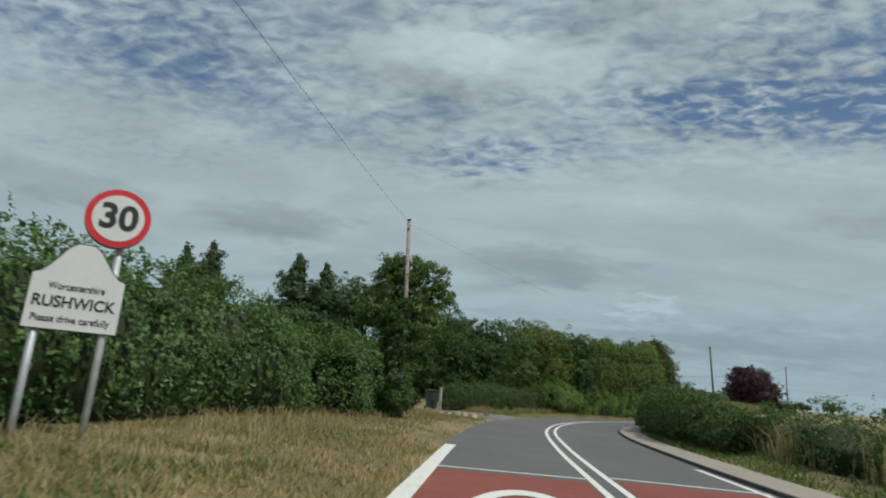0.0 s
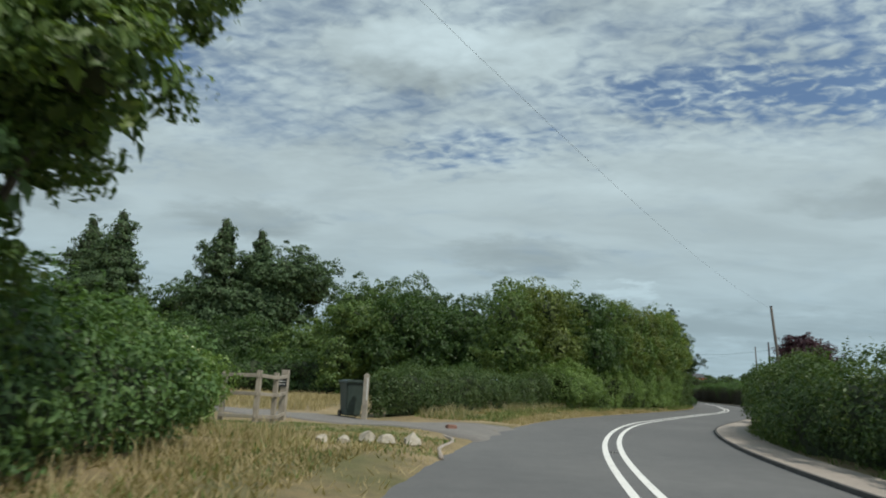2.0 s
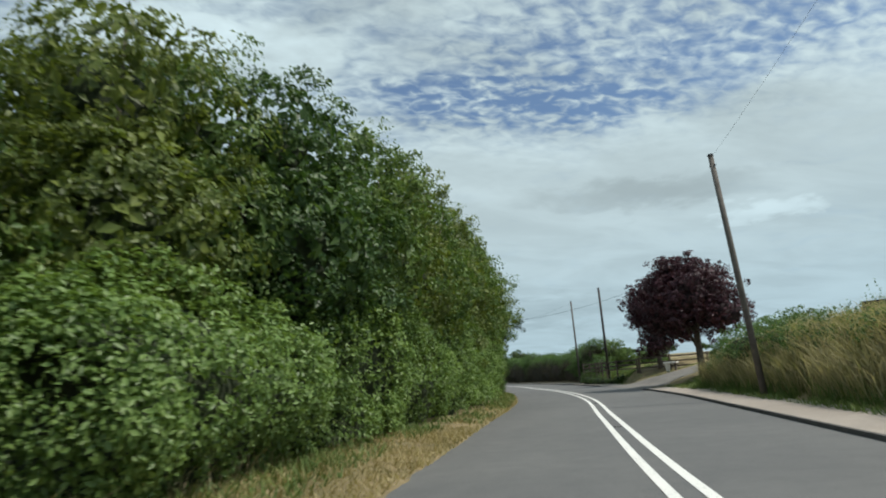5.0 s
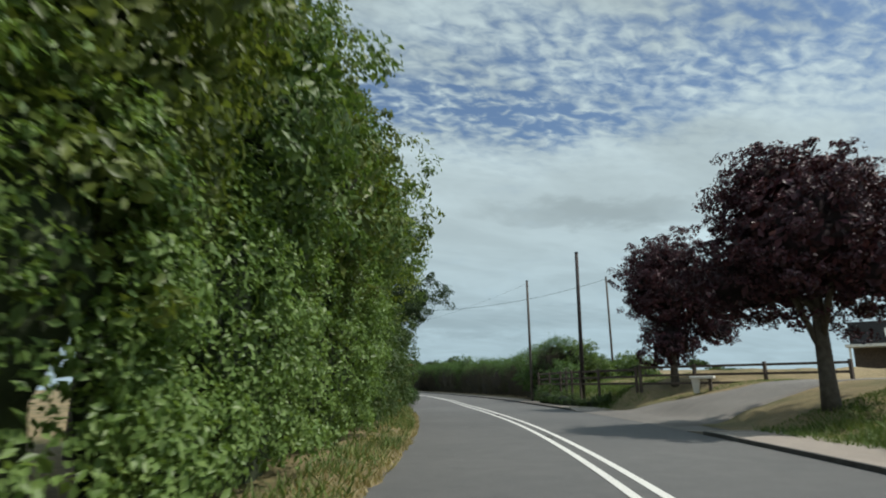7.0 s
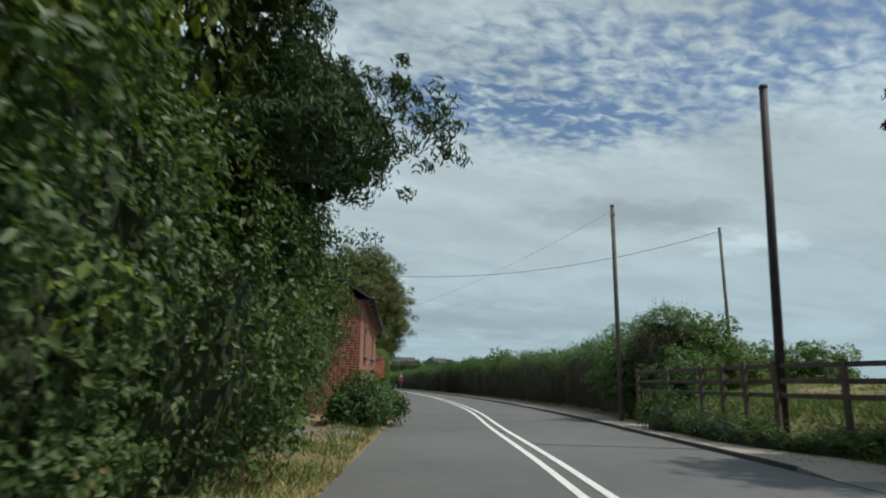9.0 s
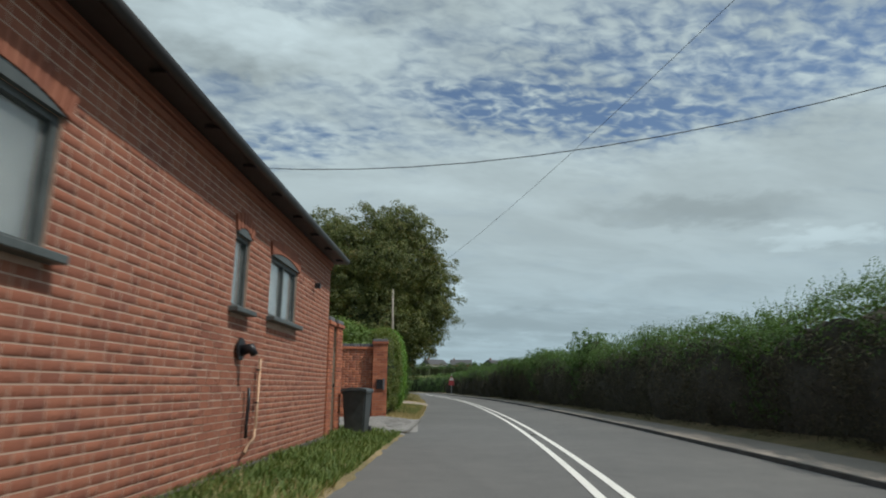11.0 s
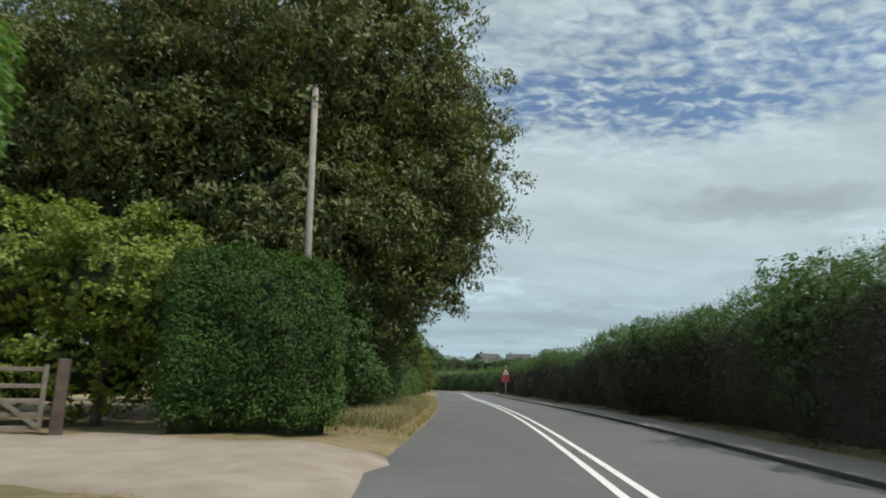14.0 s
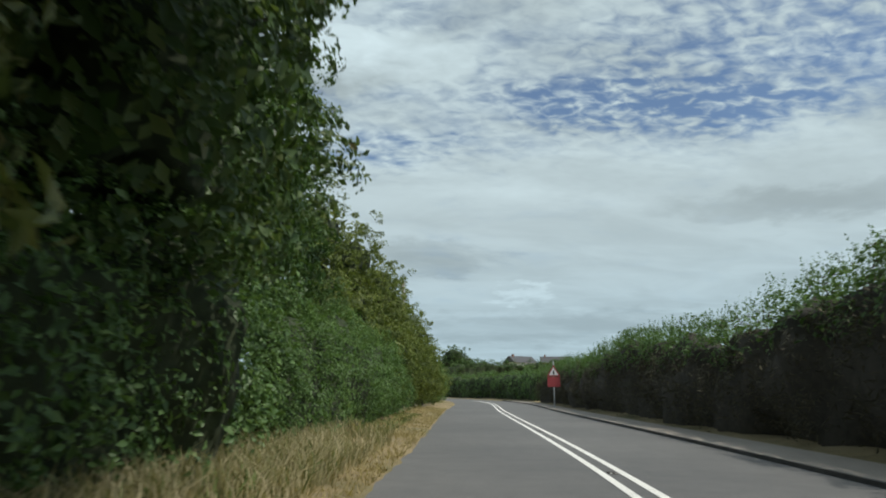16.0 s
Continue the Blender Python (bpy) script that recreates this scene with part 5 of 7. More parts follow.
# the belt of trees behind the low hedge, and the field with straw
BELT = [(-7.1, 58.3, 7.0, 2.3), (-3.9, 58.4, 7.0, 2.3), (-0.6, 58.6, 6.5, 2.3), (3.5, 57.6, 8.4, 2.1), (6.6, 59.6, 7.3, 2.4), (9.8, 62.5, 7.5, 2.4), (0.9, 60.0, 6.0, 2.4), (-3.0, 65, 6.4, 3.0), (-7.5, 66, 6.2, 3.2), (-12.5, 67, 6.4, 3.4), (-18, 68.5, 6.8, 3.6), (-24, 70, 7.0, 3.8), (-30.5, 72, 7.4, 4.0), (-5.2, 92, 14.0, 4.6), (0.5, 92, 12.8, 4.4), (-10.5, 95, 14.6, 4.8), (-15.5, 101, 15.5, 5.0), (-33.5, 88, 13.2, 5.0), (-47, 90, 13.0, 6.0)]
for i, (x, y, h, r) in enumerate(BELT):
    k = 1.0 + 0.6 * (y > 80)
    tree("woodland_tree", "dense dark green field-edge tree", (x, y, 0), h, [((0, 0, h - r * 0.95), (r, r, r * 0.95)), ((-0.4 * r, -0.3 * r, h * 0.36), (r * 0.9, r * 0.85, h * 0.36)), ((0.45 * r, -0.1 * r, h * 0.45), (r * 0.8, r * 0.8, h * 0.36))], LEAF_BELT if i % 3 else LEAF_TREE, 0.20 * k, 330, 36, 0.58 * k, 0.2, shrink=0.74, gaps=0.27, rough=0.34, face=(0.35, -0.92, 0.15))
def spruce(base, h, spread):
    masses = []
    for i in range(13):
        f = 0.10 + 0.88 * i / 12
        r = 1.2 * spread * (1 - f) ** 0.66 * (0.95 + 0.1 * math.sin(i * 2.3)) + 0.3
        masses.append(((0.12 * r * math.sin(i * 1.9), 0.1 * r * math.cos(i * 2.7), h * f), (r, r, h * 0.06 + 0.3)))
    tree("conifer", "tall dark spruce behind the field", base, h, masses, LEAF_CONIFER, 0.40, 760, 28, 0.7, 0.3, shrink=0.9, gaps=0.12, rough=0.35, aspect=0.35, face=(0.3, -0.95, 0.1))


tree("cedar", "broad flat-topped dark cedar", (-20, 83, 0), 15.6, [((0, 0, 12.0), (6.6, 5.4, 3.2)), ((-1, -1, 8.0), (5.6, 4.8, 3.6)), ((2.8, 0, 10.6), (4.4, 4.2, 2.6)), ((0, 0, 4.0), (5.0, 4.4, 3.6))], LEAF_CONIFER, 0.32, 800, 24, 0.7, 0.35, shrink=0.85, gaps=0.2, face=(0.3, -0.95, 0.1))
spruce((-41.0, 86, 0), 19.4, 7.0)
spruce((-26.2, 80.5, 0), 17.4, 5.6)
spruce((-22.6, 82, 0), 16.6, 5.0)
spruce((-46.5, 89, 0), 19.2, 6.5)

# ---------------------------------------------------------------- right side, first stretch
R1 = []
for y, o, w, h in ((17.0, 2.4, 0.7, 0.7), (20, 2.3, 0.85, 1.1), (25, 2.1, 0.95, 1.5), (31, 1.9, 1.0, 1.7), (37, 2.1, 1.0, 1.75), (41, 2.4, 1.1, 1.95), (44, 2.8, 1.0, 1.7)):
    s = station(y)
    p_ = on_road(s, float(half_right(s)) + o)
    R1.append((float(p_[0]), float(p_[1]), w, h))
hedge("hedge", "bushy bramble hedge behind the footway", R1[::-1], 1.0, 1.9, LEAF_BRAMBLE, 0.085, 1500, 0.35, shoots=6, shoot_len=0.5, square=2.3, both=0.15)
R0 = []
for y in (0, 6, 12, 18.5):
    s = station(y)
    p_ = on_road(s, float(half_right(s)) + 3.2)
    R0.append((float(p_[0]), float(p_[1]), 1.0, 1.05))
hedge("hedge", "low scrubby bramble bank with dry grass", R0, 1.0, 1.0, LEAF_BRAMBLE, 0.075, 800, 0.3, shoots=6, shoot_len=0.5, square=2.2)
hedge("hedge", "bramble scrub along the top of the bank", [(16.9, 47.5, 0.8, 1.6), (19.6, 52.5, 0.8, 0.9), (22.4, 58.0, 0.8, 1.0), (25.0, 63.5, 0.7, 0.8)], 0.8, 1.1, LEAF_HEDGE, 0.08, 1000, 0.35, shoots=4, shoot_len=0.5, square=2.2)
for i, (x, y) in enumerate(((9.3, 14.5), (9.6, 17.5), (10.0, 20.5), (10.5, 23.5))):
    ob = part("fence_post", box((0.1, 0.1, 1.7), Matrix.Translation((0, 0, 0.45)), 0.01), WOOD)
    ob.matrix_world = pose(x, y, 0.15, 2, -2, 10 * i)
    tagged(ob, "old grey timber field fence post", "fence post", "field fence posts")

# copper-leaved trees by the side road
tree("copper_tree", "large dark purple copper-leaved tree", (27.6, 67.8, 0.3), 6.3, [((0.0, 0.0, 4.1), (2.4, 2.4, 1.9)), ((-0.9, -0.6, 3.8), (1.8, 1.8, 1.6)), ((1.0, 0.8, 3.9), (1.9, 1.9, 1.6)), ((-0.5, 1.1, 3.0), (1.8, 1.7, 1.2)), ((0.5, -1.2, 2.9), (1.8, 1.7, 1.2)), ((-0.2, 0.3, 5.2), (1.6, 1.6, 0.9))], LEAF_COPPER, 0.10, 1600, 40, 0.28, 0.17, core=TWIG_DARK, shrink=0.8, gaps=0.16, rough=0.3)
tree("copper_tree", "dark purple copper-leaved tree leafy almost to its foot", (32.3, 77.2, 0.75), 5.8, [((0.1, 0, 3.8), (2.05, 2.05, 2.0)), ((1.0, -0.9, 3.3), (1.5, 1.5, 1.6)), ((-0.3, 0.4, 3.7), (1.4, 1.4, 1.6)), ((0, 0.1, 4.9), (1.8, 1.8, 1.1)), ((0, 0.0, 1.8), (1.3, 1.3, 1.3)), ((1.2, -1.2, 2.2), (1.0, 1.0, 0.8))], LEAF_COPPER, 0.09, 1500, 38, 0.24, 0.14, core=TWIG_DARK, shrink=0.8, gaps=0.16, rough=0.28)

lane("side_road", "pale worn tarmac side road rising from the junction", [(23.6, 75.0, 5.6), (26.2, 74.7, 5.0), (28.0, 73.6, 3.7), (30.1, 72.2, 2.1), (33.0, 70.9, 1.6), (38, 69.6, 1.8), (60, 67, 2.2), (100, 66, 2.4)], 3, SIDE_TAR, 0.03, category="road")

rail_fence([(34.6, 71.9), (33.4, 74.1), (32.2, 76.1), (31.15, 77.8)], "dark timber post and rail fence by the side road", DARK_WOOD, 1.0, (0.9, 0.6, 0.3), 0.1, top=1.66)
rail_fence([(31.08, 77.95), (31.02, 80.2), (31.1, 81.6), (31.25, 82.45), (31.56, 83.35), (31.96, 84.4), (32.5, 86.2), (33.1, 88.2)], "dark timber post and rail fence behind the verge", DARK_WOOD, 0.9, (0.9, 0.6, 0.32), 0.09, top=1.58)


def bench_slab():
    t = thing("roadside_box", "white slab top on a pale tapered pedestal", "pedestal box", (31.45, 75.03, 0.62), -55)
    bm = box((0.26, 0.28, 0.5), Matrix.Translation((-0.22, 0, 0.25)), 0.01)
    for v in bm.verts:
        k = 0.62 + 0.38 * min(1, max(0, v.co.z / 0.5))
        v.co.x, v.co.y = -0.22 + (v.co.x + 0.22) * k, v.co.y * k
    part("pedestal", bm, PLASTER, t)
    part("support", box((0.1, 0.2, 0.5), Matrix.Translation((0.24, 0.02, 0.25)), 0.008), DARK_WOOD, t)
    part("slab", box((0.78, 0.42, 0.09), Matrix.Translation((0, 0, 0.54)), 0.012), PLASTER, t, "white flat slab")


bench_slab()

# right-hand hedge from the fence to the far bend
R5 = []
for y in [90.0] + list(np.arange(91.5, 200, 6.5)):
    s = station(y)
    p_ = on_road(s, float(half_right(s)) + np.interp(y, [89, 92, 96, 110], [2.4, 2.4, 2.35, 2.35]))
    R5.append((float(p_[0]), float(p_[1]), 1.0, float(2.62 + 0.25 * math.sin(y * 0.35) + np.interp(y, [89, 91, 112, 122, 130, 134, 139, 150, 200], [-0.1, 0.1, 0, 0.2, 0.3, 0.75, 0.5, 0.5, 0.2]))))
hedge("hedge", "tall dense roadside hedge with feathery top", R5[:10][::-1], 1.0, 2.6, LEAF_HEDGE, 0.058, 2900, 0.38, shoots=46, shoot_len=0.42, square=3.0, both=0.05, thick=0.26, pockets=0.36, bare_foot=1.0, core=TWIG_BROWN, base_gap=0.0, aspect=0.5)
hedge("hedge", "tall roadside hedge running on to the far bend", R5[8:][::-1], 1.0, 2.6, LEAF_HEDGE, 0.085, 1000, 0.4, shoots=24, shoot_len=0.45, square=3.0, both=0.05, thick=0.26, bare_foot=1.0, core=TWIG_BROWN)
R6 = []
for s in np.arange(station(198), CS[-1] - 20, 8):
    p_ = on_road(s, 6.0)
    R6.append((float(p_[0]), float(p_[1]), 1.3, 2.9))
hedge("hedge", "far roadside hedge round the bend", R6[::-1], 1.2, 2.5, LEAF_HEDGE, 0.16, 260, 0.4, shoots=3, shoot_len=0.5, square=3.0)
for x, y, h, r in ((43.0, 118.3, 4.0, 1.4), (45.8, 130.7, 4.0, 1.4), (R5[0][0], R5[0][1], 2.4, 1.15), (34.4, 90.4, 2.7, 1.15), (39.2, 102.0, 2.95, 1.1)):
    tree("hedge_bush", "taller bush breaking the top of the hedge", (x, y, 0.1), h, [((0, 0, h - r), (r, r, r)), ((0, 0, h * 0.4), (r, r, h * 0.4))], LEAF_HEDGE, 0.08, 420, 28, 0.27, 0.06, category="shrub", limbs=1)
for x, y, h, r in ((36.4, 89.5, 3.3, 1.4), (38.2, 90.0, 2.6, 1.3), (39.5, 87.5, 2.2, 1.2), (42.5, 92.5, 2.6, 1.5), (25.9, 60.8, 2.3, 1.2), (27.3, 63.2, 2.0, 1.2)):
    tree("field_bush", "loose green bush behind the fence", (x, y, 0.5), h, [((0, 0, h - r), (r, r, r)), ((0.5, 0.3, h * 0.4), (r, r, h * 0.4))], LEAF_TREE, 0.10, 330, 28, 0.34, 0.07, category="shrub", limbs=1)

# ---------------------------------------------------------------- the brick house and its garden wall
HX, HY = 28.6, 101.85
HD = Vector((0.277, 0.961, 0)).normalized()
HN = Vector((HD.y, -HD.x, 0))                             # towards the road
H_RZ = math.degrees(math.atan2(HD.y, HD.x))               # local x along the front, local -y to the road


def brick_mesh(lx, ly, lz, mat, bevel=0.006, worn=False):
    bm = box((lx, ly, lz), bevel=bevel)
    me = bpy.data.meshes.new("brick")
    bm.to_mesh(me)
    bm.free()
    for f in me.polygons:
        f.use_smooth = worn
    me.materials.append(mat)
    return me


def brick_face(parent, x0, x1, z0, z1, mat, holes=(), singles=None, course=0.095, length=0.235, joint=0.012, depth=0.004, y=0.0, to=None, shade=0.35):
    """Bricks proud of a wall's face in the plane y of the parent: 'to' maps (x, y, z). Those in the stretch 'singles' are parts of their own, the rest one part."""
    to = to or (lambda x, yy, z: (x, yy, z))
    vs, loops, n = [], [], 0
    lib = {}
    count = 0
    rows = int(round((z1 - z0) / course))
    for r in range(rows):
        za, zb = z0 + r * course + joint / 2, z0 + (r + 1) * course - joint / 2
        x = x0 - (length / 2 if r % 2 else 0)
        k = r
        while x < x1 - 0.02:
            run = length if k % 3 else length * 0.5
            k += 1
            a, b = max(x + joint / 2, x0 + 0.002), min(x + run - joint / 2, x1 - 0.002)
            x += run
            if b - a < 0.03:
                continue
            mid = ((a + b) / 2, (za + zb) / 2)
            if any(hx0 < b and hx1 > a and hz0 < zb and hz1 > za for hx0, hx1, hz0, hz1 in holes):
                spans = []
                for hx0, hx1, hz0, hz1 in holes:
                    if hx0 < b and hx1 > a and hz0 < zb and hz1 > za:
                        if hx0 - a > 0.04:
                            spans.append((a, hx0 - 0.004))
                        if b - hx1 > 0.04:
                            spans.append((hx1 + 0.004, b))
            else:
                spans = [(a, b)]
            for a_, b_ in spans:
                d = depth + RNG.uniform(-0.002, 0.002)
                if singles and singles[0] <= mid[0] <= singles[1] and singles[2] <= mid[1] <= singles[3] and count < 300:
                    key = (round(b_ - a_, 3), round(zb - za, 3))
                    if key not in lib:
                        lib[key] = brick_mesh(key[0], depth, key[1], mat, 0.0025, depth > 0.006)
                    ob = put("brick", lib[key], parent)
                    ob.location = to((a_ + b_) / 2, y - depth / 2 + RNG.uniform(-0.003, 0.003), (za + zb) / 2)
                    if to(1, 0, 0)[0] != to(0, 0, 0)[0] + 1:
                        e = Vector(to(1, 0, 0)) - Vector(to(0, 0, 0))
                        ob.rotation_euler = (0, 0, math.atan2(e.y, e.x))
                    count += 1
                    continue
                e = 0.003
                for (px, py, pz) in ((a_, 0, za), (b_, 0, za), (b_, 0, zb), (a_, 0, zb), (a_ + e, -d, za + e), (b_ - e, -d, za + e), (b_ - e, -d, zb - e), (a_ + e, -d, zb - e)):
                    vs.append(to(px, y + py, pz))
                for q in ((4, 5, 6, 7), (0, 1, 5, 4), (1, 2, 6, 5), (2, 3, 7, 6), (3, 0, 4, 7)):
                    loops.extend(n + i for i in q)
                n += 8
    if vs:
        me = mesh_np("brickwork", vs, loops, np.full(len(loops) // 4, 4), mat)
        put("brickwork", me, parent, "", "", "stuff")


def house():
    L, W, ZE = 11.3, 7.5, 3.52
    t = thing("brick_house", "old red brick house close beside the road with slate roof", "house", (HX, HY, 0), H_RZ)
    # local: x from -L to 0 along the front, y from 0 (front) to W behind, -y towards the road
    wins = [(-3.86, -2.48, 2.02, 2.86), (-5.22, -4.74, 1.98, 2.84), (-9.6, -8.4, 1.9, 2.8)]
    bm = bmesh.new()
    cuts_x = sorted({-L, 0.0, *(v for w in wins for v in w[:2])})
    cuts_z = sorted({-0.3, ZE, *(v for w in wins for v in w[2:])})
    for xa, xb in zip(cuts_x, cuts_x[1:]):
        for za, zb in zip(cuts_z, cuts_z[1:]):
            if any(w[0] <= (xa + xb) / 2 <= w[1] and w[2] <= (za + zb) / 2 <= w[3] for w in wins):
                continue
            add_box(bm, (xb - xa, 0.24, zb - za), Matrix.Translation(((xa + xb) / 2, 0.12, (za + zb) / 2)))
    bmesh.ops.remove_doubles(bm, verts=bm.verts, dist=0.0005)
    front = part("wall", bm, MORTAR, t)
    brick_face(front, -L, 0, 0.18, ZE, OLD_BRICK, [(a, b, c - 0.08, d + 0.14) for a, b, c, d in wins], (-5.9, -3.95, 0.3, 1.7), 0.077, 0.232, 0.012, 0.003)
    part("plinth", box((L, 0.05, 0.36), Matrix.Translation((-L / 2, -0.032, 0.0))), KERB, t, "rendered plinth")
    for y, x, w in ((W / 2, -0.12, W), (W / 2, -L + 0.12, W)):
        ends = bmesh.new()
        a = [ends.verts.new((x - 0.12, yy, zz)) for yy, zz in ((0.24, -0.3), (W, -0.3), (W, ZE), (W / 2, ZE + 2.3), (0.24, ZE + 0.1))]
        b = [ends.verts.new((x + 0.12, v.co.y, v.co.z)) for v in a]
        ends.faces.new(a)
        ends.faces.new(b[::-1])
        for i in range(5):
            ends.faces.new((a[i], b[i], b[(i + 1) % 5], a[(i + 1) % 5]))
        gable = part("wall", ends, MORTAR, t)
        if x < -1:
            turn = lambda px, py, pz: (-L + py, 5.0 - px, pz)
            top_ = 0.2 + 0.077 * round((ZE - 0.2) / 0.077)
            brick_face(gable, -2.5, 5.0, 0.2, ZE, OLD_BRICK, (), None, 0.077, 0.232, to=turn)
            for k in range(28):
                z = top_ + 0.077 * k
                in_ = 0.2 + (z + 0.077 - ZE - 0.1) / 0.627
                if W - 2 * in_ > 0.3:
                    brick_face(gable, 5.0 - W + in_ - (0.12 if k % 2 else 0), 5.0 - in_, z, z + 0.077, OLD_BRICK, (), None, 0.077, 0.232, to=turn)
    part("wall", box((L, 0.24, ZE + 0.3), Matrix.Translation((-L / 2, W - 0.12, ZE / 2 - 0.15))), MORTAR, t)
    # corbelled course under the eave
    for k in range(2):
        part("cornice_course", box((L, 0.03 + 0.03 * k, 0.07), Matrix.Translation((-L / 2, -0.018 - 0.015 * k, ZE - 0.125 + 0.077 * k)), 0.006), OLD_BRICK, t)
    # roof
    over = 0.27
    for sgn in (-1, 1):
        bm = bmesh.new()
        y0, z0, y1, z1 = (-over, ZE + 0.0, W / 2, ZE + 2.45) if sgn < 0 else (W + over, ZE, W / 2, ZE + 2.45)
        a = [(-L - 0.15, y0, z0), (0.02, y0, z0), (0.02, y1, z1), (-L - 0.15, y1, z1)]
        lo = [bm.verts.new(p) for p in a]
        hi = [bm.verts.new((p[0], p[1], p[2] + 0.09)) for p in a]
        bm.faces.new(lo)
        bm.faces.new(hi[::-1])
        for i in range(4):
            bm.faces.new((lo[i], hi[i], hi[(i + 1) % 4], lo[(i + 1) % 4]))
        roof = part("roof", bm, SLATE, t, "dark slate roof")
        if sgn < 0:
            vs, loops, n = [], [], 0
            for r in range(18):
                f0, f1 = r / 18, (r + 1.25) / 18
                for c in range(int((L + 0.3) / 0.3)):
                    x = -L - 0.15 + 0.3 * c + (0.15 if r % 2 else 0)
                    lift = 0.095 + RNG.uniform(0, 0.008)
                    q = [(x + 0.004, f0, lift + 0.015), (x + 0.296, f0, lift + 0.015), (x + 0.296, min(f1, 1), lift), (x + 0.004, min(f1, 1), lift)]
                    for (px, f, dz) in q:
                        vs.append((px, y0 + (y1 - y0) * f, z0 + (z1 - z0) * f + dz))
                    for (px, f, dz) in q[:2]:
                        vs.append((px, y0 + (y1 - y0) * f, z0 + (z1 - z0) * f + 0.09))
                    loops += [n, n + 1, n + 2, n + 3, n + 4, n + 5, n + 1, n]
                    n += 6
            put("slates", mesh_np("slates", vs, loops, np.full(len(loops) // 4, 4), SLATE), roof, "", "", "stuff")
    part("gutter", tube([(-L - 0.15, -over - 0.05, ZE + 0.02), (0.03, -over - 0.05, ZE + 0.02)], [0.06, 0.06], 10), GUTTER, t, "black half-round gutter", smooth=True)
    part("soffit", box((L + 0.2, over, 0.03), Matrix.Translation((-L / 2, -over / 2, ZE - 0.0))), GUTTER, t, "black boarded soffit")
    for i in range(11):
        part("gutter_bracket", box((0.03, 0.14, 0.05), Matrix.Translation((-0.4 - i * 1.05, -over + 0.02, ZE - 0.03))), GUTTER, t)
    for a, b, c, d in wins:
        mid = ((a + b) / 2, (c + d) / 2)
        fr = bmesh.new()
        for x, wd in ((a + 0.03, 0.06), (b - 0.03, 0.06)) + (((mid[0], 0.05),) if b - a > 0.8 else ()):
            add_box(fr, (wd, 0.07, d - c), Matrix.Translation((x, 0.06, mid[1])))
        for z in (c + 0.025, d - 0.025):
            add_box(fr, (b - a - 0.12, 0.066, 0.05), Matrix.Translation((mid[0], 0.06, z)))
        frame_ = part("window", fr, FRAME_GREY, t, "grey timber casement window")
        part("pane", box((b - a - 0.08, 0.008, d - c - 0.06), Matrix.Translation((mid[0], 0.07, mid[1]))), GLASS, frame_, "reflecting glass pane")
        part("blind", box((b - a - 0.02, 0.01, d - c), Matrix.Translation((mid[0], 0.16, mid[1]))), CURTAIN, frame_, "pale blind behind the glass")
        part("sill", box((b - a + 0.16, 0.15, 0.06), Matrix.Translation((mid[0], -0.045, c - 0.035)), 0.008), FRAME_GREY, frame_, "dark sill")
        # segmental arch: a row of upright bricks over a shallow curve
        n = int((b - a) / 0.085)
        for i in range(n + 1):
            u = (i + 0.5) / (n + 1) * 2 - 1
            x = mid[0] + u * (b - a + 0.14) / 2
            z = d + 0.055 + 0.10 * (1 - u * u)
            part("arch_brick", box((0.074, 0.034, 0.19), pose(x, -0.018, z + 0.03, 0, u * 16, 0), 0.004), OLD_BRICK, frame_)
        part("arch_board", prism([(a, d - 0.002)] + [(mid[0] + (k / 8 - 0.5) * (b - a), d + 0.055 + 0.10 * (1 - (k / 4 - 1) ** 2) - 0.055) for k in range(9)] + [(b, d - 0.002)], 0.04), FRAME_GREY, frame_).location = (0, -0.004, 0)
    # old lamp bracket, pipes and vent cowl on the front
    part("lamp_bracket", tube([(-4.88, -0.03, 1.5), (-4.88, -0.16, 1.53), (-4.88, -0.2, 1.45)], [0.07, 0.06, 0.045], 12), BLACK_METAL, t, "rusty black wall fitting", smooth=True)
    part("lamp_plate", tube([(-4.90, -0.03, 1.52), (-4.90, -0.05, 1.52)], [0.13, 0.13], 16), BLACK_METAL, t)
    part("pipe", tube([(-4.22, -0.06, 1.44), (-4.24, -0.06, 0.62), (-4.32, -0.07, 0.47), (-4.52, -0.07, 0.42), (-4.67, -0.09, 0.34)], [0.02] * 5, 8), COPPER_PIPE, t, "bare copper pipe", smooth=True)
    part("pipe", tube([(-4.58, -0.06, 1.08), (-4.56, -0.06, 0.85), (-4.59, -0.06, 0.66), (-4.58, -0.06, 0.5)], [0.022] * 4, 8), BLACK_METAL, t, "black pipe", smooth=True)
    for z in (1.3, 0.9):
        part("pipe_clip", box((0.08, 0.04, 0.02), Matrix.Translation((-4.23, -0.05, z))), BLACK_METAL, t)
    part("vent_cowl", prism([(-0.05, 0), (0.05, 0), (0.03, 0.09), (-0.03, 0.09)], 0.1), BLACK_METAL, t, "small black vent cowl").location = (-1.38, -0.08, 2.79)
    return t


house()


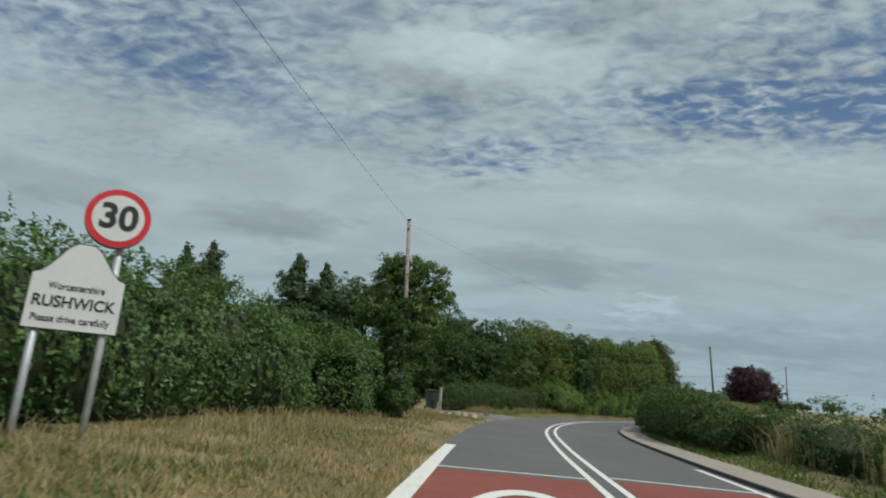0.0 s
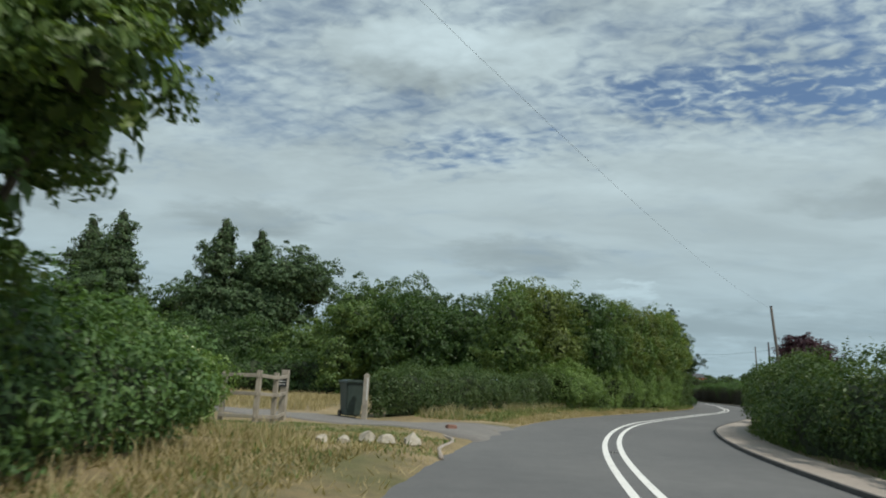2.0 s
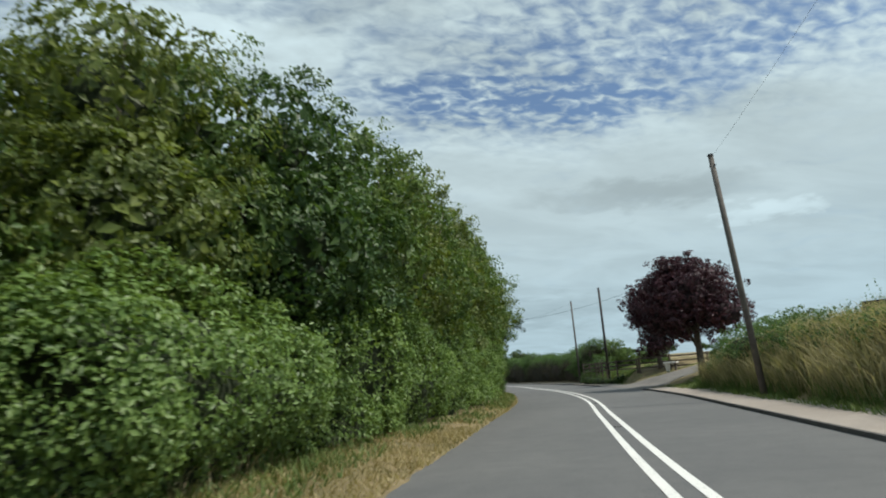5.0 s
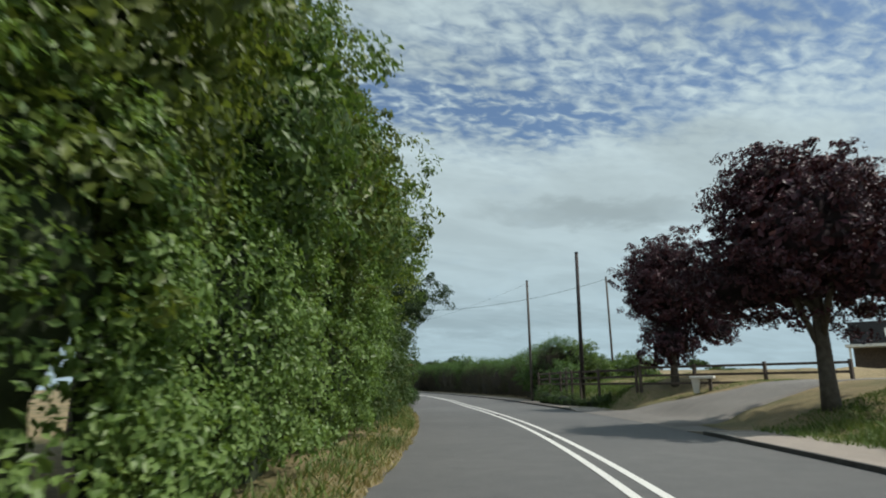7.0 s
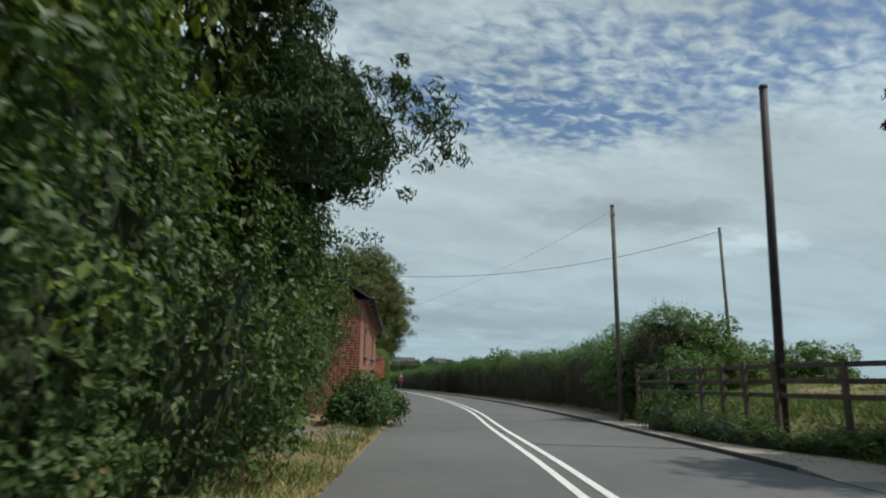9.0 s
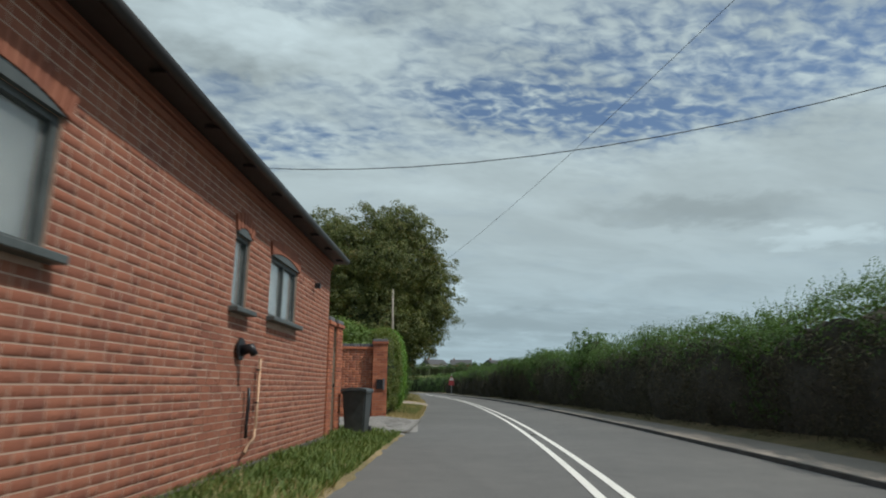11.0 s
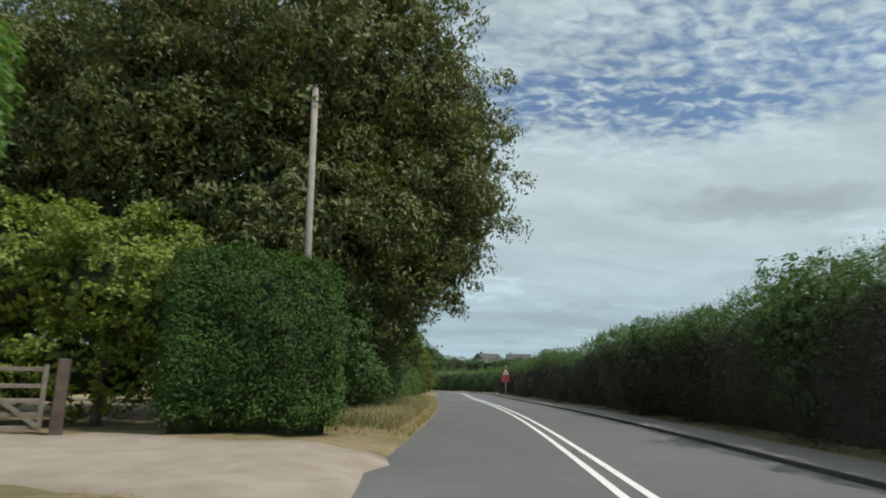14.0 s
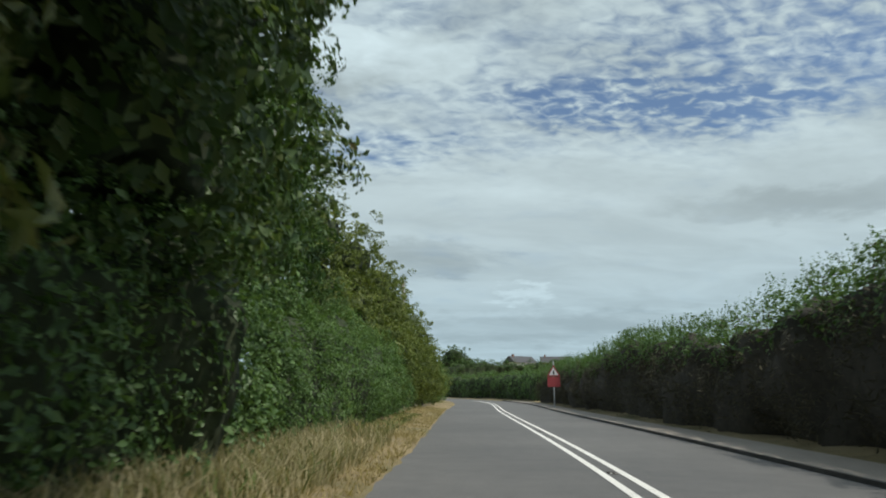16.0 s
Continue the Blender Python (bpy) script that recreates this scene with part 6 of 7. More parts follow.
def pillar(at, rz, wide, height, label, name="gate_pillar", skip=()):
    t = thing(name, label, "gate pillar", at, rz)
    h = wide / 2
    part("core", box((wide - 0.05, wide - 0.05, height), Matrix.Translation((0, 0, height / 2))), MORTAR_PALE, t)
    course = 0.0785
    rows = int(height / course)
    lib = {}
    for r in range(rows):
        z = (r + 0.5) * course
        for side in range(4):
            a = side * 90
            # alternate bond: two stretchers, or header-stretcher-header
            spans = ((-h, 0.0), (0.0, h)) if (r + side) % 2 else ((-h + 0.0, -h + wide * 0.27), (-h + wide * 0.27, h - wide * 0.27), (h - wide * 0.27, h))
            for x0, x1 in spans:
                key = round(x1 - x0 - 0.010, 3)
                if key not in lib:
                    lib[key] = brick_mesh(key, 0.035, course - 0.011, BRICK, 0.004)
                ob = put("brick", lib[key], t)
                ob.matrix_local = pose(0, 0, 0, 0, 0, a) @ pose((x0 + x1) / 2, -h + 0.0155 + RNG.uniform(-0.003, 0.003), z)
    part("cap_course", box((wide + 0.07, wide + 0.07, 0.075), Matrix.Translation((0, 0, rows * course + 0.038)), 0.008), BRICK, t, "projecting brick course")
    cap = part("cap", box((wide + 0.02, wide + 0.02, 0.085), Matrix.Translation((0, 0, rows * course + 0.12)), 0.012), DARK_CAP, t, "blue-grey engineering brick cap")
    return t


P1 = Vector((HX, HY, 0)) + HD * 0.23 - HN * 0.18
pillar((P1.x, P1.y, 0.1), H_RZ, 0.42, 2.2, "slim red brick gate pillar against the house")
pillar((28.75, 103.42, 0.08), H_RZ - 3, 0.48, 2.28, "red brick gate pillar with blue-grey cap")
pillar((30.92, 110.1, 0.04), -8, 0.47, 2.48, "red brick gate pillar with black letter box")


def letter_box():
    t = thing("letter_box", "black metal letter box set in the brick pillar", "letter box", (30.92, 110.1, 0.04), -8)
    part("body", box((0.2, 0.06, 0.31), Matrix.Translation((0.0, -0.25, 1.14)), 0.008), BLACK_METAL, t)
    part("flap", box((0.17, 0.012, 0.05), Matrix.Translation((0.0, -0.286, 1.23))), BLACK_METAL, t)
    for x in (0.135,):
        part("surround", box((0.055, 0.05, 0.36), Matrix.Translation((x, -0.245, 1.14)), 0.006), DARK_CAP, t)
    n = thing("name_plaque", "grey-blue slate plaque on the brick pillar", "plaque", (30.92, 110.1, 0.04), -8)
    part("slate", box((0.012, 0.34, 0.18), Matrix.Translation((0.246, -0.06, 1.62)), 0.003), FRAME_GREY, n)
    for z in (1.65, 1.60):
        part("lettering_bar", box((0.006, 0.17, 0.018), Matrix.Translation((0.254, 0.0, z))), PAPER, n)


letter_box()


def plank_gate():
    a = Vector((P1.x, P1.y, 0)) + HD * 0.22 + HN * 0.14
    t = thing("garden_gate", "closed brown boarded garden gate with arched top", "gate", (a.x, a.y, 0.12), H_RZ + 2)
    w = 0.86
    for i in range(7):
        x = w * (i + 0.5) / 7
        h = 1.66 + 0.22 * math.sin(math.pi * (i + 0.5) / 7)
        part("board", box((w / 7 - 0.006, 0.03, h), Matrix.Translation((x, 0.05, h / 2)), 0.004), GATE_WOOD, t)
    for z in (0.35, 1.0, 1.6):
        part("ledge", box((w, 0.03, 0.1), Matrix.Translation((w / 2, 0.085, z))), GATE_WOOD, t)
    part("latch", tube([(w - 0.12, 0.03, 1.0), (w - 0.12, 0.0, 1.0)], [0.03, 0.03], 10), BLACK_METAL, t)
    part("gate_stop", box((0.09, 0.1, 2.25), Matrix.Translation((w + 0.03, 0.07, 1.12)), 0.006), GATE_WOOD, t)


plank_gate()
wheelie_bin((29.42, 103.52, 0.06), H_RZ - 95, PLASTIC, "black wheelie bin standing by the brick gate pillar", 1.0)


def garden_wall():
    a, b = Vector((30.70, 110.14, 0)), Vector((22.6, 110.5, 0))
    d = (a - b)
    rz = math.degrees(math.atan2(d.y, d.x))
    L, hgt = d.length, 2.27
    t = thing("garden_wall", "red brick garden wall with blue-grey brick coping", "wall", (b.x, b.y, 0.05), rz)
    core = part("core", box((L, 0.16, hgt), Matrix.Translation((L / 2, 0.1, hgt / 2))), MORTAR_PALE, t)
    brick_face(core, 0, L, 0.0, hgt - 0.01, BRICK, (), (L - 2.2, L, 0.0, 2.2), 0.0785, 0.225, y=0.02, depth=0.008)
    part("cap_course", box((L, 0.27, 0.075), Matrix.Translation((L / 2, 0.09, hgt + 0.03)), 0.006), BRICK, t)
    n = int(L / 0.11)
    lib = brick_mesh(0.1, 0.24, 0.10, DARK_CAP, 0.008)
    for i in range(n):
        ob = put("coping_brick", lib, t)
        ob.location = ((i + 0.5) * L / n, 0.09, hgt + 0.115 + RNG.uniform(-0.004, 0.004))


garden_wall()
paved = lane("driveway", "grey block-paved drive between brick pillars", [(33.2, 106.4, 2.6), (31.2, 106.9, 2.7), (28.6, 107.2, 2.7), (24, 107.4, 2.6), (18, 107.4, 2.6)], 2, PAVER, 0.035)

hedge("hedge", "ivy and hedge showing over the garden wall", [(22.5, 111.6, 0.6, 3.2), (28.5, 111.35, 0.6, 3.0), (30.75, 111.15, 0.5, 2.9)], 0.5, 2.7, LEAF_ELDER, 0.07, 5200, 0.2, both=0.3, shoots=7, shoot_len=0.35, thick=0.4, tuft=3.2, pockets=0.3)
tree("garden_tree", "loose grey-green garden tree behind the wall", (25.6, 114.0, 0), 7.6, [((0, 0, 5.6), (2.6, 2.2, 1.9)), ((1.9, 0.1, 4.1), (1.5, 1.4, 1.3)), ((-2.2, 0, 5.0), (2.2, 2.0, 1.9)), ((0.4, 0.1, 3.4), (2.4, 1.6, 1.4))], LEAF_OLIVE, 0.085, 1700, 34, 0.32, 0.1, core=BARK, shrink=0.12, gaps=0.3, rough=0.45, inner=0.9)
hedge("hedge", "browned beech end of the roadside hedge", [(30.95, 110.75, 0.42, 2.8), (31.3, 112.0, 0.5, 2.85), (31.6, 113.2, 0.5, 2.8)], 0.5, 2.8, LEAF_BEECH, 0.055, 5200, 0.14, ends=0.15, both=0.2, pockets=0.36, square=5.0, thick=0.3, tuft=2.6)
hedge("hedge", "tall clipped bright green roadside hedge", [(31.5, 112.9, 0.62, 2.85), (32.1, 116.0, 0.65, 3.05), (32.7, 120.0, 0.65, 3.3), (33.1, 124.6, 0.65, 3.5)], 0.65, 3.0, LEAF_PRIVET, 0.085, 5200, 0.15, ends=0.15, both=0.12, pockets=0.34, square=5.0, thick=0.3, tuft=2.2, aspect=0.34, shoots=10, shoot_len=0.3)

lane("driveway", "pinkish gravel entrance beside the field gate", [(38.0, 126.2, 3.0), (35.6, 127.6, 2.4), (32.5, 129.2, 2.1), (27, 131.5, 2.2)], 2, GRAVEL, 0.035)


def field_gate():
    t = thing("field_gate", "weathered five-bar timber field gate, closed", "gate", (31.0, 132.2, 0.1), 196)
    w = 2.6
    for x in (0.04, w - 0.04):
        part("stile", box((0.08, 0.06, 1.2), Matrix.Translation((x, 0, 0.66)), 0.006), GATE_GREY, t)
    for z in (0.15, 0.38, 0.62, 0.88, 1.18):
        part("bar", box((w - 0.17, 0.05, 0.08), Matrix.Translation((w / 2, 0, z)), 0.006), GATE_GREY, t)
    d = math.degrees(math.atan2(1.0, w * 0.5))
    part("brace", box((math.hypot(1.0, w * 0.5), 0.03, 0.08), pose(w * 0.27, 0.042, 0.66, 0, -d, 0)), GATE_GREY, t)
    part("brace", box((math.hypot(1.0, w * 0.5), 0.03, 0.08), pose(w * 0.73, 0.042, 0.66, 0, d, 0)), GATE_GREY, t)
    p = thing("gate_post", "dark square timber post at the field gate", "gate post", (31.22, 132.28, 0.1), 16)
    part("shaft", box((0.2, 0.2, 1.75), Matrix.Translation((0, 0, 0.5)), 0.012), DARK_WOOD, p)


field_gate()
hedge("hedge", "dark clipped cypress hedge round the corner of the entrance", [(32.9, 132.4, 0.8, 3.35), (34.1, 132.7, 0.9, 3.4), (35.3, 132.7, 0.9, 3.35), (36.1, 133.05, 0.8, 3.2)], 0.85, 3.0, LEAF_CYPRESS, 0.08, 9000, 0.16, ends=0.15, both=0.25, thick=0.12, pockets=0.28, tuft=3.0, square=4.2, shoots=14, shoot_len=0.28, aspect=0.35)
tree("shrub", "yellow-green spreading shrub behind the field gate", (31.2, 134.2, 0), 5.2, [((0, 0, 3.3), (2.0, 1.5, 1.8)), ((1.6, -0.6, 2.7), (1.4, 1.1, 1.5)), ((-2.2, 0, 3.4), (2.0, 1.5, 1.8)), ((-4.4, 0.5, 3.2), (2.0, 1.5, 1.9)), ((-1.0, 0.4, 1.3), (3.6, 1.2, 1.3)), ((-4.6, 0.6, 1.3), (2.6, 1.2, 1.3))], LEAF_GOLD, 0.11, 1000, 36, 0.36, 0.1, category="shrub", shrink=0.8, gaps=0.15, face=(0.3, -0.95, 0.2))

CH = (35.5, 139.8, 0)
tree("horse_chestnut", "large spreading horse chestnut with browning leaves over the road", CH, 15.5, [((-1.0, 0, 10.6), (6.8, 6.4, 5.2)), ((2.2, 1.0, 7.4), (4.2, 4.2, 4.6)), ((-5.2, -0.5, 9.0), (5.2, 5.0, 4.6)), ((-4.5, 0, 12.3), (3.8, 4.0, 3.0)), ((0.6, -1.2, 13.5), (3.4, 3.4, 3.0)), ((-1.5, -2.0, 5.6), (5.0, 3.6, 3.0)), ((3.6, 1.6, 5.2), (2.2, 2.4, 1.9)), ((1.2, 1.5, 3.6), (2.6, 3.6, 2.4)), ((3.4, 1.0, 10.3), (3.3, 3.3, 3.3)), ((5.0, 2.2, 7.6), (2.1, 2.3, 1.7)), ((-9.0, 0.5, 8.0), (4.2, 4.2, 4.0)), ((-8.5, 0.5, 11.2), (3.8, 3.8, 3.0)), ((-6.5, -0.5, 5.2), (4.0, 3.0, 2.6)), ((-5.0, -1.0, 3.0), (3.2, 2.4, 2.4)), ((-9.5, 0, 4.2), (3.6, 3.0, 3.0))], LEAF_CHEST, 0.18, 4600, 46, 0.68, 0.45, shrink=0.83, gaps=0.24, rough=0.32, inner=1.1, aspect=0.42, limbs=7, face=(0.6, -0.75, 0.0))
hedge("hedge", "green bramble and laurel under the chestnut", [(34.6, 135.8, 0.8, 1.7), (36.0, 138.6, 1.0, 1.8), (37.1, 142.0, 1.2, 2.5), (37.7, 146, 1.2, 3.0), (38.1, 149, 1.2, 3.0)], 1.0, 2.9, LEAF_HEDGE, 0.085, 1500, 0.55, both=0.4, shoots=5, shoot_len=0.6, pockets=0.5)
# the two darkest of these trees have the chestnut's shade in their leaf colour
for x, y, h, r, m_ in ((30.5, 143.0, 8.5, 3.2, LEAF_SHADE), (25.5, 141.0, 8.5, 3.2, LEAF_BELT), (32.8, 147.5, 9.0, 3.2, LEAF_SHADE), (28.0, 151.0, 9.5, 3.6, LEAF_BELT), (34.2, 139.6, 7.0, 2.4, LEAF_HEDGE), (37.1, 145.5, 10.5, 3.1, LEAF_BRAMBLE), (36.6, 150.5, 11.0, 3.0, LEAF_BELT), (36.9, 154.0, 10.0, 2.6, LEAF_BELT)):
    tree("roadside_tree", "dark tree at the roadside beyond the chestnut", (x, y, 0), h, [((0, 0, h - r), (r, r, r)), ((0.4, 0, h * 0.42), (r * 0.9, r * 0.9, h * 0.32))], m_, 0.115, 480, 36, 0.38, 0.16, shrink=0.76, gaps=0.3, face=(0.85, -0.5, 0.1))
hedge("hedge", "sunlit grassy-green roadside hedge beyond the chestnut", [(38.4, 149.5, 1.0, 2.5), (39.2, 154, 1.1, 2.8), (40.2, 160, 1.1, 2.8), (41.2, 165.5, 1.0, 2.4)], 1.1, 2.8, LEAF_HEDGE, 0.075, 2400, 0.35, both=0.1, shoots=14, shoot_len=0.45, square=2.3, aspect=0.4)
for x, y, h, r in ((38.4, 157.6, 8.0, 1.8), (39.4, 161.2, 7.8, 1.8), (40.4, 164.8, 7.3, 1.8), (41.2, 168.4, 6.8, 1.7), (42.0, 172.2, 6.0, 1.7), (42.9, 176.2, 5.5, 1.6), (43.7, 180.0, 5.0, 1.5)):
    tree("cypress", "rounded golden-green cypress in a roadside row", (x, y, 0), h, [((0, 0, h * 0.42), (r, r, h * 0.42)), ((0.1, 0.2, h * 0.7), (r * 0.72, r * 0.72, h * 0.30)), ((0.3, -0.5, h * 0.3), (r, r * 0.9, h * 0.3))], LEAF_OLIVE, 0.12, 330, 30, 0.30, 0.12, shrink=0.82, gaps=0.22, rough=0.34, aspect=0.35, face=(0.75, -0.65, 0.1))
hedge("hedge", "untrimmed roadside hedge by the far bend", [(43.4, 183, 1.2, 3.4), (45.6, 194, 1.2, 3.4), (46.2, 207, 1.3, 3.4), (43.0, 221, 1.3, 3.4)], 1.2, 2.6, LEAF_HEDGE, 0.14, 380, 0.4, shoots=3)


def warning_sign():
    t = thing("warning_sign", "red-bordered triangular warning sign on a grey post by the hedge", "road sign", (*[float(v) for v in on_road(station(178.6), float(half_right(station(178.6))) + 0.55)], 0.06), -14)
    part("post", tube([(0, 0.04, -0.3), (0, 0.04, 2.9)], [0.04, 0.04], 10), STEEL, t)
    # border and plate take the red darkened for the hedge's shade
    part("border", prism([(-0.42, 1.92), (0.42, 1.92), (0, 2.65)], 0.02), SHADE_RED, t)
    part("face", prism([(-0.29, 2.0), (0.29, 2.0), (0, 2.5)], 0.03), SIGN_WHITE, t)
    part("symbol", box((0.1, 0.034, 0.26), Matrix.Translation((0, 0, 2.16))), SIGN_BLACK, t)
    part("plate", box((0.8, 0.02, 0.62), Matrix.Translation((0, 0, 1.58)), 0.004), SHADE_RED, t, "red rectangular plate")


warning_sign()

# ---------------------------------------------------------------- distance
def height_at(x, y):
    return float(land(np.array([[x, y]], float))[0])


for i in range(34):
    a = radians(-95 + 4.6 * i + RNG.normal(0, 1.2))
    d_ = RNG.uniform(190, 330)
    x, y = 45 + d_ * math.sin(-a), 150 + d_ * math.cos(a)
    s_, o_ = road_coords([[x, y]])
    if abs(o_[0]) < 12:
        continue
    h = RNG.uniform(4, 7)
    r = RNG.uniform(3, 6)
    tree("distant_tree", "hazy dark tree on the skyline", (x, y, height_at(x, y)), h, [((0, 0, h * 0.5), (r, r, h * 0.5)), ((r * 0.9, 0, h * 0.4), (r * 0.8, r * 0.8, h * 0.36))], LEAF_BELT, 0.8, 40, 24, 0.9, 0.3, shrink=0.9, limbs=0)
for x, y, h, r in ((70, 360, 10.5, 5.5), (60, 352, 5.0, 4.5), (84, 378, 4.5, 4.0), (93, 372, 4.8, 4.0), (104, 366, 4.2, 3.5), (116, 372, 5.2, 4.0), (110, 335, 3.6, 3.0), (126, 352, 5.0, 4.5), (140, 360, 5.5, 5.0)):
    tree("distant_tree", "rounded dark tree on the far rise", (x, y, height_at(x, y)), h, [((0, 0, h * 0.5), (r, r, h * 0.5)), ((r * 0.6, 0, h * 0.3), (r * 0.9, r * 0.9, h * 0.36)), ((-r * 0.5, 0, h * 0.3), (r * 0.9, r * 0.9, h * 0.36))], LEAF_BELT, 0.55, 110, 24, 0.8, 0.3, shrink=0.95, gaps=0.05, limbs=0)
hedge("hedge", "dark line of trees and scrub along the far rise", [(46, 312, 2.5, 1.8), (62, 326, 2.5, 2.6), (82, 333, 2.5, 1.7), (104, 333, 2.5, 2.2), (126, 328, 2.5, 1.8), (152, 318, 2.5, 2.4)], 2.5, 2.2, LEAF_BELT, 0.42, 90, 0.9, both=0.1, square=2.3, thick=0.3)


def far_house(x, y, rz, wall_mat, roof_mat, label):
    t = thing("far_house", label, "house", (x, y, height_at(x, y) - 0.4), rz)
    part("wall", box((9, 7, 3.2), Matrix.Translation((0, 0, 1.6))), wall_mat, t)
    r = part("roof", prism([(-3.9, 3.2), (3.9, 3.2), (0, 5.5)], 9.6), roof_mat, t)
    r.rotation_euler = (0, 0, radians(90))
    part("chimney", box((0.8, 0.6, 1.4), Matrix.Translation((0, 3.0, 5.4))), CLAY, r)
    for x_ in (-2.6, 2.6):
        w_ = part("window", box((1.1, 0.1, 1.2), Matrix.Translation((x_, -3.52, 1.6))), FRAME_GREY, t)
        part("pane", box((0.9, 0.1, 1.0), Matrix.Translation((x_, -3.54, 1.6))), GLASS, w_)


far_house(92, 352, 20, PLASTER, SLATE, "white rendered house with grey roof on the far rise")
far_house(104, 352, -15, BRICK, SLATE, "brick house with grey roof on the far rise")
far_house(119, 350, 30, BRICK, SLATE, "brick house with grey slate roof on the far rise")

# ---------------------------------------------------------------- grass
grass("dry_grass", "sun-bleached long grass on the verge", np.concatenate([beside(S0 - 4, station(13), -0.15, -4.8, 26000, 0.2), beside(station(13), station(27), -0.9, -4.8, 24000, 0.34), beside(S0 - 4, station(12), -0.05, -1.5, 5000), beside(station(12), station(27), -0.1, -1.0, 900, 0.4)]), 0.13, STRAW)
grass("green_grass", "patchy green grass on the verge", np.concatenate([beside(S0 - 8, station(12), -1.2, -5.0, 16000, 0.42), beside(S0 - 8, station(27), -1.0, -4.4, 15000, 0.45), beside(station(25.5), station(29.0), -0.3, -5.5, 2500, 0.5)]), 0.12, GREEN_GRASS)
ix, iy = RNG.uniform(-5.4, 0.15, 30000), RNG.uniform(26.6, 32.4, 30000)
on_ = iy < np.interp(ix, [-5.4, -2.0, -1.1, -0.4, 0.15], [32.5, 32.3, 31.9, 31.1, 29.8])
island = np.stack([ix[on_], iy[on_]], 1)
green_ = vnoise(np.c_[island * 0.9, np.zeros(len(island))], 13) + RNG.normal(0, 0.14, len(island)) > 0.36
grass("short_grass", "short sun-dried grass on the corner by the drive", island[~green_], 0.06, STRAW, 0.7, 0.006)
grass("short_grass", "short green grass on the corner by the drive", island[green_], 0.06, GREEN_GRASS, 0.7, 0.006)
grass("tall_dry_grass", "tall straw-coloured grass at the hedge foot", np.concatenate([beside(S0 - 8, station(27), -2.2, -4.6, 7500, 0.42)]), 0.36, STRAW, 0.35, 0.007)
grass("tall_dry_grass", "tall dry weeds at the foot of the low hedge", beside(station(35.5), station(50), -1.9, -4.4, 7000, 0.45), 0.42, PALE_STRAW, 0.45, 0.008)
grass("dry_grass", "dry grass strip before the low hedge", np.concatenate([beside(station(35.5), station(54), -0.1, -3.6, 36000, 0.15), beside(station(50), station(80), -0.02, -0.9, 9000, 0.3)]), 0.11, STRAW)
grass("green_grass", "green weeds before the low hedge", np.concatenate([beside(station(35.5), station(56), -0.8, -4.6, 22000, 0.4), beside(station(56), station(94), -0.15, -1.0, 9000, 0.4)]), 0.2, GREEN_GRASS)
grass("tall_dry_grass", "tall golden grasses on the roadside bank", np.concatenate([beside(station(43), station(66.5), 1.65, 4.2, 62000, 0.34), beside(S0, station(24), 2.2, 6.0, 14000, 0.4)]), 1.0, PALE_STRAW, 0.32, 0.013)
grass("tall_green_grass", "tall green weeds low on the roadside bank", beside(station(42), station(67), 1.5, 2.6, 12000, 0.35), 0.5, GREEN_GRASS, 0.35, 0.008)
grass("green_grass", "green grass on the roadside bank", np.concatenate([beside(station(40), station(70), 1.05, 3.4, 24000, 0.35), beside(S0 - 6, station(44), 1.0, 2.2, 14000, 0.35), beside(station(80.5), station(93), 1.3, 3.6, 9000), beside(station(62), station(68), 1.6, 7.5, 14000, 0.2)]), 0.2, GREEN_GRASS)
grass("short_grass", "short yellow-green verge grass by the side road", np.concatenate([beside(station(80.5), station(93), 1.2, 6.0, 26000), beside(station(66), station(70.5), 1.4, 5.0, 12000), beside(station(65), station(69.8), 3.0, 9.0, 12000)]), 0.09, GREEN_GRASS, 0.6, 0.008)
gx, gy = RNG.uniform(29.0, 34.0, 16000), RNG.uniform(73.0, 81.0, 16000)
on_ = (gx > np.interp(gy, [73.0, 75.2, 76.8, 78.6, 79.8], [32.4, 31.1, 30.6, 30.0, 29.2])) & (gx < np.interp(gy, [73.0, 75.0, 76.1, 77.8, 80.2], [34.0, 32.9, 32.2, 31.3, 31.1]))
grass("short_grass", "short olive lawn before the side-road fence", np.stack([gx[on_], gy[on_]], 1), 0.08, GREEN_GRASS, 0.6, 0.008)
grass("dry_grass", "dry verge by the houses and hedges", np.concatenate([beside(station(78), station(96), -0.1, -1.3, 9000, 0.35), beside(station(109), station(124.3), -0.1, -2.0, 22000, 0.15), beside(station(131.5), station(175), -0.1, -1.9, 24000, 0.3)]), 0.11, STRAW)
grass("green_grass", "green verge before the house", np.concatenate([beside(station(93), station(103.6), -0.15, -3.4, 34000, 0.1), beside(station(112), station(123.5), -0.3, -1.3, 7000, 0.4), beside(station(133), station(165), -0.8, -2.2, 12000, 0.45)]), 0.14, GREEN_GRASS)
grass("tall_dry_grass", "tall dry grass and seed heads before the chestnut", np.concatenate([beside(station(133.5), station(152), -0.5, -2.8, 17000, 0.36)]), 0.42, PALE_STRAW, 0.45, 0.008)
grass("tall_green_grass", "green weeds among the dry grass before the chestnut", beside(station(133.8), station(152), -0.6, -2.8, 5500, 0.45), 0.3, GREEN_GRASS, 0.4, 0.012)
grass("straw_field", "pale straw field beyond the drive", np.stack([RNG.uniform(-24, -4.5, 16000), RNG.uniform(38, 54, 16000)], 1), 0.35, STRAW, 0.3, 0.012)

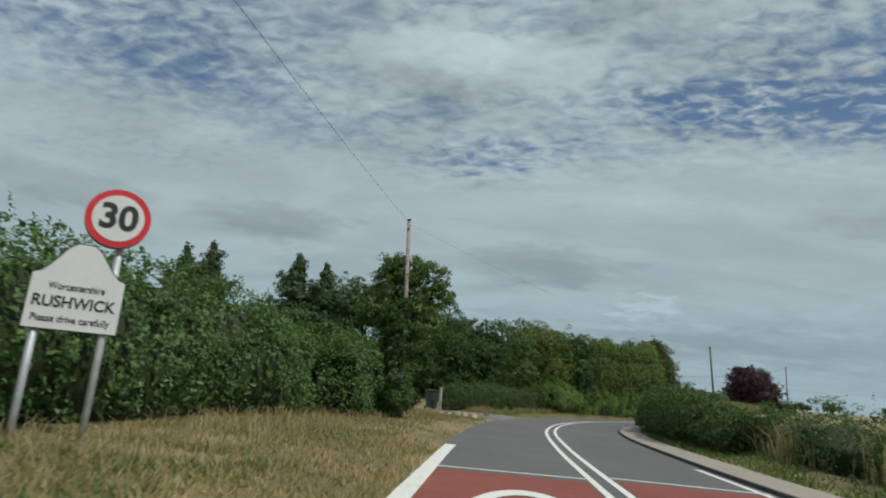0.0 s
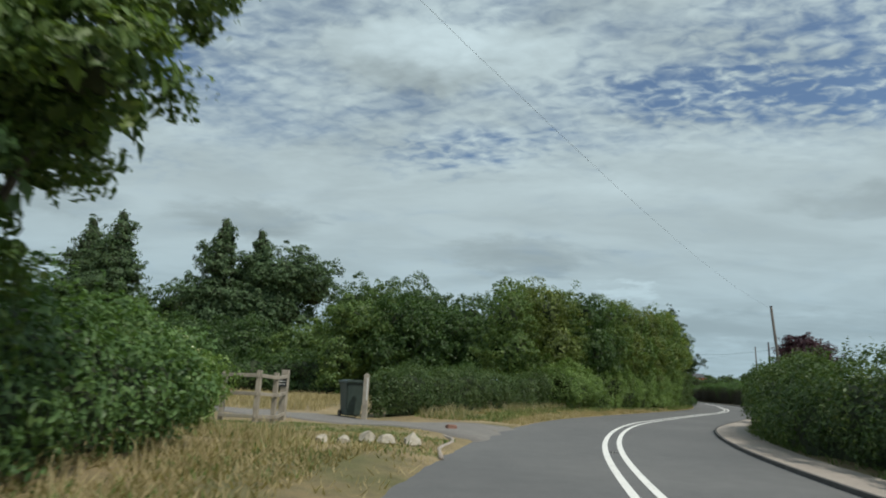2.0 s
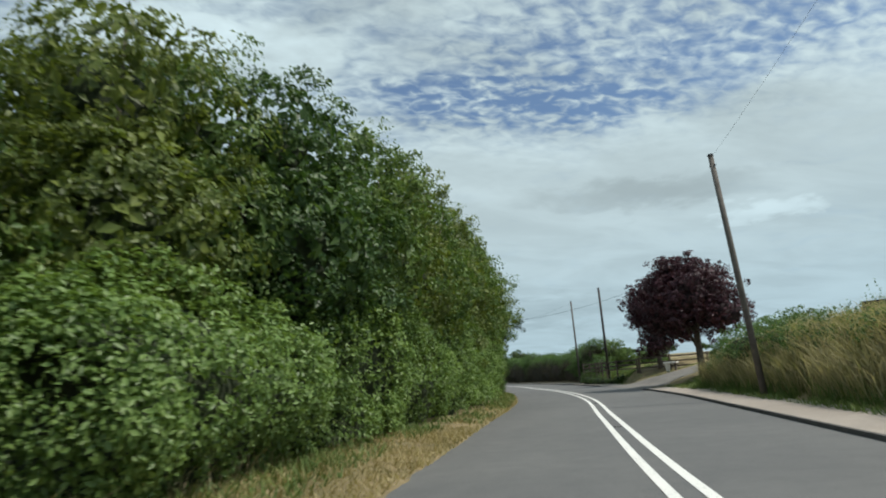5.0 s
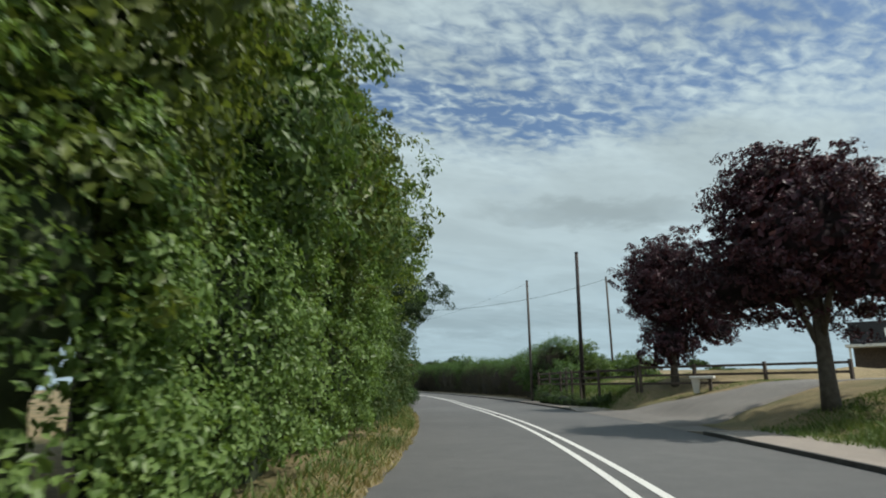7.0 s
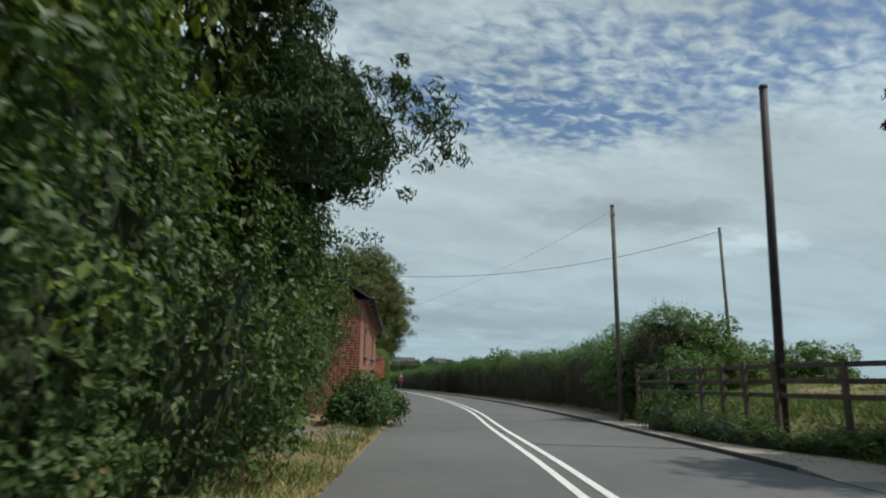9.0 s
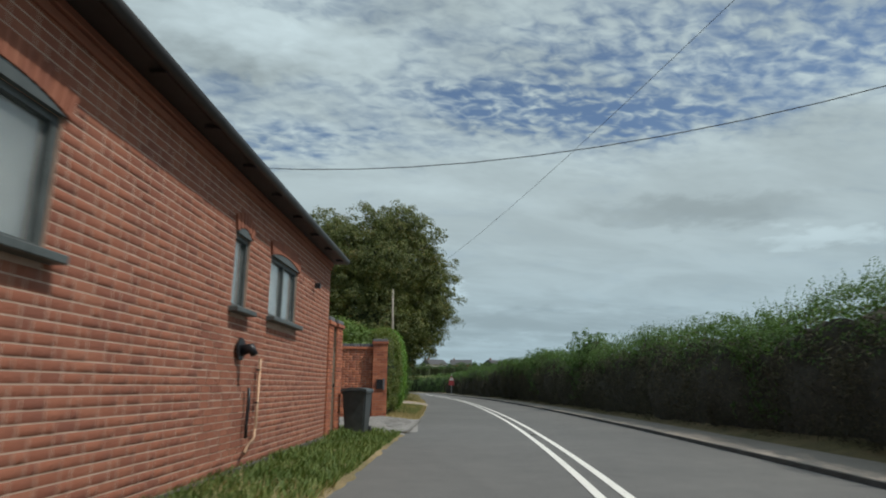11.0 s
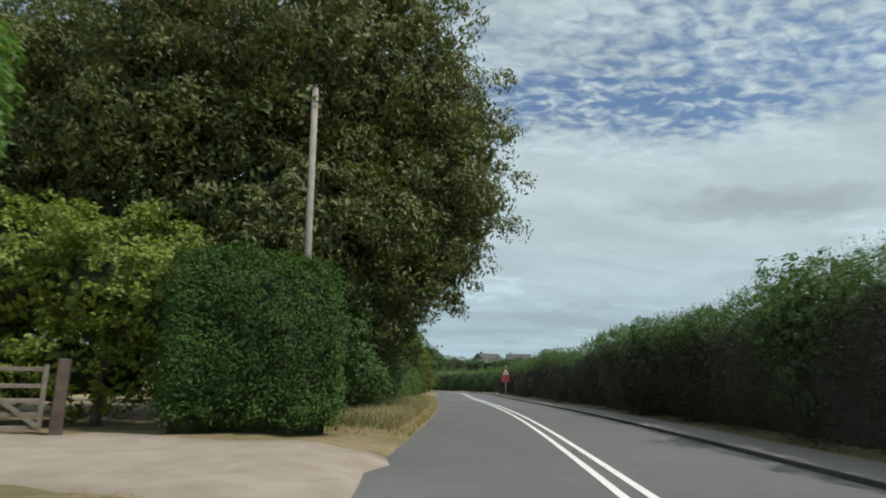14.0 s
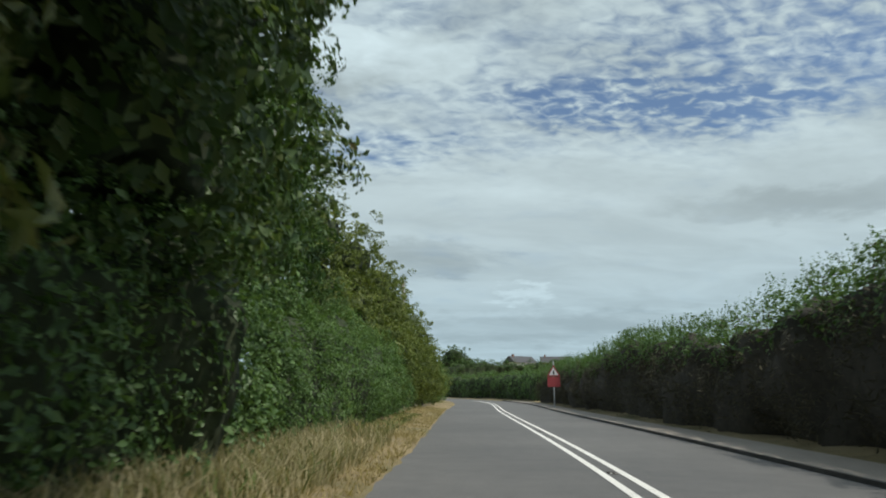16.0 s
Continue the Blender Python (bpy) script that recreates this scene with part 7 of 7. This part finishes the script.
# bush and grey opening before the house
hedge("hedge", "low sprawling bush at the drive opening before the house", [(24.2, 87.4, 0.5, 0.75), (25.2, 88.7, 0.6, 0.85), (25.9, 90.2, 0.45, 0.6)], 0.7, 1.0, LEAF_BELT, 0.08, 3200, 0.3, square=2.2, category="shrub", thick=0.4, pockets=0.3, tuft=3.0)
lane("driveway", "short grey tarmac opening before the house", [(26.2, 85.0, 1.0), (24.6, 85.6, 0.9), (22.4, 86.2, 0.8)], 0.9, SIDE_TAR, 0.03)


def roadside_building():
    """A dark boarded building with a white canopy on posts, well behind the side road."""
    t = thing("boarded_building", "dark boarded building with lettered fascia and white canopy", "building", (101.0, 101.0, 0.6), 118)
    part("wall", box((24.0, 9.0, 4.6), Matrix.Translation((0, -4.8, 2.0))), DARK_WOOD, t)
    part("fascia", box((24.4, 0.4, 3.0), Matrix.Translation((0, 0.0, 5.9))), BLACK_METAL, t, "dark board with pale lettering")
    part("canopy", box((24.8, 4.2, 0.34), Matrix.Translation((0, 2.0, 4.25))), PLASTER, t, "white flat canopy edge")
    for x in (-12.0, -4.0, 4.0, 12.0):
        part("post", box((0.22, 0.22, 5.0), Matrix.Translation((x, 3.6, 1.6))), PLASTER, t)
    for i, w in enumerate((0.3, 0.8)):
        part("lettering_bar", box((w, 0.05, 1.3 - 0.5 * (i % 2)), Matrix.Translation((8.2 - 1.15 * i, 0.24, 5.8 - 0.25 * (i % 2)))), PAPER, t)


roadside_building()

hedge("hedge", "low brown-green scrub in front of the rail fence", [(30.9, 79.4, 0.25, 0.35), (30.85, 81.6, 0.3, 0.42), (31.5, 84.2, 0.35, 0.45), (32.6, 87.3, 0.4, 0.6)], 0.5, 0.8, LEAF_BRAMBLE, 0.06, 1100, 0.3, shoots=5, shoot_len=0.4, square=2.2, category="shrub")


def road_studs():
    """Reflecting studs set between the two white lines."""
    k = 0
    for sta in np.arange(station(2), station(170), 9.0):
        x, y = on_road(sta, 0.0)
        d = on_road(sta + 0.5, 0.0) - np.array((x, y))
        t = thing("road_stud", "small reflecting road stud between the white lines", "road stud", (float(x), float(y), 0.0), math.degrees(math.atan2(d[1], d[0])), "studs along the road")
        part("casing", box((0.16, 0.12, 0.022), Matrix.Translation((0, 0, 0.008)), 0.006), KERB, t)
        for dy in (-0.03, 0.03):
            part("reflector", box((0.012, 0.03, 0.012), Matrix.Translation((-0.078, dy, 0.013))), PAPER, t)


road_studs()

# dark ivy round the pole, and growth under the chestnut
tree("ivy", "dark ivy climbing the telegraph pole in the hedge", (-2.8, 19.5, 0.05), 3.6, [((0.0, 0.0, 1.1), (0.65, 0.5, 1.2)), ((0.0, 0.15, 2.5), (0.5, 0.45, 1.0)), ((0.1, 0.3, 3.3), (0.6, 0.5, 0.6))], LEAF_BELT, 0.075, 420, 34, 0.2, 0.03, category="ivy", shrink=0.7, gaps=0.15, limbs=1)
tree("shrub", "upright green hawthorn bush under the chestnut", (36.3, 137.0, 0.05), 4.2, [((0, 0, 2.4), (0.95, 0.9, 1.6)), ((0.3, 0.5, 1.3), (0.95, 0.9, 1.1)), ((-0.6, -0.5, 1.6), (0.8, 0.8, 1.3))], LEAF_HEDGE, 0.085, 560, 36, 0.26, 0.05, category="shrub", shrink=0.45, gaps=0.2, limbs=2)
tree("shrub", "low bramble bush at the verge", (37.0, 139.6, 0.05), 1.5, [((0, 0, 0.6), (0.6, 0.9, 0.7))], LEAF_BRAMBLE, 0.07, 240, 30, 0.2, 0.03, category="shrub", limbs=1)
tree("shrub", "round green bush on top of the bank", (14.6, 45.2, 0.7), 2.1, [((0, 0, 1.0), (1.2, 1.2, 1.1))], LEAF_HEDGE, 0.08, 380, 32, 0.26, 0.04, category="shrub", limbs=1)


def flower_spikes():
    """Tall plume-like spikes standing above the hedge behind the village sign."""
    pos = []
    for i in range(26):
        x, y = -8.3 + 3.4 * RNG.random(), 9.0 + 4.5 * RNG.random()
        z, h = 2.3 + 0.2 * RNG.random(), 0.5 + 0.4 * RNG.random()
        u = np.linspace(0, 1, 46)
        a = RNG.random(46) * 2 * math.pi
        w = 0.06 * (1 - u) + 0.01
        pos.append(np.stack([x + np.cos(a) * w + 0.08 * u * RNG.normal(), y + np.sin(a) * w, z + u * h], 1))
    p = np.concatenate(pos)
    put("flower_spikes", leaf_mesh("flower_spikes", p, RNG.normal(0, 1, p.shape), 0.05, LEAF_BRAMBLE, 0.4), None, "tall dry plume-like spikes above the hedge", "plants", "stuff")


flower_spikes()

hedge("hedge", "dense dark growth along the far edge of the straw field", [(-34, 66, 1.5, 2.7), (-24, 63.5, 1.5, 2.5), (-12, 61.0, 1.5, 2.4), (-4, 58.5, 1.5, 2.3), (1.5, 55.5, 1.3, 2.2)], 1.5, 2.5, LEAF_BELT, 0.17, 520, 0.5, both=0.1, square=2.3, thick=0.4, shoots=3, shoot_len=0.7)


def block_paving():
    """Rectangular blocks laid in staggered rows over the drive between the pillars."""
    lib = brick_mesh(0.194, 0.094, 0.03, PAVER, 0.004)
    vs, fs = [], []
    base = np.array([(x, y, z) for x in (-0.097, 0.097) for y in (-0.047, 0.047) for z in (-0.01, 0.012)])
    quads = np.array([(1, 3, 7, 5), (0, 1, 5, 4), (2, 6, 7, 3), (0, 2, 3, 1), (4, 5, 7, 6)])
    px, py = [], []
    for i in range(52):
        for j in range(24):
            px.append(28.2 + 0.2 * j + (0.1 if i % 2 else 0))
            py.append(104.75 + 0.1 * i)
    pts = np.stack([px, py], 1)
    s_, o_ = road_coords(pts)
    pts = pts[-o_ > half_left(s_) + 0.04]
    z = land(pts) + 0.036
    near = pts[:, 0] > np.sort(pts[:, 0])[-290]
    for (x, y), zz, single in zip(pts, z, near):
        if single:
            ob = put("paving_block", lib, paved)
            ob.matrix_world = pose(x, y, zz - 0.004 + RNG.uniform(-0.002, 0.002), 0, 0, 0)
        else:
            fs.append(quads + 8 * len(vs))
            vs.append(base + (x, y, zz + RNG.uniform(-0.002, 0.002)))
    me = mesh_np("paving_blocks", np.concatenate(vs), np.concatenate(fs), np.full(5 * len(vs), 4), PAVER)
    put("paving_blocks", me, paved, "", "", "stuff")


block_paving()
